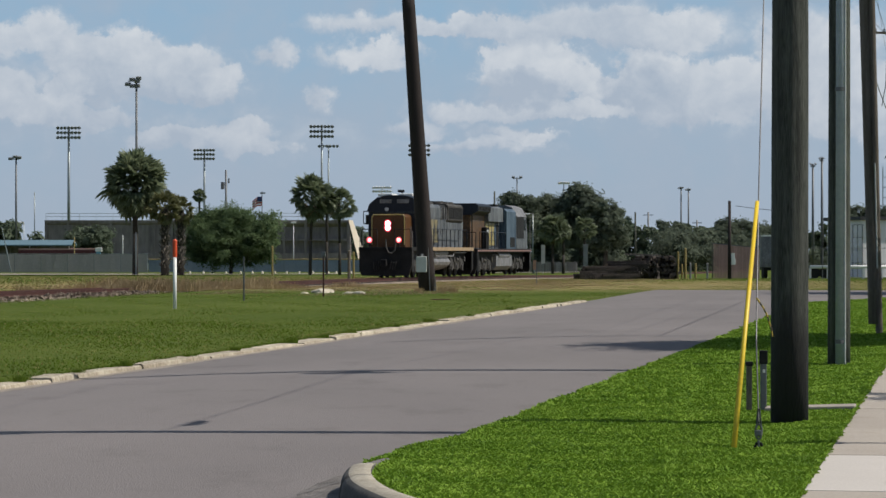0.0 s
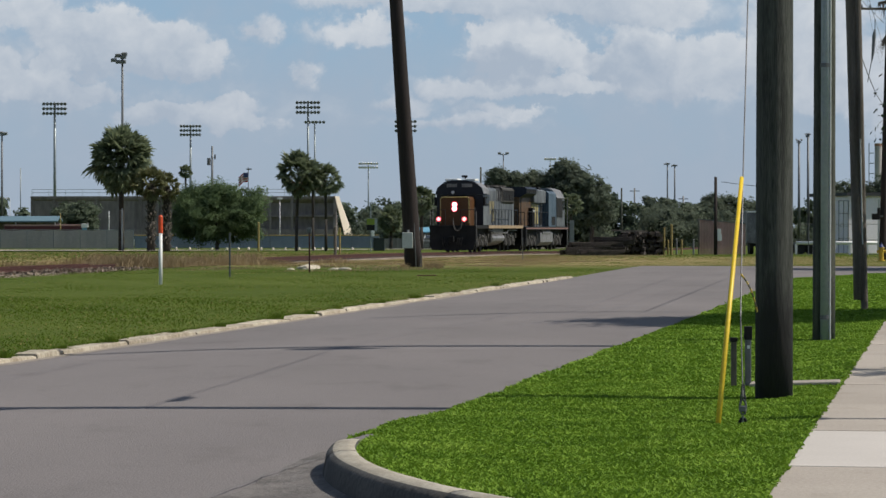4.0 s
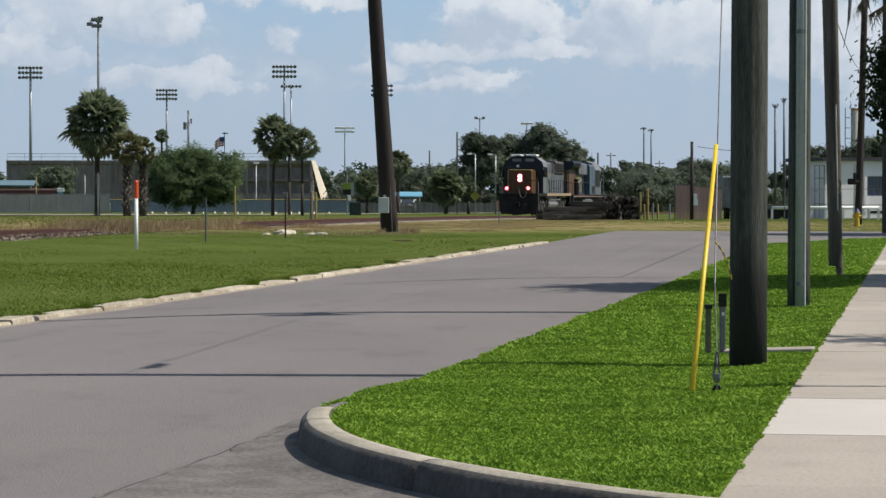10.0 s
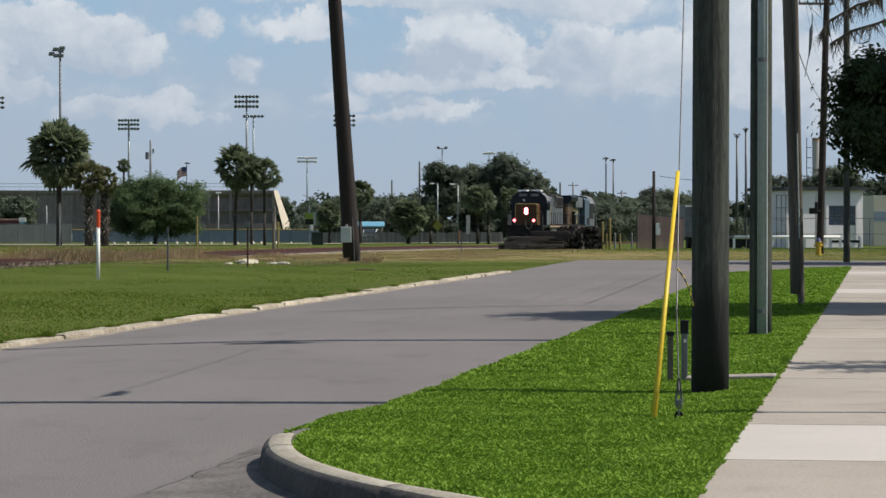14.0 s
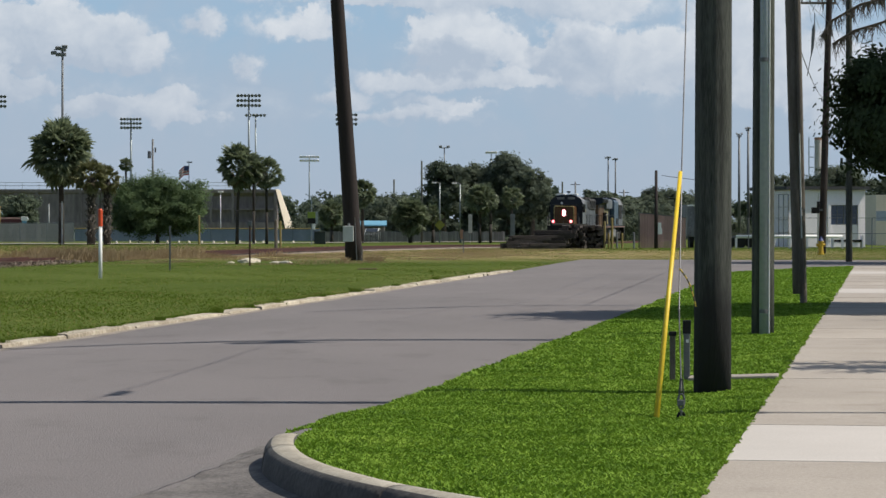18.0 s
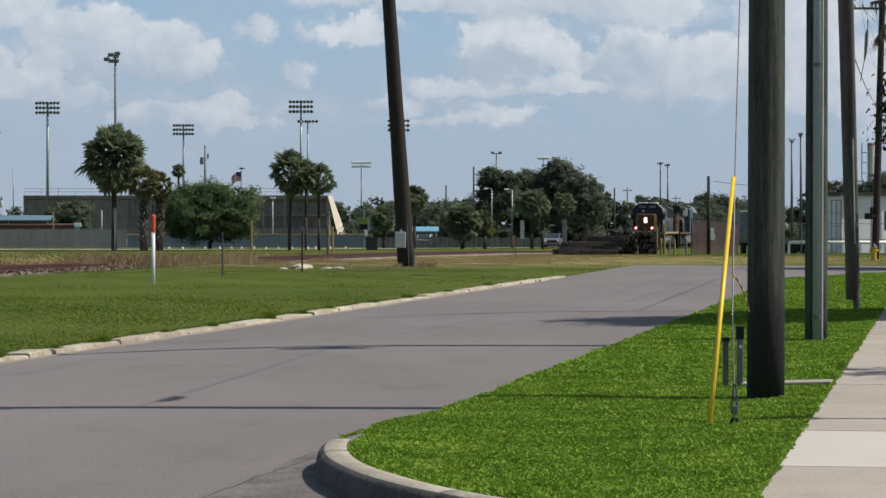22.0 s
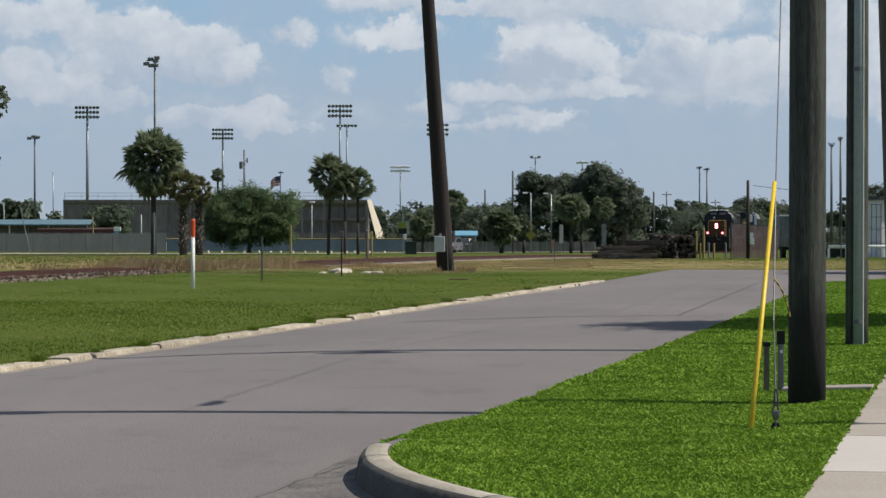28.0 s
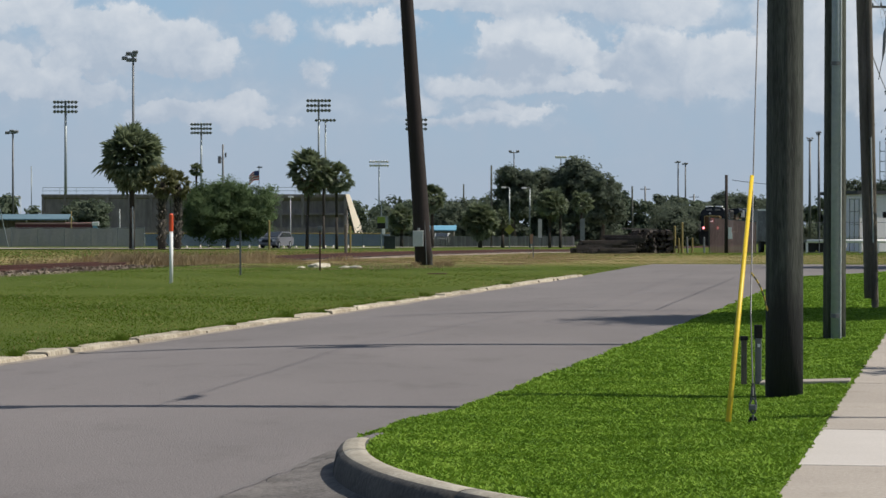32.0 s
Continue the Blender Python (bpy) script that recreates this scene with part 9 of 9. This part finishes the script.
for s, h in ((71.5, 0.16), (31.2, 0.09), (33.0, 0.12), (35.4, 0.08), (37.5, 0.13), (40.6, 0.08), (43.3, 0.10), (47.0, 0.15), (49.6, 0.10), (52.0, 0.14), (56.3, 0.10), (60.0, 0.14), (65.2, 0.11)):
    p = plan(s, edge_l(s) - 0.16)
    weed(p.x, p.y, h, int(s))
for px, y, h, k in ((-2.60, 106.5, 0.30, 5), (-3.50, 106.8, 0.2, 6), (-2.2, 106.0, 0.22, 7), (-2.30, 106.8, 0.3, 8)):
    weed(px, y, h, k, "tuft of dry brown weeds round the foot of the leaning pole", DRY)


# ---------- what moves ----------
def motions():
    heading = -math.degrees(math.atan(RAIL_SLOPE))
    # seconds, distance of the leading headlight along the line of sight
    run = [(0.0, 157.7), (2.0, 169.3), (4.0, 181.6), (6.0, 193.8), (8.0, 206.1), (10.0, 218.1), (12.0, 230.2), (14.0, 242.1), (16.0, 254.0),
           (18.0, 265.8), (20.0, 278.3), (22.0, 289.3), (24.0, 299.6), (26.0, 309.3), (28.0, 319.4), (30.0, 329.0), (31.0, 333.8), (32.0, 338.5)]
    step = Vector((math.sin(math.atan(RAIL_SLOPE)), math.cos(math.atan(RAIL_SLOPE))))
    for eng, back in ((FRONT_ENGINE, -1.15), (REAR_ENGINE, -1.15 + 19.9)):
        rows = []
        for t, y in run:
            p = rail_at(y + back * step.y)
            rows.append((t, pose(p.x, p.y, p.z, 0, 0, heading)))
        walk(eng, rows)
    # the car comes down the far road, then passes out of its bend
    rows = []
    for t, x, y, rz in ((0.0, 16.0, 462.0, 180), (10.0, 15.8, 400.0, 179), (17.5, 15.2, 352.0, 174), (20.5, 10.4, 326.0, 174), (23.0, 4.9, 317.5, 175), (24.0, 2.6, 314.0, 175),
                     (25.0, 0.4, 310.0, 174), (26.5, -4.3, 302.5, 171), (27.5, -6.6, 298.5, 169), (28.5, -9.9, 292.5, 171), (29.0, -11.2, 290.0, 171), (30.0, -14.4, 284.0, 170), (31.0, -18.0, 278.0, 167), (32.0, -22.3, 271.5, 162)):
        rows.append((t, pose(x, y, ground_z(y) + 0.10, 0, 0, rz)))
    walk(MOVING_CAR, rows)


motions()
